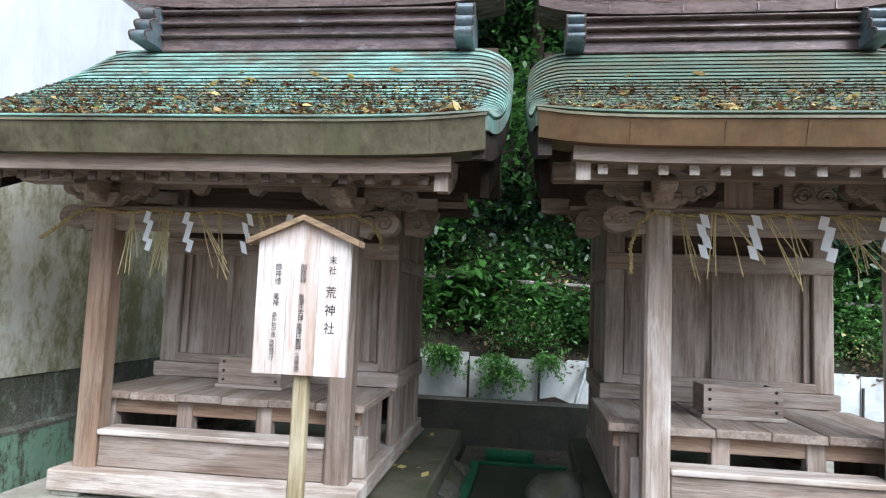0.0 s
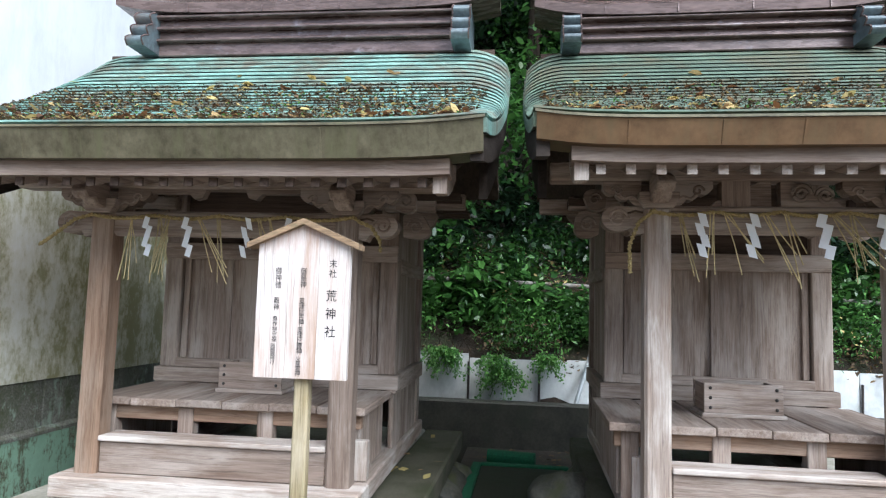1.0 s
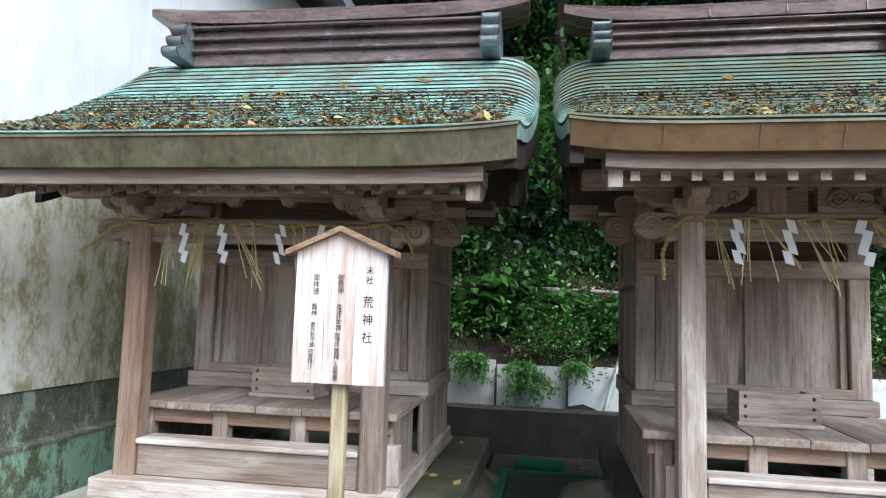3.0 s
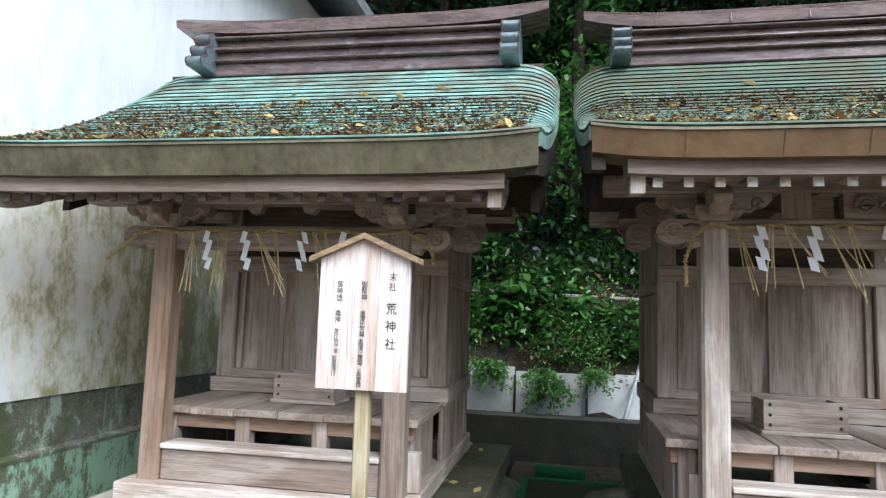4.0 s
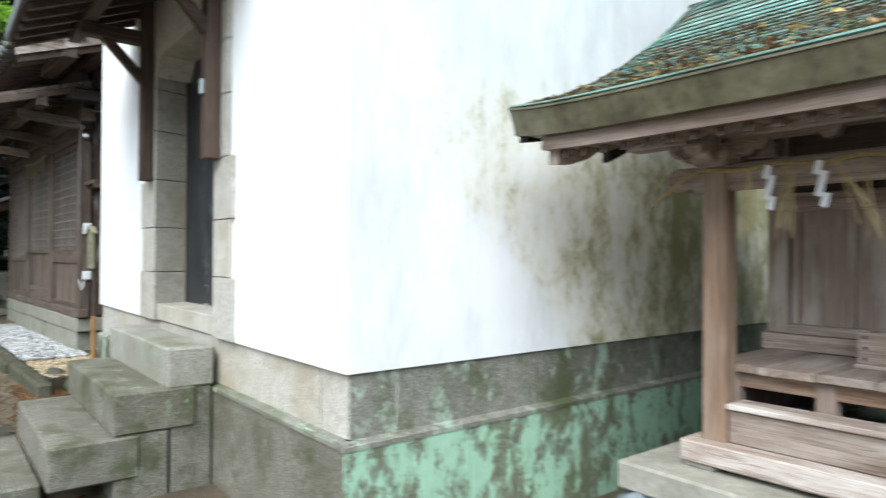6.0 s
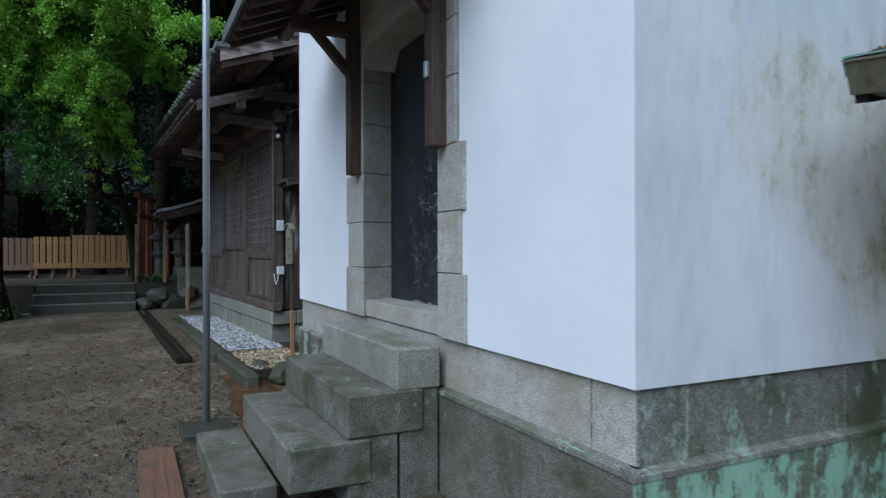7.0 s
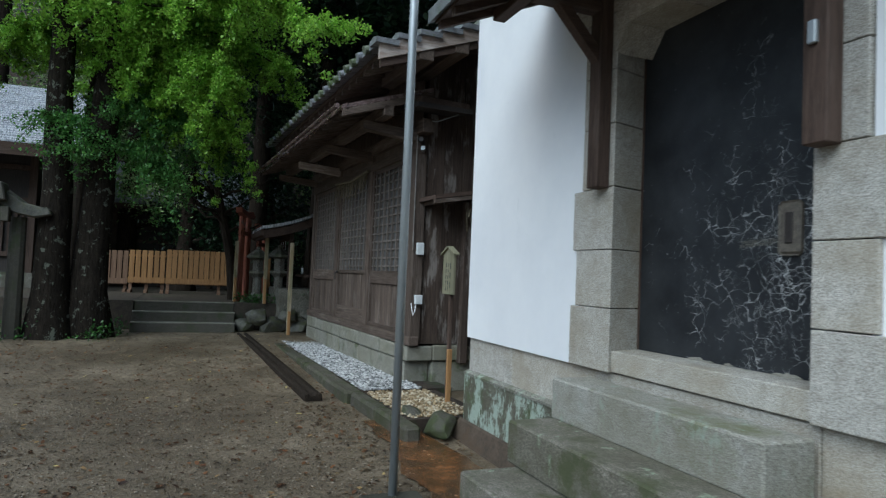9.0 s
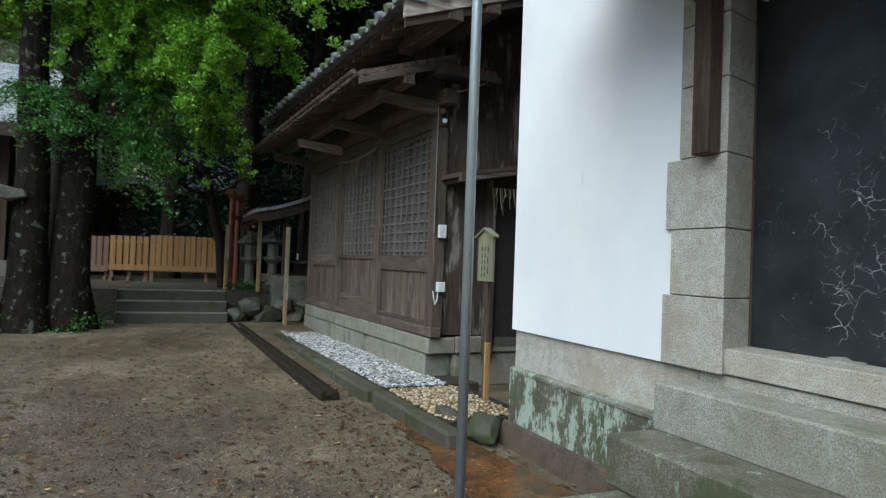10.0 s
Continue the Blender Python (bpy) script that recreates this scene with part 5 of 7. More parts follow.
    nbd = 4
    inner = wb - 0.135
    for i in range(nbd):
        a = -inner + i * 2 * inner / nbd
        part("front_plank", box(a + 0.001, a + 2 * inner / nbd - 0.001, yb + 0.055 + 0.004 * (i % 2), yb + 0.08, zt + 0.14, 1.86), wood["z"], s)
    part("door_stile", box(-0.025, 0.025, yb + 0.035, yb + 0.056, zt + 0.14, 1.86, 0.004), wood["z"], s)
    for sg in (-1, 1):
        part("inner_stile", box(sg * (inner - 0.02) - 0.02, sg * (inner - 0.02) + 0.02, yb + 0.04, yb + 0.056, zt + 0.14, 1.86, 0.004), wood["z"], s)
    part("head_rail", box(-wb + 0.02, wb - 0.02, yb + 0.005, yb + 0.08, 1.80, 1.90, 0.006), wood["x"], s)
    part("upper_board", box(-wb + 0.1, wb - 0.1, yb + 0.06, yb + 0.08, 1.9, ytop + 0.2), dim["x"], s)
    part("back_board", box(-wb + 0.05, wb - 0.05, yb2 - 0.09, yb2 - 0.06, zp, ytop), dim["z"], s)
    # gable beams seen below the roof's ends
    for sg in (-1, 1):
        part("gable_beam", box(sg * (wb + 0.12) - 0.25, sg * (wb + 0.12) + 0.25, yb + 0.02, yb + 0.1, 2.13, 2.22, 0.005), wood["x"], s)
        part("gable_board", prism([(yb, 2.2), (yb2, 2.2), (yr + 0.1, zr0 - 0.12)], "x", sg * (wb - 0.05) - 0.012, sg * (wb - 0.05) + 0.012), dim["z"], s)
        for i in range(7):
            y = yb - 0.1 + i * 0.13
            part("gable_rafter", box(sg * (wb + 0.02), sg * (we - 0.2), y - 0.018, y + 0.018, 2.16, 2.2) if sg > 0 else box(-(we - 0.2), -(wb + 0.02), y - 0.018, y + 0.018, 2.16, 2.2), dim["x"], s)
    # ridge: stacked copper-clad courses and rolled end caps
    xl, xr = -ridge_l, ridge_r
    ridge = part("ridge", box(xl + 0.1, xr - 0.1, yr - 0.085, yr + 0.085, zr0 - 0.02, zr0 + 0.07 * rs, 0.006), copper_brown, s, "brown copper-clad ridge")
    for z0, z1, w_ in ((0.07, 0.092, 0.125), (0.092, 0.155, 0.082), (0.155, 0.178, 0.13), (0.178, 0.238, 0.088), (0.238, 0.258, 0.14)):
        part("ridge_course", box(xl + 0.08, xr - 0.08, yr - w_, yr + w_, zr0 + z0 * rs, zr0 + z1 * rs, 0.005), copper_brown, ridge)
    cap = bmesh.new()
    rows = []
    mid_x, hw_ = (xl + xr) / 2, (xr - xl) / 2 + 0.17
    for i in range(29):
        u = -1 + 2 * i / 28
        x = mid_x + u * hw_
        z = zr0 + 0.262 * rs + 0.07 * abs(u) ** 5
        flat = 1 - 0.25 * abs(u) ** 8
        rows.append([cap.verts.new((x, yr + d, z + e * flat)) for d, e in ((-0.15, 0.0), (-0.158, 0.06), (-0.07, 0.125), (0.07, 0.125), (0.158, 0.06), (0.15, 0.0))])
    for a, b_ in zip(rows, rows[1:]):
        for k in range(6):
            cap.faces.new((a[k], a[(k + 1) % 6], b_[(k + 1) % 6], b_[k]))
    cap.faces.new(rows[0])
    cap.faces.new(rows[-1])
    part("ridge_cap", cap, copper_brown, ridge)
    for k in range(4):
        x = mid_x + (-0.6 + 0.4 * k) * hw_
        part("cap_seam", box(x - 0.004, x + 0.004, yr - 0.1605, yr - 0.12, zr0 + 0.262 * rs + 0.004, zr0 + 0.262 * rs + 0.058), copper_brown, ridge)
    for x0, x1 in ((xl, xl + 0.11), (xr - 0.11, xr)):
        prof = []
        for i in range(34):
            t = i / 33
            z = zr0 + 0.27 * rs - (0.27 * rs + 0.015) * t
            lobe = abs(math.sin(math.pi * (t * 3.0 if t < 0.667 else (2 + (t - 0.667) * 3.0))))
            prof.append((yr - (0.15 + 0.11 * t ** 1.5 + 0.05 * lobe), z))
        prof += [(yr + 0.2, zr0 - 0.015), (yr + 0.13, zr0 + 0.27 * rs)]
        roll = part("ridge_end_roll", prism(prof, "x", x0, x1), copper_roll, ridge, "blue-grey copper scroll end")
        for xe in (x0 + 0.002, x1 - 0.002):
            part("roll_rim", tube([(xe, q, v) for q, v in prof[:34]], 0.006, 5), copper_brown, roll)
    return s, surface


def roof_body(surface, us, n):
    b = bmesh.new()
    top = [[b.verts.new(surface(u, i / n)) for u in us] for i in range(n + 1)]
    bot = [[b.verts.new(surface(u, i / n) + Vector((0, 0.02, -0.05))) for u in us] for i in range(n + 1)]
    k = len(us)
    for g, flip in ((top, False), (bot, True)):
        for i in range(n):
            for j in range(k - 1):
                b.faces.new((g[i][j], g[i][j + 1], g[i + 1][j + 1], g[i + 1][j]))
    for i in range(n):
        b.faces.new((top[i][0], top[i + 1][0], bot[i + 1][0], bot[i][0]))
        b.faces.new((top[i][-1], top[i + 1][-1], bot[i + 1][-1], bot[i][-1]))
    for j in range(k - 1):
        b.faces.new((top[0][j], top[0][j + 1], bot[0][j + 1], bot[0][j]))
    return b


S1 = dict(at=(-1.161, 3.5, 0), rz=1.1, we=1.307, ye=-0.635, ze=2.229, wr=1.135, yr=0.938, zr=3.133, wp=0.686, yp=0.015, zp=0.698, wb=0.754, yb=0.805, zb=1.096, wsh=0.725, ridge_l=1.005, ridge_r=1.135, fz=-0.125, eb=-0.186, dz=0.06, rs=0.9)
S2 = dict(at=(1.41, 3.5, 0), rz=0.0, we=1.056, ye=-0.635, ze=2.24, wr=0.885, yr=1.08, zr=3.145, wp=0.567, yp=0.015, zp=0.70, wb=0.652, yb=0.98, zb=1.09, wsh=0.705, ridge_l=0.90, ridge_r=0.89, fz=-0.095, eb=-0.148, dz=0.105, rs=0.74)
shrine_a, roof_a = build_shrine(**S1, edge=copper_edge, label="weathered wooden shrine with a green copper roof covered in leaves", seed=1)
shrine_b, roof_b = build_shrine(**S2, edge=copper_tan, label="smaller weathered wooden shrine with a tan copper eave", seed=2)


# ---- what stands about the shrines ----
def build_platform():
    p = thing("platform", (0, 0, 0), 0, "pale concrete platform under the shrines edged with stones", "platform", kind="structure")
    part("slab", box(-2.14, -0.47, 3.25, 5.75, 0.44, 0.573, 0.012), concrete, p)
    part("slab", box(-0.466, -0.17, 3.25, 5.75, 0.43, 0.570, 0.012), damp_slab, p, "dark mossy damp kerb slab")
    part("slab", box(0.95, 3.4, 3.3, 5.75, 0.44, 0.573, 0.012), concrete, p)
    part("slab", box(0.66, 0.946, 3.3, 5.75, 0.43, 0.570, 0.012), damp_slab, p, "dark mossy damp kerb slab")
    part("fill", box(-2.1, -0.22, 3.3, 5.7, -0.2, 0.44), soil, p)
    part("fill", box(0.72, 3.3, 3.36, 5.7, -0.2, 0.44), soil, p)
    k = 0
    spots = [(-2.02 + 0.24 * i, 3.27) for i in range(9)] + [(-0.22, 3.3 + 0.3 * i) for i in range(8)] + [(-2.1, 3.5 + 0.3 * i) for i in range(8)] + [(0.74, 3.45 + 0.3 * i) for i in range(8)]
    for x, y in spots:
        k += 1
        r = part("edge_stone", rock(0.15, k * 3.3, (1.0, 1.0, 0.85), 2), blue_rock if k < 10 and k % 3 else rock_mat, p, smooth=True)
        r.location = (x, y, 0.31)
        r.rotation_euler = (0, 0, k)
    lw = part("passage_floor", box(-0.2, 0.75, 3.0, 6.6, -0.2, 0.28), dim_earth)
    tagged(lw, "dark earth floor of the gap between the shrines", "ground", kind="structure")


build_platform()


def build_sign(at, w, h0, h1, label, board_mat, post_mat, text=True):
    s = thing("signboard", at, 0, label, "signboard", "wooden notice boards")
    pk = h1 + 0.0
    sh = h1 - w * 0.22
    third = w / 3
    for i in range(3):
        a, b_ = -w / 2 + i * third, -w / 2 + (i + 1) * third
        top = lambda x: sh + (pk - sh) * (1 - abs(x) / (w / 2))
        pr = [(a + 0.0006, h0), (b_ - 0.0006, h0), (b_ - 0.0006, top(b_))] + ([(0.0, pk)] if i == 1 else []) + [(a + 0.0006, top(a))]
        part("board", prism(pr, "y", -0.011, 0.011), board_mat, s)
    for sg in (-1, 1):
        ln = w * 0.66
        dx, dz = math.cos(math.radians(23.5)), -math.sin(math.radians(23.5))
        c = prism([(0, pk - 0.004), (sg * ln * dx, pk + ln * dz - 0.004), (sg * ln * dx, pk + ln * dz + 0.014), (0, pk + 0.014)], "y", -0.035, 0.035)
        part("roof_board", c, board_mat if not text else rain_wood, s)
    part("post", prism([(-0.024, 0.012), (0.024, 0.012), (0.024, 0.055), (-0.024, 0.055)], "z", 0.0 if text else -0.3, h1 - 0.1, 0.006), post_mat, s)
    return s


rain_wood = surf("rain_dark_wood", (0.11, 0.07, 0.04), (0.32, 0.22, 0.13), 6, (1, 9, 9), 0.85, 0.3, (0.12, 0.12, 0.06), 8, bump_size=0.003)
def sign_mat():
    """Bleached pale boards with brown runs, still red-brown under the little roof where no rain comes."""
    m = timber("sign_wood", "z", (0.42, 0.335, 0.29), (0.56, 0.485, 0.445), (0.68, 0.64, 0.63), (0.32, 0.18, 0.10), 0.25, 0.05)
    n, l = m.node_tree.nodes, m.node_tree.links
    tc = n.new("ShaderNodeTexCoord").outputs["Object"]
    sp = n.new("ShaderNodeSeparateXYZ")
    l.new(tc, sp.inputs[0])
    ragged = noise_tex(n, l, tc, 5, 6, 0.7, (5, 1, 0.6), 2.0)
    amt = calc(n, l, "ADD", calc(n, l, "MULTIPLY", calc(n, l, "SUBTRACT", sp.outputs[2], 1.705), 9.0), calc(n, l, "MULTIPLY", calc(n, l, "SUBTRACT", ragged, 0.5), 3.0), True)
    p = n["Principled BSDF"]
    old = p.inputs["Base Color"].links[0].from_socket
    l.new(mix(n, l, calc(n, l, "MULTIPLY", amt, 0.8), old, (0.36, 0.185, 0.115)), p.inputs["Base Color"])
    return m


sign_wood = sign_mat()
sign_post = timber("mossy_post_wood", "z", (0.12, 0.095, 0.05), (0.27, 0.215, 0.12), (0.40, 0.345, 0.25), (0.085, 0.095, 0.035), 0.6)
sign_a = build_sign((-0.365, 2.51, 0), 0.30, 1.316, 1.80, "wooden signboard with a small roof and brushed black writing", sign_wood, sign_post)
sign_b = build_sign((-9.02, 2.2, 0.55), 0.31, 0.83, 1.33, "greenish wooden notice board on a post with plain bars of writing", green_board, dim["z"], False)
# writing on the signboard, one column to a text
def column(text, x, z, size, parent, gap=1.0, y=-0.0125):
    for k, ch in enumerate(text):
        c = bpy.data.curves.new("writing", "FONT")
        c.body, c.size, c.align_x = ch, size, "CENTER"
        tmp = bpy.data.objects.new("writing", c)
        me = bpy.data.meshes.new_from_object(tmp)
        bpy.data.objects.remove(tmp)
        me.materials.clear()
        me.materials.append(ink)
        ob = new("writing", me)
        ob.parent = parent
        ob.matrix_basis = pose(x, y - 0.0002 * (k % 2), z - k * size * gap, 90, 0, 0) @ Matrix.Diagonal((0.92, 1.0, 1.0, 1))


column("末社", 0.096, 1.664, 0.028, sign_a, 1.12)
column("荒神社", 0.094, 1.560, 0.039, sign_a, 1.42)
column("御祭神", 0.002, 1.640, 0.024, sign_a, 0.86)
column("奥津比古神", 0.0, 1.548, 0.022, sign_a, 0.76)
column("奥津比賣神", -0.002, 1.458, 0.022, sign_a, 0.76)
column("火産霊神", -0.004, 1.370, 0.020, sign_a, 0.76)
column("御神徳", -0.080, 1.640, 0.024, sign_a, 0.92)
column("竈神", -0.083, 1.548, 0.022, sign_a, 0.95)
column("農作物守護", -0.085, 1.492, 0.018, sign_a, 0.88)
column("邪霊除け", -0.088, 1.406, 0.019, sign_a, 0.85)
for i, x in enumerate((0.06, 0.0, -0.06)):
    for k in range(5 if i else 3):
        z0 = 1.16 - k * (0.062 if i else 0.1)
        part("writing_bar", box(x - 0.008, x + 0.008, -0.0135, -0.0115, z0 - (0.045 if i else 0.06), z0), ink, sign_b)


part("splint", box(0.026, 0.06, 0.0, 0.05, -0.3, 0.25, 0.004), cedar, sign_b, "fresh wooden splint")
# ---- offering boxes ----
def build_offering_box(at, label, w=0.36, d=0.22, h=0.165):
    o = thing("offering_box", at, 0, label, "offering box", "offering boxes on the shrines")
    part("base_tray", box(-w / 2 - 0.012, w / 2 + 0.012, -d / 2 - 0.012, d / 2 + 0.012, 0, 0.02, 0.003), pale["x"], o)
    part("front_board", box(-w / 2, w / 2, -d / 2, -d / 2 + 0.016, 0.021, h, 0.002), wood["x"], o)
    part("back_board", box(-w / 2, w / 2, d / 2 - 0.016, d / 2, 0.021, h, 0.002), wood["x"], o)
    for sg in (-1, 1):
        part("side_board", box(sg * (w / 2 - 0.014) - 0.008, sg * (w / 2 - 0.014) + 0.008, -d / 2 + 0.017, d / 2 - 0.017, 0.021, h - 0.008, 0.002), wood["y"], o)
    part("inner_floor", box(-w / 2 + 0.025, w / 2 - 0.025, -d / 2 + 0.018, d / 2 - 0.018, 0.03, 0.04), dim["x"], o)
    for sg in (-1, 1):
        for k in range(3):
            z = 0.045 + k * 0.048
            b = bmesh.new()
            bmesh.ops.create_uvsphere(b, u_segments=8, v_segments=5, radius=0.0085, matrix=Matrix.Translation((sg * (w / 2 - 0.03), -d / 2, z)))
            part("nail_head", b, iron, o, smooth=True)
    return o


build_offering_box((-1.165, 4.06, 1.051), "small weathered wooden offering box with iron nails")
build_offering_box((1.385, 4.05, 1.045), "wider weathered wooden offering box with iron nails", 0.37)


# ---- straw ropes with paper streamers ----
def build_rope(S, xs, left, right, label, seed):
    rng = random.Random(seed)
    zr_ = 1.958 if seed == 3 else 1.998
    o = thing("straw_rope", S["at"], S["rz"], label, "sacred rope", "straw ropes on the shrines")
    wp, y = S["wp"], S["yp"] - 0.024
    pts = list(left)
    n = 26
    for i in range(n + 1):
        x = -wp + 0.02 + i * (2 * wp - 0.04) / n
        u = (i / n * 4) % 1
        pts.append((x, y, zr_ - 0.018 * math.sin(math.pi * u)))
    pts += list(right)
    # two strands twisted together
    for ph in (0, math.pi):
        tw = []
        for a, b_ in zip(pts, pts[1:]):
            a, b_ = Vector(a), Vector(b_)
            m = max(2, int((b_ - a).length / 0.012))
            for k in range(m):
                tw.append(a.lerp(b_, k / m))
        run, out = 0.0, []
        for k, p in enumerate(tw):
            d = (tw[min(k + 1, len(tw) - 1)] - tw[max(k - 1, 0)])
            q = d.to_track_quat("Z", "Y")
            run += (tw[k] - tw[k - 1]).length if k else 0
            a = run * 150 + ph
            out.append(p + q @ Vector((0.0055 * math.cos(a), 0.0055 * math.sin(a), 0)))
        part("rope_strand", tube(out, 0.0062, 5), rope_straw, o)
    # straw tassels between the streamers
    spots = [xs[0] - 0.09] + [(a + b_) / 2 for a, b_ in zip(xs, xs[1:])] + [xs[-1] + 0.08] + [x + 0.05 for x in xs]
    for x in spots:
        if abs(x) > wp + 0.02:
            continue
        b = bmesh.new()
        lean = rng.uniform(-0.05, 0.15)
        for k in range(rng.randint(3, 5)):
            dx = lean + rng.uniform(-0.06, 0.06)
            ln = rng.uniform(0.17, 0.33)
            tube([(x + rng.uniform(-0.012, 0.012), y - 0.004, zr_ - 0.008), (x + dx * 0.5, y - 0.012, zr_ - 0.008 - ln * 0.5), (x + dx, y - 0.016 - 0.01 * rng.random(), zr_ - 0.008 - ln)], 0.0026, 4, b)
        part("straw_tassel", b, straw, o)
    for x in xs:
        # zigzag paper: folded squares one below the other, each a step to the side
        b = bmesh.new()
        z, w = zr_ - 0.008, 0.032
        flip = 1 if rng.random() < 0.5 else -1
        drift = rng.uniform(-0.004, 0.006)
        for k in range(4):
            h = 0.056
            cx = x + flip * (0.010 if k % 2 else -0.006) + drift * k
            yy = y - 0.02 - 0.004 * (k % 2)
            sk = 0.007 * flip
            vs = [b.verts.new(q) for q in ((cx - w / 2 + sk, yy, z), (cx + w / 2 + sk, yy - 0.010, z - 0.009), (cx + w / 2 - sk, yy - 0.010, z - h - 0.010), (cx - w / 2 - sk, yy, z - h))]
            f = b.faces.new(vs)
            e = bmesh.ops.extrude_face_region(b, geom=[f])
            bmesh.ops.translate(b, vec=(0, 0.0012, 0), verts=[v for v in e["geom"] if isinstance(v, bmesh.types.BMVert)])
            z -= h * 0.80
        part("paper_streamer", b, paper, o, "white folded paper streamer")


cx1, cx2 = S1["at"][0], S2["at"][0]
build_rope(S1, [-1.517 - cx1, -1.315 - cx1, -1.005 - cx1, -0.80 - cx1], [(-0.92, -0.03, 1.80), (-0.86, -0.03, 1.84), (-0.74, -0.03, 1.93)],
           [(0.70, -0.03, 1.935), (0.76, -0.03, 1.91), (0.80, -0.03, 1.85), (0.81, -0.04, 1.78)], "twisted straw rope with white paper streamers on the green-roofed shrine", 3)
build_rope(S2, [1.076 - cx2, 1.29 - cx2, 1.57 - cx2, 1.81 - cx2], [(-0.635, -0.02, 1.72), (-0.64, -0.03, 1.84), (-0.60, -0.03, 1.945), (-0.53, -0.03, 1.998)],
           [(0.55, -0.03, 1.93)], "twisted straw rope with white paper streamers on the smaller shrine", 5)


# ---- gap between the shrines ----
def build_gap():
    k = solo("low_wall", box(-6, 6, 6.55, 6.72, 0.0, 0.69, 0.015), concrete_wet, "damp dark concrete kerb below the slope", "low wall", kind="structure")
    w = thing("retaining_wall", (0, 0, 0), 0, "white sheet panels held by thin dark stakes below the slope", "retaining wall", kind="structure")
    rng = random.Random(2)
    x = -5.0
    while x < 6.5:
        wd = rng.choice((0.62, 0.7, 0.78))
        part("panel", box(x + 0.006, x + wd - 0.006, 7.12 + rng.uniform(0, 0.02), 7.145 + rng.uniform(0, 0.015), 0.3, 1.05 + rng.uniform(-0.03, 0.03)), white_panel, w)
        part("stake", rod((x, 7.11, 0.3), (x + rng.uniform(-0.03, 0.03), 7.11, 1.02 + rng.uniform(-0.1, 0.06)), 0.013, None, 6), iron, w)
        if rng.random() < 0.5:
            part("stake", rod((x + wd * 0.55, 7.10, 0.3), (x + wd * 0.55 + 0.02, 7.10, 0.9), 0.014, None, 6), iron, w)
        x += wd
    solo("leaning_pipe", rod((0.78, 7.0, 0.60), (1.02, 7.25, 1.35), 0.022, None, 10), steel, "grey pipe leaning against the white panels", "pipe")
    rail = thing("guard_rail", (0, 0, 0), 0, "rusty grey pipe rail along the slope", "rail")
    part("pipe", rod((-5, 7.72, 2.0), (6, 7.72, 1.63), 0.025, None, 10), rusty_pipe, rail)
    for x in (-2.6, 2.4):
        part("stand", rod((x, 7.92, 1.5), (x, 7.9, 1.93 - 0.03 * x), 0.02, None, 8), rusty_pipe, rail)
    vine = bmesh.new()
    for i in range(5):
        pts = [(-1.4 + j * 0.4, 7.86, 1.88 - 0.02 * j - 0.05 * math.sin(j * 1.3 + i) - 0.03 * i) for j in range(8)]
        tube(pts, 0.006, 4, vine)
    solo("vine", vine, bark_dark, "dry thin vines along the pipe rail", "vine")
    mat = thing("drain_cover", (0, 0, 0), 0, "dark drain slab edged with green matting", "drain cover")
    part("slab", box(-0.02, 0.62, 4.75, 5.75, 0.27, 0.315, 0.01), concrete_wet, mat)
    part("edging", box(-0.09, -0.025, 4.7, 5.8, 0.27, 0.33, 0.008), green_felt, mat)
    part("edging", box(-0.025, 0.66, 5.755, 5.82, 0.27, 0.33, 0.008), green_felt, mat)
    solo("matting_roll", rod((0.02, 5.95, 0.345), (0.40, 5.9, 0.345), 0.055, None, 16), green_felt, "rolled piece of green matting behind the drain cover", "matting")
    b = rock(0.26, 7.7, (1, 1.1, 0.85), 3, 0.4)
    r = solo("boulder", b, rock_mat, "dark wet boulder between the shrines", "boulder", smooth=True)
    r.location = (0.60, 4.5, 0.38)


build_gap()

def cut_rock(r, seed, squash):
    """An angular field stone: a hull round scattered points, its edges worn."""
    rng = random.Random(seed)
    b = bmesh.new()
    for _ in range(22):
        p = Vector((rng.gauss(0, 1), rng.gauss(0, 1), rng.gauss(0, 1))).normalized() * rng.uniform(0.88, 1.1)
        b.verts.new((p.x * squash[0] * r, p.y * squash[1] * r, p.z * squash[2] * r))
    h = bmesh.ops.convex_hull(b, input=b.verts)
    bmesh.ops.delete(b, geom=[v for v in h["geom_interior"] if isinstance(v, bmesh.types.BMVert)], context="VERTS")
    bmesh.ops.bevel(b, geom=b.edges[:], offset=r * 0.035, segments=1, affect="EDGES", profile=0.5)
    bmesh.ops.triangulate(b, faces=b.faces)
    bmesh.ops.subdivide_edges(b, edges=b.edges[:], cuts=1)
    for v in b.verts:
        v.co *= 1 + 0.06 * noise.noise(v.co * (2.2 / r) + Vector((seed, 0, 0)))
    return b


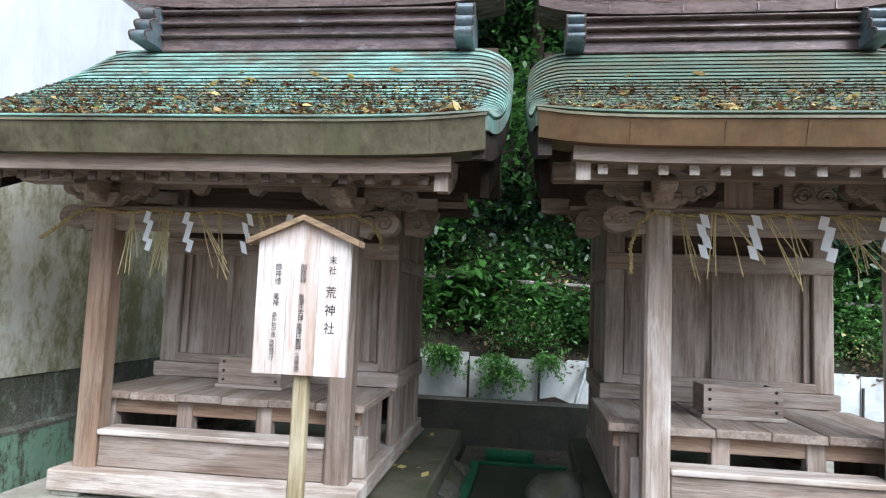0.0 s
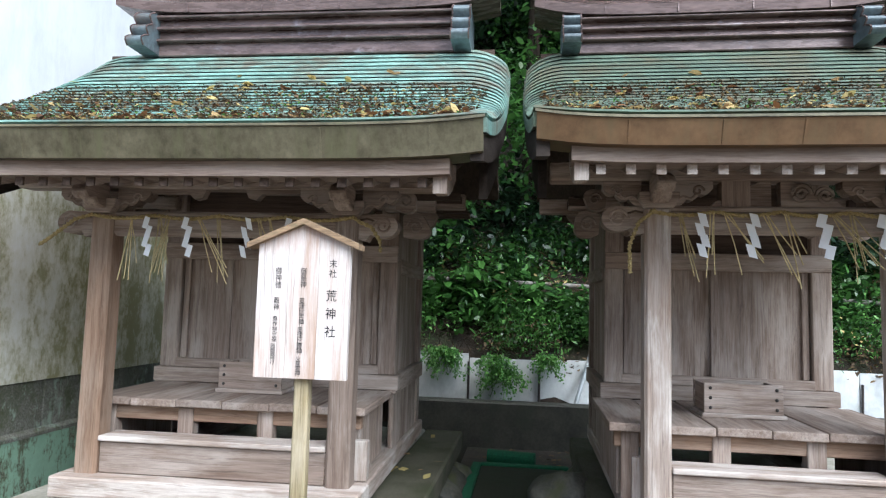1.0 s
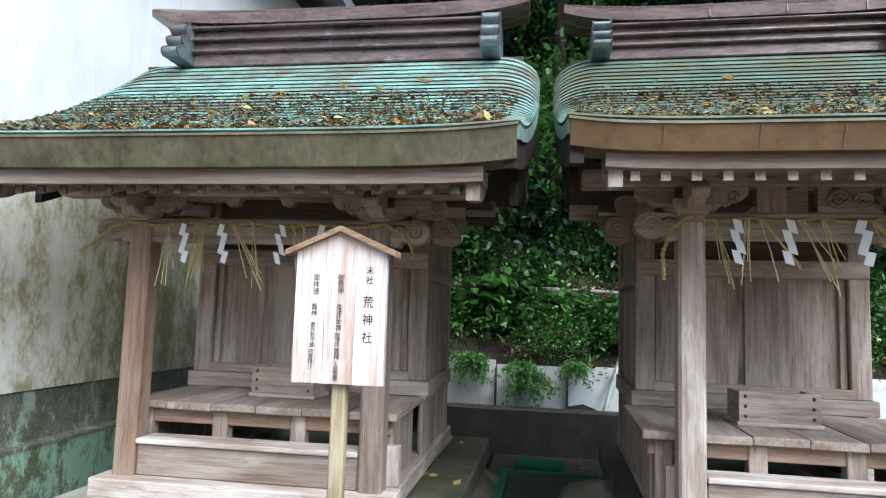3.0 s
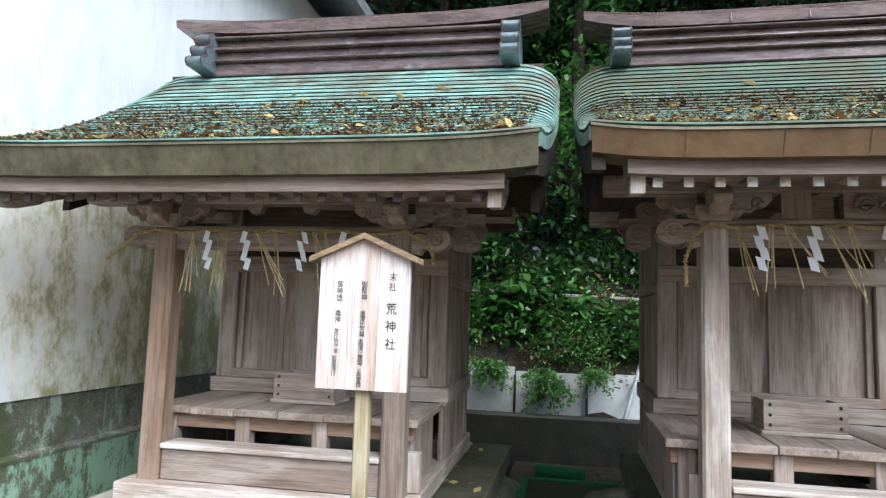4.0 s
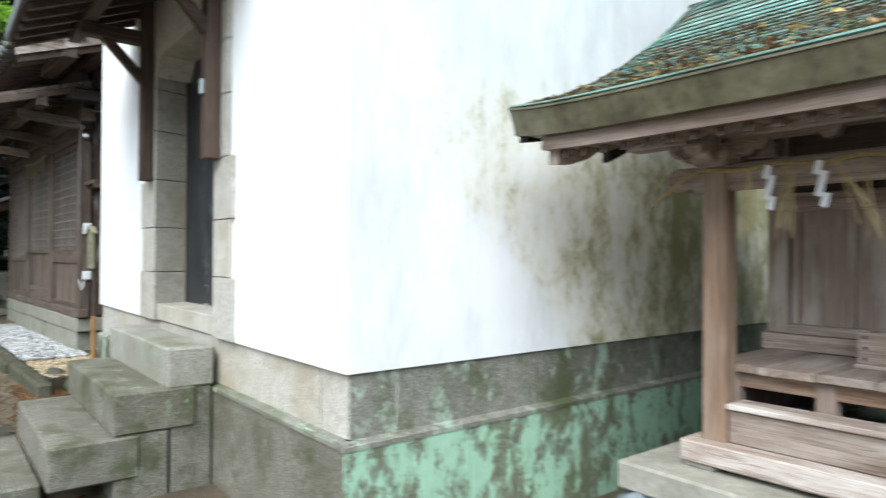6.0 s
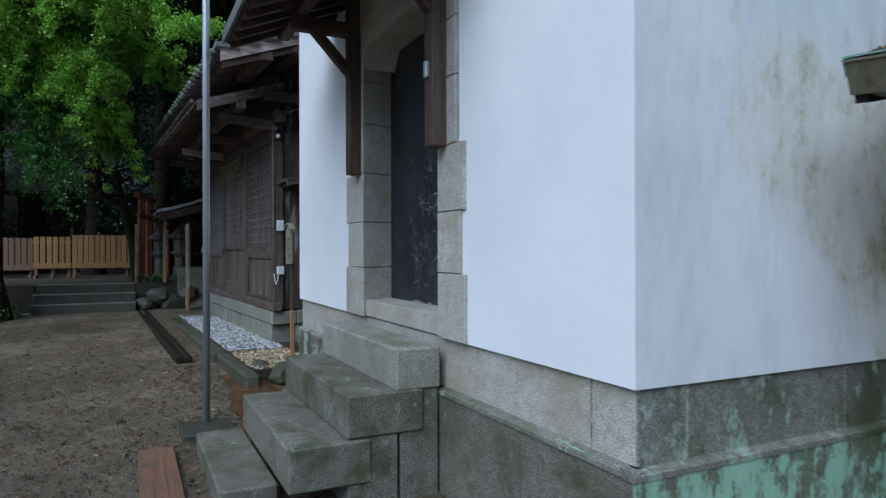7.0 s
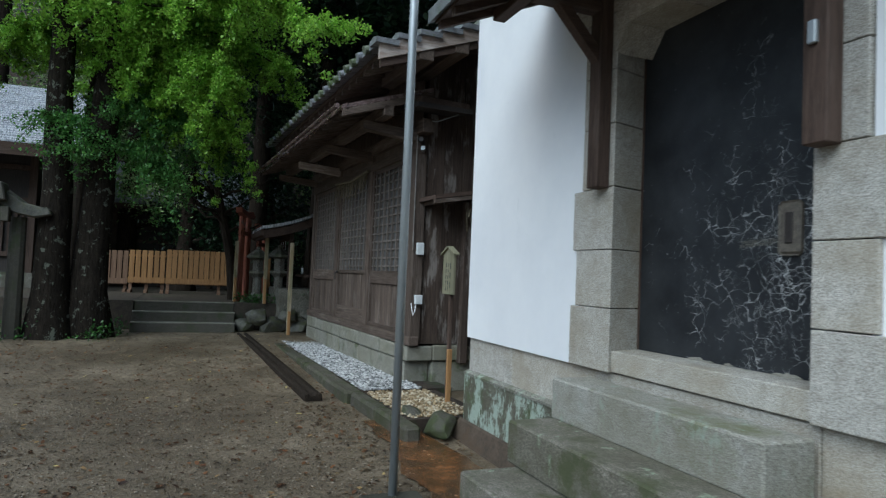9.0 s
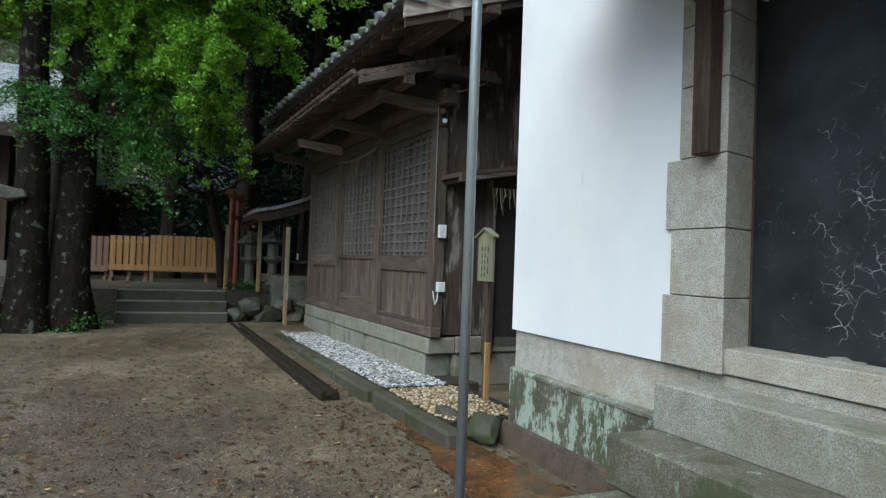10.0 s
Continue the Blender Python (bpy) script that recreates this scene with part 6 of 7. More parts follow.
# ---- lane: pole, boards, kerbs, pebbles, log ----
def build_lane():
    p = thing("steel_pole", (-6.88, 1.0, 0), 0, "tall plain galvanised steel pole in a concrete foot", "pole")
    part("tube", rod((0, 0, 0.05), (0, 0, 6.5), 0.030, None, 16), steel, p, smooth=True)
    part("foot", box(-0.06, 0.40, -0.22, 0.2, -0.05, 0.06, 0.01), concrete_wet, p)
    solo("brown_board", box(-6.3, -5.1, 0.45, 0.70, 0.0, 0.045, 0.006), surf("brown_painted_wood", (0.10, 0.052, 0.03), (0.24, 0.13, 0.075), 6, (0.4, 8, 8), 0.6, 0.3, (0.09, 0.075, 0.05), 5), "brown wooden board lying on the ground", "board")
    d = Vector((-8.25, -0.42, 0)).normalized()
    nrm = Vector((-d.y, d.x, 0)) * -1
    o = Vector((-10.25, 1.42, 0))
    ang = math.degrees(math.atan2(-d.y, -d.x))
    kerb = thing("kerb", tuple(o), ang, "mossy stone kerb along the pebble bed", "kerb", kind="structure")
    for i in range(7):
        part("kerb_stone", box(-1.18 * (i + 1) + 0.01, -1.18 * i, -0.0, 0.22, -0.1, 0.15 + 0.012 * (i % 3), 0.03), kerb_moss, kerb)
    part("bed", box(-8.0, 0.0, 0.22, 1.4, -0.1, 0.15), soil, kerb)
    k2 = thing("kerb", (-10.2, 1.47, 0), 3.0, "worn stone kerb at the yellow pebbles", "kerb", kind="structure")
    for i in range(2):
        part("kerb_stone", box(0.92 * i, 0.92 * (i + 1) - 0.01, 0, 0.17, -0.1, 0.15, 0.03), kerb_moss, k2)
    part("bed", box(0.0, 1.5, 0.17, 1.1, -0.1, 0.14), soil, k2)
    # pebbles, joined: too many to count
    rng = np.random.default_rng(5)
    def pebbles(n, mtx, x0, x1, y0, y1, z, size, material, label):
        base = bmesh.new()
        bmesh.ops.create_icosphere(base, subdivisions=1, radius=1)
        bv = np.array([v.co for v in base.verts])
        bf = np.array([[v.index for v in f.verts] for f in base.faces])
        base.free()
        pos = np.stack([rng.uniform(x0, x1, n), rng.uniform(y0, y1, n), z + rng.uniform(-0.006, 0.012, n)], 1)
        sc = size * rng.uniform(0.6, 1.3, (n, 1, 1)) * np.array([1, 1, 0.6]) * rng.uniform(0.7, 1.3, (n, 1, 3))
        v = (bv[None] * sc + pos[:, None]).reshape(-1, 3)
        f = (bf[None] + np.arange(n)[:, None, None] * len(bv)).reshape(-1, 3)
        ob = leaf_mesh("pebbles", v, f, material)
        ob.matrix_world = mtx
        tagged(ob, label, "pebbles", kind="stuff")
    m, n, l = nodes_of("white_grey_pebbles")
    g = n.new("ShaderNodeNewGeometry")
    r = ramp(n, [(0.0, (0.05, 0.05, 0.05)), (0.35, (0.28, 0.28, 0.275)), (1.0, (0.64, 0.64, 0.63))])
    l.new(g.outputs["Random Per Island"], r.inputs[0])
    l.new(r.outputs[0], n["Principled BSDF"].inputs["Base Color"])
    n["Principled BSDF"].inputs["Roughness"].default_value = 0.5
    m2, n, l = nodes_of("yellow_pebbles")
    g = n.new("ShaderNodeNewGeometry")
    r = ramp(n, [(0.0, (0.12, 0.075, 0.03)), (0.5, (0.30, 0.225, 0.12)), (1.0, (0.55, 0.49, 0.37))])
    l.new(g.outputs["Random Per Island"], r.inputs[0])
    l.new(r.outputs[0], n["Principled BSDF"].inputs["Base Color"])
    n["Principled BSDF"].inputs["Roughness"].default_value = 0.5
    pebbles(8500, kerb.matrix_world.copy(), -5.6, -0.02, 0.23, 1.0, 0.155, 0.019, m, "white and grey pebbles in the bed before the hut")
    pebbles(1900, k2.matrix_world.copy(), 0.02, 1.42, 0.18, 0.95, 0.145, 0.019, m2, "pale yellow pebbles beside the hut's corner")
    n3 = 26000
    m3, n, l = nodes_of("lane_gravel")
    g = n.new("ShaderNodeNewGeometry")
    r = ramp(n, [(0.0, (0.03, 0.022, 0.013)), (0.7, (0.14, 0.11, 0.072)), (1.0, (0.34, 0.30, 0.235))])
    l.new(g.outputs["Random Per Island"], r.inputs[0])
    l.new(r.outputs[0], n["Principled BSDF"].inputs["Base Color"])
    n["Principled BSDF"].inputs["Roughness"].default_value = 0.45
    pebbles(n3, Matrix.Identity(4), -14.5, -4.0, -4.2, 1.35, 0.003, 0.0075, m3, "small stones in the wet earth of the lane")
    solo("drain_beam", prism([(-0.11, 0.0), (0.11, 0.0), (0.10, 0.085), (0.03, 0.095), (0.02, 0.06), (-0.05, 0.06), (-0.06, 0.095), (-0.11, 0.08)], "y", 0, 6.3, 0.006), bark_dark, "dark rotten timber lying along the kerb", "timber").matrix_world = pose(-10.42, 1.08, 0.01, 1.2, 0, 90 + 3.6)
    for i, (x, y, z, r) in enumerate(((-9.0, 1.80, 0.11, 0.15), (-8.62, 2.02, 0.09, 0.20), (-9.1, 1.66, 0.02, 0.11), (-9.35, 1.72, 0.06, 0.12))):
        rk = solo("rock", cut_rock(r, i + 21, (1.75, 0.95, 0.72)), moss_rock, "angular mossy garden rock at the pebble bed", "rock", "rocks by the pebbles")
        rk.location = (x, y, z)
    s = bmesh.new()
    lo, hi, m_ = [], [], 60
    for i in range(m_ + 1):
        x = -9.3 + 4.2 * i / m_
        lo.append(s.verts.new((x, 1.44 - 0.30 * i / m_ + 0.10 * noise.noise(Vector((x * 2.2, 0, 0))) + 0.05 * noise.noise(Vector((x * 9, 0, 4))), 0.014)))
        hi.append(s.verts.new((x, 1.80 + 0.35 * i / m_ + 0.06 * noise.noise(Vector((x * 3, 7, 0))), 0.017)))
    for i in range(m_):
        s.faces.new((lo[i], lo[i + 1], hi[i + 1], hi[i]))
    solo("silt_strip", s, rust_bed, "rust-brown wet silt along the storehouse foot", "silt", kind="structure")
    # fallen leaves
    r2 = np.random.default_rng(11)
    def strew(n, x0, x1, y0, y1, size, material, label):
        c = np.stack([r2.uniform(x0, x1, n), r2.uniform(y0, y1, n), np.zeros(n)], 1)
        c[:, 2] = [rise(a, b_) + 0.010 for a, b_ in c[:, :2]]
        v, i = leaves(r2, c, (0.0, 0.0, 0.0), n, size * 1.15, 0.22, "oval")
        tagged(leaf_mesh("fallen_leaves", v, i, material), label, "leaves", kind="stuff")
    strew(7000, -12, -4.5, -3, 1.3, 0.019, leaf_litter, "small dark leaf crumbs on the wet lane")
    strew(6500, -17, -3, -5, 1.6, 0.036, leaf_litter, "brown fallen leaves scattered on the wet lane")
    strew(2600, -15, -3.5, -4.5, 1.5, 0.048, leaf_rust, "rust-brown curled leaves scattered on the lane")
    strew(260, -17, -3, -5, 1.9, 0.055, leaf_yellow, "yellow fallen leaves scattered on the lane")
    strew(700, -10.2, -5.6, 0.9, 2.1, 0.045, leaf_litter, "brown leaves gathered at the storehouse foot")
    c = np.stack([r2.uniform(-0.1, 0.7, 300), r2.uniform(3.2, 6.5, 300), np.full(300, 0.292)], 1)
    v, i = leaves(r2, c, (0, 0, 0), 300, 0.05, 0.2)
    tagged(leaf_mesh("fallen_leaves", v, i, leaf_litter), "brown leaves on the dark floor between the shrines", "leaves", kind="stuff")
    c = np.stack([r2.uniform(-0.5, -0.12, 14), r2.uniform(3.2, 5.5, 14), np.full(14, 0.58)], 1)
    v, i = leaves(r2, c, (0, 0, 0), 14, 0.055, 0.2)
    tagged(leaf_mesh("fallen_leaves", v, i, leaf_yellow), "few yellow leaves on the concrete slab", "leaves", kind="stuff")


build_lane()


def litter_on(S, surface, seed, dense):
    """Leaf crumbs and leaves lying on a copper roof, thickest near the eave."""
    rng = np.random.default_rng(seed)
    M = pose(*S["at"], 0, 0, S["rz"])
    def lay(n, size, lo, hi, material, label, up):
        c = []
        for _ in range(n):
            v = lo + (hi - lo) * rng.random() ** 1.4
            u = rng.uniform(-0.93, 0.93)
            if noise.noise(Vector((u * 6, v * 14, seed))) < rng.uniform(-0.75, 0.35) - 0.2:
                continue
            c.append(M @ surface(u, v, up))
        c = np.array(c)
        v, i = leaves(rng, c, (0.004, 0.004, 0.003), len(c), size, 0.4, "oval")
        tagged(leaf_mesh("roof_litter", v, i, material), label, "leaf litter", kind="stuff")
    lay(dense * 4, 0.013, 0.01, 0.66, leaf_crumb, "dark brown leaf crumbs on the copper roof", 0.02)
    lay(dense // 4, 0.026, 0.02, 0.58, leaf_litter, "curled brown leaves on the copper roof", 0.024)
    lay(dense // 40, 0.05, 0.03, 0.6, leaf_rust, "rust-brown leaves on the copper roof", 0.026)
    lay(dense // (110 if seed == 21 else 60), 0.062, 0.04, 0.75, leaf_yellow, "yellow leaves scattered on the copper roof", 0.028)
    lay(dense // 12, 0.024, 0.02, 0.6, leaf_yellow, "small tan leaf scraps on the copper roof", 0.026)
    lay(dense // 10, 0.016, 0.03, 0.6, leaf_fern, "green sprouts among the leaf litter", 0.024)


litter_on(S1, roof_a, 21, 9000)
litter_on(S2, roof_b, 22, 5200)


# ---- terrace: fence, red gates, lanterns, far shrine, hall ----
def build_fence(y0, y1, material, label, x, z0, z1):
    f = thing("wooden_fence", (x, 0, 0), 0, label, "fence", "plank fences on the terrace")
    n = int((y1 - y0) / 0.135)
    for i in range(n):
        y = y0 + (i + 0.5) * (y1 - y0) / n
        part("plank", box(-0.012 + 0.02 * (i % 2), 0.012 + 0.02 * (i % 2), y - 0.062, y + 0.062, z0, z1, 0.003), material, f)
    part("base_board", box(0.036, 0.055, y0, y1, z0 + 0.02, z0 + 0.16, 0.003), material, f)
    for z in (z0 + 0.14, z1 - 0.14):
        part("rail", box(-0.06, -0.014, y0, y1, z - 0.03, z + 0.03), material, f)
    for k in range(3):
        y = y0 + 0.06 + k * (y1 - y0 - 0.12) / 2
        part("foot", box(-0.25, 0.3, y - 0.04, y + 0.04, 0.8, 0.88), cedar_dark, f)
        part("stay", box(-0.1, -0.062, y - 0.04, y + 0.04, 0.8, z1 - 0.1), cedar_dark, f)


build_fence(-1.97, -1.05, cedar, "fresh pale cedar plank fence section", -22, 1.05, 1.95)
build_fence(-1.03, 1.75, cedar, "long fresh cedar plank fence section", -21.9, 1.05, 2.0)
build_fence(-3.6, -2.0, cedar_dark, "older brown plank fence section", -22.3, 1.0, 1.92)


def build_torii(at, w, h, label):
    t = thing("torii", at, 72, label, "torii gate", "red gates on the terrace")
    for sg in (-1, 1):
        part("pillar", rod((0, sg * w / 2, 0), (0, sg * w / 2 * 0.94, h), 0.06, 0.05, 10), vermilion, t)
    part("tie", box(-0.035, 0.035, -w / 2 - 0.12, w / 2 + 0.12, h * 0.78, h * 0.78 + 0.09, 0.005), vermilion, t)
    part("lintel", prism([(-w / 2 - 0.25, h + 0.06), (0, h), (w / 2 + 0.25, h + 0.06), (w / 2 + 0.28, h + 0.17), (0, h + 0.11), (-w / 2 - 0.28, h + 0.17)], "x", -0.07, 0.07), vermilion, t)


build_torii((-18.7, 0.75, 0.8), 0.62, 2.0, "faded vermilion wooden gate on the terrace")
build_torii((-19.5, 0.85, 0.8), 0.62, 2.0, "weathered vermilion gate behind another")
build_torii((-20.2, 1.3, 0.8), 0.62, 1.75, "small red gate deeper on the terrace")


def build_lantern(at, h, label):
    o = thing("stone_lantern", at, 0, label, "stone lantern", "stone lanterns")
    def turn(prof, n, name):
        b = bmesh.new()
        rings = [[b.verts.new((r * math.cos(2 * math.pi * k / n), r * math.sin(2 * math.pi * k / n), z * h)) for k in range(n)] for r, z in prof]
        for a, c in zip(rings, rings[1:]):
            for k in range(n):
                b.faces.new((a[k], a[(k + 1) % n], c[(k + 1) % n], c[k]))
        b.faces.new(rings[0])
        b.faces.new(rings[-1])
        part(name, b, granite_step, o)
    turn([(0.24, 0), (0.24, 0.06), (0.16, 0.12), (0.11, 0.16), (0.10, 0.42), (0.12, 0.45)], 10, "pillar")
    turn([(0.12, 0.45), (0.22, 0.51), (0.22, 0.55), (0.13, 0.56)], 6, "platform")
    turn([(0.13, 0.56), (0.13, 0.76)], 6, "fire_box")
    turn([(0.14, 0.76), (0.30, 0.79), (0.29, 0.83), (0.10, 0.93), (0.05, 0.95), (0.06, 0.98), (0.01, 1.0)], 6, "cap")
    # black plate in place of the shade inside the fire box opening
    part("window", box(0.115, 0.122, -0.03, 0.03, 0.63 * h, 0.70 * h), iron, o)


build_lantern((-18.4, 1.08, 0.8), 1.3, "weathered stone lantern on the terrace")
build_lantern((-18.0, 1.52, 0.8), 1.35, "mossy stone lantern near the far shrine")
for (x, y, h) in ((-18.3, 0.58, 2.2), (-17.6, 1.18, 2.3), (-16.6, 1.60, 2.0)):
    q = thing("notice_post", (x, y, 0.15 if x > -17 else 0.8), 0, "narrow upright wooden post with a fresh splint", "post", "wooden posts on the terrace")
    part("shaft", box(-0.035, 0.035, -0.04, 0.04, 0, h - (0.8 if x < -17 else 0.0), 0.006), sign_post, q)
    part("splint", box(0.036, 0.06, -0.03, 0.03, 0, 0.55, 0.004), cedar, q)
for i in range(9):
    rk = solo("rock", cut_rock(0.19 + 0.03 * (i % 3), i + 40, (1.0, 1.3, 0.95)), rock_mat, "dark mossy rock of the terrace edge", "rock", "rocks of the terrace edge")
    rk.location = (-17.35 + 0.07 * (i % 2), 0.75 + 0.30 * i, 0.32 + 0.22 * (i % 2))


def build_far_shrine():
    s = thing("shrine", (-18.3, 2.15, 0.8), 0, "small dark wooden shrine with a wet silvery swept roof", "shrine")
    part("base", box(-1.0, 1.0, -0.7, 1.5, -0.5, 0.35, 0.02), granite_step, s)
    part("body", box(-0.7, 0.7, 0.2, 1.4, 0.35, 2.0), dim["z"], s)
    for sx in (-1, 1):
        part("post", box(sx * 0.75 - 0.05, sx * 0.75 + 0.05, -0.5, -0.4, 0.35, 1.6), dim["z"], s)
    part("shelf", box(-0.7, 0.7, -0.1, 0.2, 0.62, 0.68), dim["x"], s)
    part("beam", box(-0.95, 0.95, -0.5, -0.42, 1.45, 1.58), dim["x"], s)
    n = 14
    for name, lo, hi, w, back, material in (("roof", 0.02, 0.09, 1.2, 0.0, slate), ("roof_underlayer", -0.17, 0.016, 1.14, 0.06, dim["x"])):
        rows = []
        b = bmesh.new()
        for i in range(n + 1):
            v = i / n
            y, z = -1.15 + back + 2.2 * v, 1.62 + 1.0 * (0.35 * v + 0.65 * v * v)
            rows.append([b.verts.new((x, y, z + e)) for x, e in ((-w, lo), (w, lo), (w, hi), (-w, hi))])
        for a, c in zip(rows, rows[1:]):
            for k in range(4):
                b.faces.new((a[k], a[(k + 1) % 4], c[(k + 1) % 4], c[k]))
        b.faces.new(rows[0])
        b.faces.new(rows[-1])
        part(name, b, material, s)
    part("eave_board", box(-1.17, 1.17, -1.17, -1.08, 1.50, 1.63, 0.006), dim["x"], s)
    part("back_roof", prism([(1.0, 2.6), (1.9, 1.9), (1.9, 1.98), (1.0, 2.7)], "x", -1.15, 1.15), slate, s)
    part("notice", box(0.3, 0.5, -0.12, -0.105, 0.7, 0.84), paper, s, "small white notice")
    for k in range(3):
        part("paper_streamer", box(-0.5 + 0.4 * k, -0.45 + 0.4 * k, -0.52, -0.515, 1.2, 1.44), paper, s)


build_far_shrine()


def build_hall():
    h = thing("hall", (-23.5, -4.6, 0.8), 0, "wooden hall with a wet silvery shingled roof", "hall")
    part("base", box(-6, 0.3, -9, 0.3, -0.6, 0.4), granite_step, h)
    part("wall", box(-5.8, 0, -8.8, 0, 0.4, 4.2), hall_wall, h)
    for k in range(6):
        y = -k * 1.5
        part("post", box(-0.03, 0.1, y - 0.1, y + 0.1, 0.4, 4.2, 0.008), dim["z"], h)
    for z in (0.9, 2.4, 3.3):
        part("rail", box(-0.02, 0.09, -8.8, 0, z - 0.07, z + 0.07, 0.006), dim["x"], h)
    for k in range(30):
        y = -0.2 - k * 0.16
        part("lattice_bar", box(0.02, 0.07, y - 0.03, y + 0.03, 0.97, 2.33), dim["z"], h)
    n = 26
    for i in range(n):
        a, b_ = i / n, (i + 1.2) / n
        x0, x1 = 1.5 - 4.5 * a, 1.5 - 4.5 * b_
        z0, z1 = 3.75 + 2.5 * a + 0.02, 3.75 + 2.5 * b_
        part("shingle_course", prism([(x0, z0), (x1, z1), (x1, z1 + 0.02), (x0, z0 + 0.035)], "y", -10, 1.4), slate, h)
    part("eave_board", prism([(1.45, 3.45), (1.5, 3.76), (-3.0, 6.2), (-3.0, 5.9)], "y", -10, 1.35), dim["y"], h)


build_hall()


def build_back_house():
    h = thing("back_house", (-27.2, -0.4, 0.8), 0, "dark boarded house with a dull grey roof behind the fence", "house")
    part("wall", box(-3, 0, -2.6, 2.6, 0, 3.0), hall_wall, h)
    for y in (-2.5, -1.0, 0.6, 2.2):
        part("post", box(-0.02, 0.08, y - 0.08, y + 0.08, 0, 3.0, 0.008), dim["z"], h)
    part("rail", box(-0.02, 0.07, -2.6, 2.6, 1.5, 1.62, 0.006), dim["x"], h)
    for i in range(14):
        a, b_ = i / 14, (i + 1.2) / 14
        part("roof_course", prism([(0.9 - 2.6 * a, 2.75 + 1.7 * a + 0.02), (0.9 - 2.6 * b_, 2.75 + 1.7 * b_), (0.9 - 2.6 * b_, 2.77 + 1.7 * b_), (0.9 - 2.6 * a, 2.79 + 1.7 * a)], "y", -3.2, 3.2), tile_grey, h)
    part("eave_board", prism([(0.85, 2.6), (0.9, 2.76), (-1.7, 4.4), (-1.7, 4.2)], "y", -3.15, 3.15), dim["y"], h)


build_back_house()


def build_stone_posts():
    g = thing("stone_gate_post", (-15.6, -3.62, 0), 0, "weathered grey square stone post with a cap", "stone post", "stone posts by the trees")
    part("shaft", prism([(-0.14, -0.14), (0.14, -0.14), (0.14, 0.14), (-0.14, 0.14)], "z", 0.0, 2.55, 0.03), stone_pale, g)
    part("cap", prism([(-0.26, 2.55), (0.26, 2.55), (0.2, 2.86), (-0.2, 2.86)], "x", -0.2, 0.2, 0.02), stone_pale, g)
    part("knob", box(-0.1, 0.1, 0.13, 0.3, 2.2, 2.45, 0.01), stone_pale, g)
    g2 = thing("stone_gate_post", (-15.9, -3.25, 0), 0, "slimmer weathered stone post with a dark curved cap", "stone post", "stone posts by the trees")
    part("shaft", rod((0, 0, 0), (0, 0, 2.3), 0.15, 0.13, 12), stone_pale, g2)
    part("cap", prism([(-0.5, 2.75), (-0.2, 2.45), (0.0, 2.35), (0.3, 2.3), (0.55, 2.36), (0.5, 2.46), (0.1, 2.55), (-0.3, 2.85)], "x", -0.3, 0.3, 0.02), rock_mat, g2)
    # cone far behind the fence
    c = thing("road_cone", (-30, -3.9, 0.9), 0, "orange road cone far behind the fence", "cone")
    part("cone", rod((0, 0, 0.03), (0, 0, 0.8), 0.2, 0.03, 14), surf("signal_orange", (0.6, 0.08, 0.02), (0.75, 0.14, 0.04), 6, (1, 1, 1), 0.5, 0.05), c)
    part("foot", box(-0.25, 0.25, -0.25, 0.25, 0, 0.04), iron, c)


build_stone_posts()


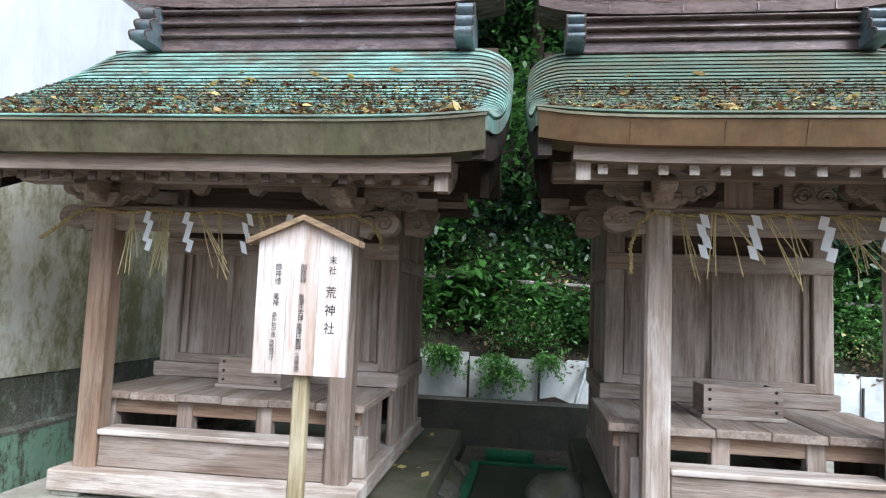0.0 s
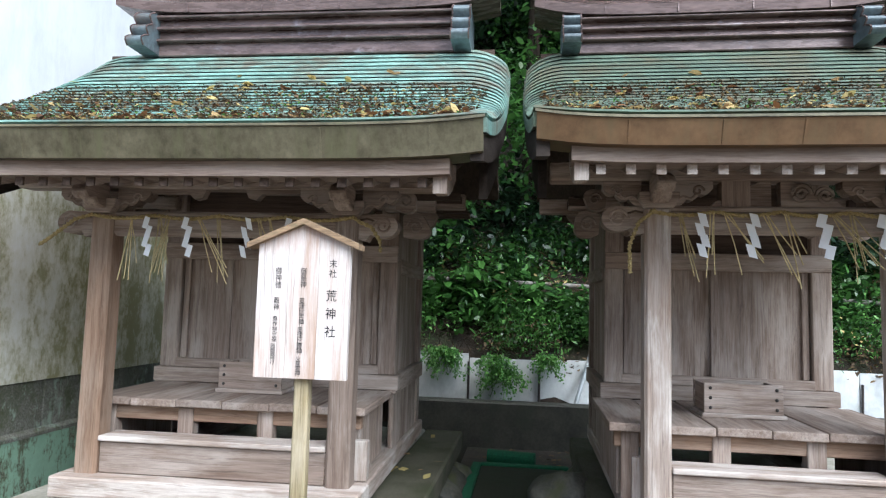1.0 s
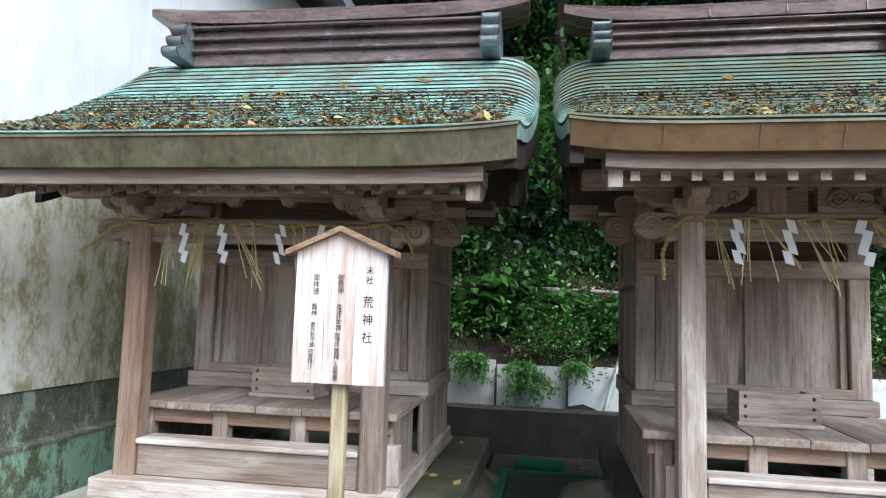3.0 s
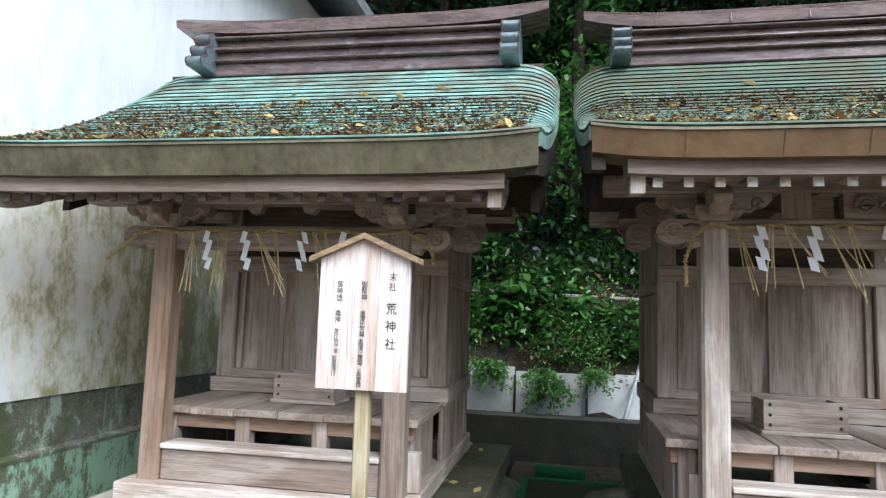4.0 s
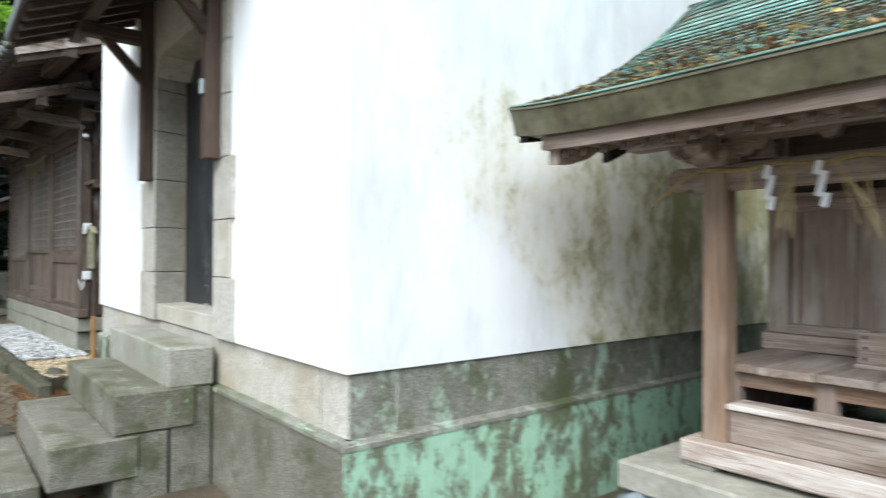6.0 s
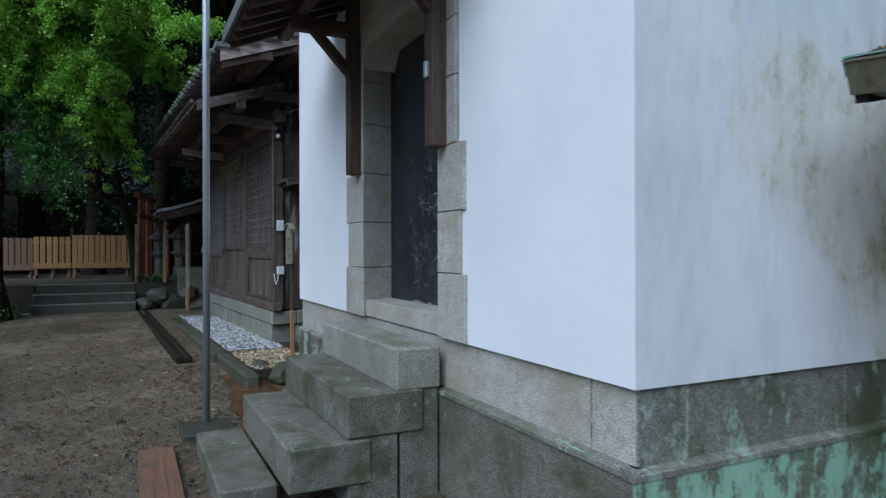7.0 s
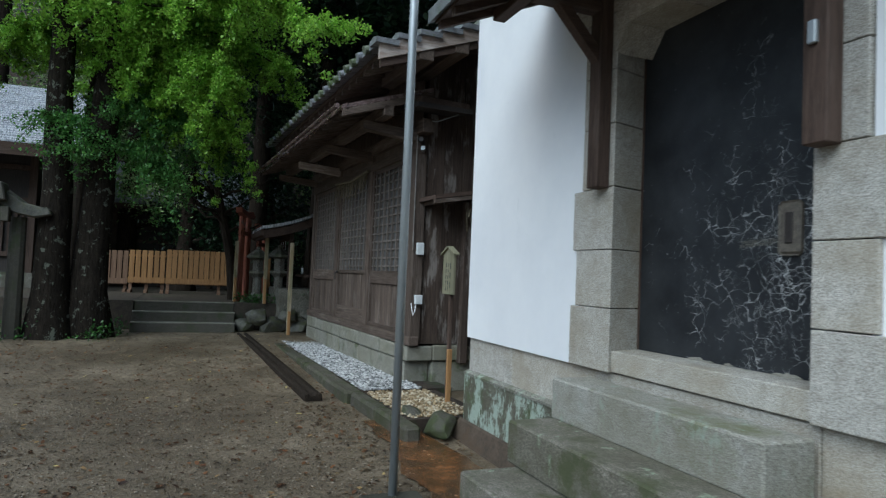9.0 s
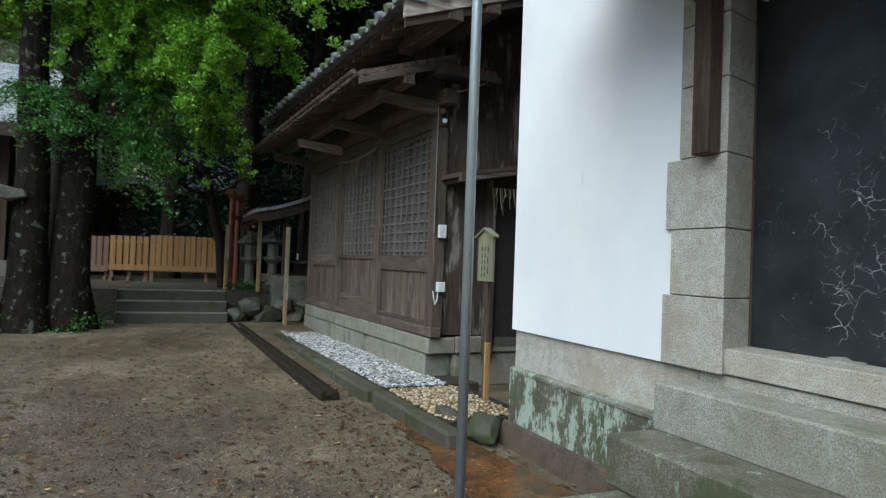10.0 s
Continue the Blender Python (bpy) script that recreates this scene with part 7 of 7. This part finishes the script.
# ---- trees and undergrowth ----
def build_tree(at, h, r, label, seed, crown, leafm, count, size, lean=(0, 0), limbs=7, barkm=None, shape="leaf", start=0.4, lay=0.6, name="tree"):
    """Trunk with flaring foot, limbs, and leaves gathered in clumps on the limbs. crown: clump centres' box, half sizes."""
    rng = random.Random(seed)
    nr = np.random.default_rng(seed)
    t = thing(name, at, 0, label, "tree")
    pts, n = [], 12
    for i in range(n + 1):
        z = h * i / n
        pts.append(Vector((lean[0] * (i / n) ** 1.5 + 0.05 * r * math.sin(i * 1.7 + seed), lean[1] * (i / n) ** 1.5 + 0.05 * r * math.cos(i * 2.1), z)))
    b = bmesh.new()
    rings = []
    k = 14
    for i, p in enumerate(pts):
        rr = r * (1 - 0.72 * i / n) * (1 + 0.45 * math.exp(-i * 1.6))
        rings.append([b.verts.new(p + Vector((math.cos(2 * math.pi * j / k), math.sin(2 * math.pi * j / k), 0)) * rr * (1 + 0.12 * noise.noise(Vector((j * 0.9, i * 0.5, seed))) + (0.14 * math.sin(j * 2.7 + seed) if i == 0 else 0))) for j in range(k)])
    for a, c in zip(rings, rings[1:]):
        for j in range(k):
            b.faces.new((a[j], a[(j + 1) % k], c[(j + 1) % k], c[j]))
    b.faces.new(rings[-1])
    part("trunk", b, barkm or bark_dark, t, smooth=True)
    cen, spr = [], []
    for q in range(limbs):
        f = start + (0.98 - start) * (q + rng.random()) / limbs
        p0 = pts[min(n, int(f * n))]
        a = rng.uniform(0, 2 * math.pi)
        ln = crown[0] * rng.uniform(0.6, 1.1) * (1.15 - 0.5 * f)
        p1 = p0 + Vector((math.cos(a) * ln * 0.5, math.sin(a) * ln * 0.5, ln * 0.16))
        p2 = p0 + Vector((math.cos(a + 0.2) * ln, math.sin(a + 0.2) * ln, ln * rng.uniform(-0.15, 0.25)))
        part("limb", tube([p0, p0.lerp(p1, 0.5), p1, p1.lerp(p2, 0.5), p2], r * 0.28 * (1.2 - f), 7, None, r * 0.06), barkm or bark_dark, t)
        for s in range(7):
            w = 0.25 + 0.75 * (s + rng.random()) / 7
            c = (p0.lerp(p1, w * 2) if w < 0.5 else p1.lerp(p2, w * 2 - 1)) + Vector((rng.gauss(0, 0.28), rng.gauss(0, 0.28), rng.gauss(0, 0.2))) * crown[0] * 0.45
            cen.append(c)
            spr.append((crown[1] * rng.uniform(0.5, 1.1), crown[1] * rng.uniform(0.5, 1.1), crown[2] * rng.uniform(0.5, 1.1)))
    v, i = leaves(nr, np.array(cen), np.array(spr), count, size, lay, shape)
    c = leaf_mesh("crown", v, i, leafm, t)
    return t


# two old trees at the lane
build_tree((-16.0, -2.70, 0.1), 11, 0.30, "tall old tree with lichened bark beside the lane", 31, (4.0, 0.55, 0.35), leaf_ginkgo, 42000, 0.058, (0.1, -0.2), 12, bark, "fan", 0.56)
build_tree((-16.2, -2.14, 0.1), 11, 0.33, "tall twin-stemmed ginkgo with fresh green leaves", 32, (4.2, 0.55, 0.4), leaf_ginkgo, 44000, 0.058, (0.3, 0.5), 14, bark, "fan", 0.56)
build_tree((-16.6, -2.42, 0.1), 10, 0.16, "slender dark stem between the old trees", 33, (1.6, 0.35, 0.3), leaf_ginkgo, 4500, 0.06, (-0.1, 0.3), 4, bark_dark, "fan", 0.6)


def build_bough(points, label, seed, count, drop, leafm, size=0.046):
    count = int(count * 1.6)
    """A long hanging bough of the ginkgo, with curtains of leaves below it."""
    nr = np.random.default_rng(seed)
    rng = random.Random(seed)
    o = thing("ginkgo_bough", points[0], 0, label, "bough")
    p0 = Vector(points[0])
    loc = [Vector(p) - p0 for p in points]
    part("branch", tube(loc, 0.045, 7, None, 0.012), bark_dark, o)
    # side twigs in flat layers, drooping at the tips, leaves close along them
    tw, cen = bmesh.new(), []
    for a, c in zip(loc, loc[1:]):
        for _ in range(11):
            p = a.lerp(c, rng.random())
            ang, ln = rng.uniform(0, 2 * math.pi), rng.uniform(0.35, 1.0)
            d = Vector((math.cos(ang), math.sin(ang), 0)) * ln
            dr = drop * rng.uniform(0.25, 1.0) * ln
            q1, q2 = p + d * 0.5 + Vector((0, 0, 0.05)), p + d - Vector((0, 0, dr))
            tube([p, q1, q2], 0.009, 3, tw, 0.004)
            for w in range(14):
                u = (w + rng.random()) / 14
                cen.append((p.lerp(q1, u * 2) if u < 0.5 else q1.lerp(q2, u * 2 - 1)) + Vector((rng.gauss(0, 0.05), rng.gauss(0, 0.05), rng.gauss(0, 0.02))))
    tagged(part("twig_spray", tw, bark_dark, o), kind="stuff")
    v, i = leaves(nr, np.array(cen), (0.055, 0.055, 0.04), count, size, 0.7, "fan")
    leaf_mesh("leaves", v, i, leafm, o)


for pts, label, seed, count, drop, lm in (
        ([(-16.1, -2.1, 6.2), (-14.8, -1.2, 6.4), (-13.4, -0.3, 6.1), (-12.2, 0.4, 5.5)], "long drooping ginkgo bough of fresh green leaves", 41, 16000, 1.2, leaf_ginkgo),
        ([(-16.2, -2.1, 5.6), (-15.4, -1.2, 5.7), (-14.6, -0.4, 5.2), (-13.9, 0.25, 4.6)], "low drooping ginkgo bough with hanging leaf curtains", 42, 16000, 1.6, leaf_ginkgo),
        ([(-16.2, -2.2, 6.6), (-14.6, -0.2, 6.3), (-13.0, 0.9, 5.6), (-11.9, 1.55, 5.0)], "far-reaching ginkgo bough above the hut's roof", 43, 5500, 0.6, leaf_ginkgo),
        ([(-17.0, -2.9, 5.8), (-17.1, -3.6, 5.9), (-17.2, -4.4, 5.6), (-17.2, -5.2, 5.1)], "ginkgo bough of fresh leaves before the hall", 44, 9000, 1.0, leaf_ginkgo),
        ([(-16.6, -2.3, 6.8), (-17.0, -1.6, 6.9), (-17.3, -0.7, 6.6), (-17.5, 0.1, 6.2)], "shaded ginkgo bough behind the stems", 47, 9000, 1.3, leaf_ginkgo),
        ([(-16.2, -1.9, 5.4), (-15.9, -1.2, 5.3), (-15.6, -0.5, 4.7), (-15.4, 0.1, 3.9)], "steeply hanging ginkgo bough beside the stems", 49, 14000, 1.5, leaf_ginkgo),
        ([(-16.2, -2.0, 6.3), (-15.8, -1.0, 6.3), (-15.4, 0.1, 5.9), (-15.0, 1.2, 5.3)], "wide ginkgo bough arching over the lane's end", 50, 16000, 1.3, leaf_ginkgo),
        ([(-17.2, -1.6, 5.6), (-17.3, -1.0, 5.3), (-17.4, -0.4, 4.7), (-17.4, 0.1, 3.9)], "shaded hanging bough before the fence", 52, 11000, 1.4, leaf_fern),
        ([(-16.5, -3.0, 6.0), (-16.6, -3.6, 5.8), (-16.7, -4.2, 5.4), (-16.7, -4.8, 4.9)], "light green bough near the hall's roof", 53, 9000, 1.0, leaf_ginkgo),
        ([(-16.3, -2.0, 4.6), (-16.1, -1.5, 4.7), (-15.9, -0.9, 4.4), (-15.7, -0.4, 4.0)], "low green bough beside the ginkgo stem", 45, 8000, 1.3, leaf_fern),
        ([(-16.4, -1.9, 3.7), (-16.2, -1.6, 3.8), (-16.0, -1.2, 3.5), (-15.9, -0.9, 3.1)], "green shoots low on the ginkgo stem", 48, 5000, 1.4, leaf_fern),
        ([(-15.9, -2.7, 4.0), (-15.6, -2.6, 4.1), (-15.4, -2.45, 3.8), (-15.3, -2.35, 3.4)], "green shoots in front of the old stems", 46, 2200, 1.0, leaf_fern)):
    build_bough(pts, label, seed, count, drop, lm)


def build_bare_tree():
    rng = random.Random(12)
    t = thing("tree", (-19.2, 0.6, 0.8), 0, "bare dark spreading tree behind the vermilion gates", "tree")
    part("trunk", tube([(0, 0, 0), (0.05, -0.1, 1.0), (0.0, -0.35, 2.0), (0.1, -0.5, 2.7)], 0.13, 9, None, 0.09), bark_dark, t)
    for k in range(9):
        z = 1.6 + 0.13 * k
        y = -0.25 - 0.04 * k
        a = rng.uniform(-1, 1)
        sg = -1 if k % 3 else 1
        pts = [Vector((0.05, y, z))]
        for j in range(5):
            pts.append(pts[-1] + Vector((0.15 * a, sg * rng.uniform(0.15, 0.32), rng.uniform(-0.05, 0.3))))
        part("limb", tube(pts, 0.045, 6, None, 0.010), bark_dark, t)
        for p in pts[2:]:
            part("twig", tube([p, p + Vector((rng.uniform(-0.2, 0.2), sg * rng.uniform(0.1, 0.4), rng.uniform(-0.3, 0.3)))], 0.010, 4, None, 0.004), bark_dark, t)


build_bare_tree()
# dark woods; the first five have high crowns added to shade the terrace
for x, y, h, kk in ((-20.5, -1.2, 14, 91), (-19.0, 2.8, 14, 92), (-30.0, -3.0, 15, 93), (-13.5, 5.5, 13, 94), (-31, 6.5, 14, 95)):
    build_tree((x - 1.5, y + (2.5 if kk == 91 else 0), 0.6), h, 0.3, "tall dark evergreen added overhead to shade the terrace", kk, (5.0, 0.9, 0.6), leaf_dark, 11000, 0.24, (0.6, 0.2), 12, bark_dark, "leaf", 0.52)
k = 60
for x, y, h, r, cr, cnt in ((-25, 1.8, 11, 0.3, 3.0, 9000), (-24.5, -0.6, 10, 0.28, 3.0, 9000), (-27, -2.5, 13, 0.3, 3.4, 9000), (-21.5, 3.4, 10, 0.3, 2.8, 9000), (-20, 5.2, 11, 0.3, 3.0, 7000),
                            (-28, 4, 14, 0.35, 3.6, 9000), (-30, 0.5, 16, 0.35, 4.0, 9000), (-29, -7, 15, 0.35, 4.0, 8000), (-24, 7, 14, 0.35, 3.6, 7000), (-30, -12, 16, 0.35, 4.0, 6000), (-16, 8, 13, 0.3, 3.4, 6000)):
    k += 1
    build_tree((x, y, 0.6), h, r, "evergreen tree in the wood behind the terrace", k, (cr, 0.55, 0.45), leaf_far_lit if h > 12 and x < -26 else leaf_dark if k % 3 else leaf_bush, int(cnt * 1.4), 0.13, (0.3, 0.2), 10, bark_dark, "leaf", 0.16)
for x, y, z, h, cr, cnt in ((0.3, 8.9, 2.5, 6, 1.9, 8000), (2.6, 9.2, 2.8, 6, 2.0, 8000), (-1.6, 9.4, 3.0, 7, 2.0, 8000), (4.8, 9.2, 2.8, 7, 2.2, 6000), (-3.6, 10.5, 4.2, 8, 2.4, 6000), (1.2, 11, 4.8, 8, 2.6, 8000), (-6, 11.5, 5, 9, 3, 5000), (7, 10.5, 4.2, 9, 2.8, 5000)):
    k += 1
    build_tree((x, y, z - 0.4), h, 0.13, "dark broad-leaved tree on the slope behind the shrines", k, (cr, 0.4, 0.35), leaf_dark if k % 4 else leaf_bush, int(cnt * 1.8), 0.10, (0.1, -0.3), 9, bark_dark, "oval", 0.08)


# extra big crowns, added to keep skylight off the slope
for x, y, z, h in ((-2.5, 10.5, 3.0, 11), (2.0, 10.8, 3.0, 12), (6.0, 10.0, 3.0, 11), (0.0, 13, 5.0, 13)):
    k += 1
    build_tree((x, y, z), h, 0.22, "tall dark tree added to shade the slope behind the shrines", k, (4.2, 0.9, 0.6), leaf_dark, 24000, 0.15, (0.0, -1.2), 12, bark_dark, "oval", 0.3)


def build_undergrowth():
    nr = np.random.default_rng(77)
    def patch(n, x0, x1, y0, y1, size, m, label, lift, lay, clump=0.1):
        c = []
        while len(c) < n // 30 + 4:
            x, y = nr.uniform(x0, x1), nr.uniform(y0, y1)
            z = 1.05 + max(0.0, y - 7.2) * 0.98
            if noise.noise(Vector((x * 1.6, y * 2.2, n))) > 0.02:
                c.append((x, y - 0.06, z + lift))
        v, i = leaves(nr, np.array(c), (clump, clump, clump * 0.8), n, size, lay, "oval")
        tagged(leaf_mesh("undergrowth", v, i, m), label, "undergrowth", kind="stuff")
    patch(14000, -3, 5, 7.42, 8.6, 0.06, leaf_bush, "green creeper leaves covering the slope", 0.06, 0.7)
    patch(8000, -3, 5, 7.45, 8.4, 0.095, leaf_bush, "broad glossy leaves on the slope", 0.1, 0.6, 0.13)
    patch(6000, -3, 5, 7.3, 7.75, 0.03, leaf_fern, "small bright fern leaves over the panels", 0.08, 0.8, 0.09)
    patch(6000, -3, 5, 7.12, 8.5, 0.05, leaf_litter, "dead brown leaves and roots on the slope", 0.02, 0.5)
    patch(260, -3, 5, 7.3, 8.2, 0.05, leaf_yellow, "yellowing leaves among the creepers", 0.09, 0.6)
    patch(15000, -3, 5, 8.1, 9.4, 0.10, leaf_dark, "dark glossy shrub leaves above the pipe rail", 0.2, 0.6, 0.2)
    patch(9000, -3, 5, 7.16, 7.6, 0.042, leaf_bush, "small leaves spilling over the top of the panels", 0.10, 0.8, 0.10)
    patch(3200, -3, 5, 7.2, 8.2, 0.05, leaf_fern, "bright young leaves among the creepers", 0.14, 0.7, 0.12)
    patch(700, -1.0, 0.6, 7.6, 8.0, 0.15, leaf_bush, "large round glossy leaves on the slope", 0.16, 0.5, 0.14)
    roots = bmesh.new()
    for q in range(60):
        x, y = nr.uniform(-1.2, 3.2), nr.uniform(7.2, 7.7)
        z = 1.08 + max(0.0, y - 7.2) * 0.98
        dx = nr.uniform(-0.25, 0.25)
        tube([(x, y - 0.02, z + 0.05), (x + dx * 0.5, y - 0.10, z + nr.uniform(-0.02, 0.12)), (x + dx, y - 0.08, z - nr.uniform(0.0, 0.22))], 0.005, 3, roots)
    tagged(part("dead_stems", roots, bark_dark), "tangle of thin dead stems and roots on the slope", "stems", kind="stuff")
    # fern tufts hanging over the panels
    for x, z, s in ((0.0, 1.0, 0.36), (0.10, 0.86, 0.30), (-0.55, 1.05, 0.22), (0.55, 1.0, 0.2), (2.6, 0.9, 0.2), (-0.45, 1.0, 0.2)):
        b = []
        st = bmesh.new()
        for q in range(16):
            a = nr.uniform(0, 2 * np.pi)
            r = s * nr.uniform(0.5, 1.0)
            tip = np.array([math.cos(a) * r, -0.12 + 0.4 * math.sin(a) * r, 0.25 * s - nr.uniform(0.1, 1.0) * s])
            tube([(0, 0, 0), tuple(tip * 0.5 + np.array([0, 0, 0.08])), tuple(tip)], 0.003, 3, st)
            for w in np.linspace(0.25, 1, 9):
                b.append(tip * w + np.array([0, 0, 0.16 * w * (1 - w) * 2]))
        o = thing("fern_tuft", (x, 7.08, z), 0, "hanging tuft of fine green fern", "fern", "fern tufts on the panels")
        part("stems", st, leaf_fern, o)
        v, i = leaves(nr, np.array(b), (0.02, 0.02, 0.02), 900, 0.03, 0.8)
        leaf_mesh("fronds", v, i, leaf_fern, o)
    # weeds at the trees and the lane's edge
    c = np.stack([nr.uniform(-16.8, -15.6, 40), nr.uniform(-3.6, -1.6, 40), nr.uniform(0.15, 0.45, 40)], 1)
    v, i = leaves(nr, c, (0.12, 0.12, 0.08), 1400, 0.06, 0.7)
    tagged(leaf_mesh("undergrowth", v, i, leaf_bush), "low green weeds around the old trees", "undergrowth", kind="stuff")
    c = np.stack([nr.uniform(-18.4, -17.6, 20), nr.uniform(0.7, 2.2, 20), nr.uniform(0.7, 0.95, 20)], 1)
    v, i = leaves(nr, c, (0.1, 0.1, 0.06), 900, 0.06, 0.7)
    tagged(leaf_mesh("undergrowth", v, i, leaf_bush), "small ferns between the terrace rocks", "undergrowth", kind="stuff")


build_undergrowth()
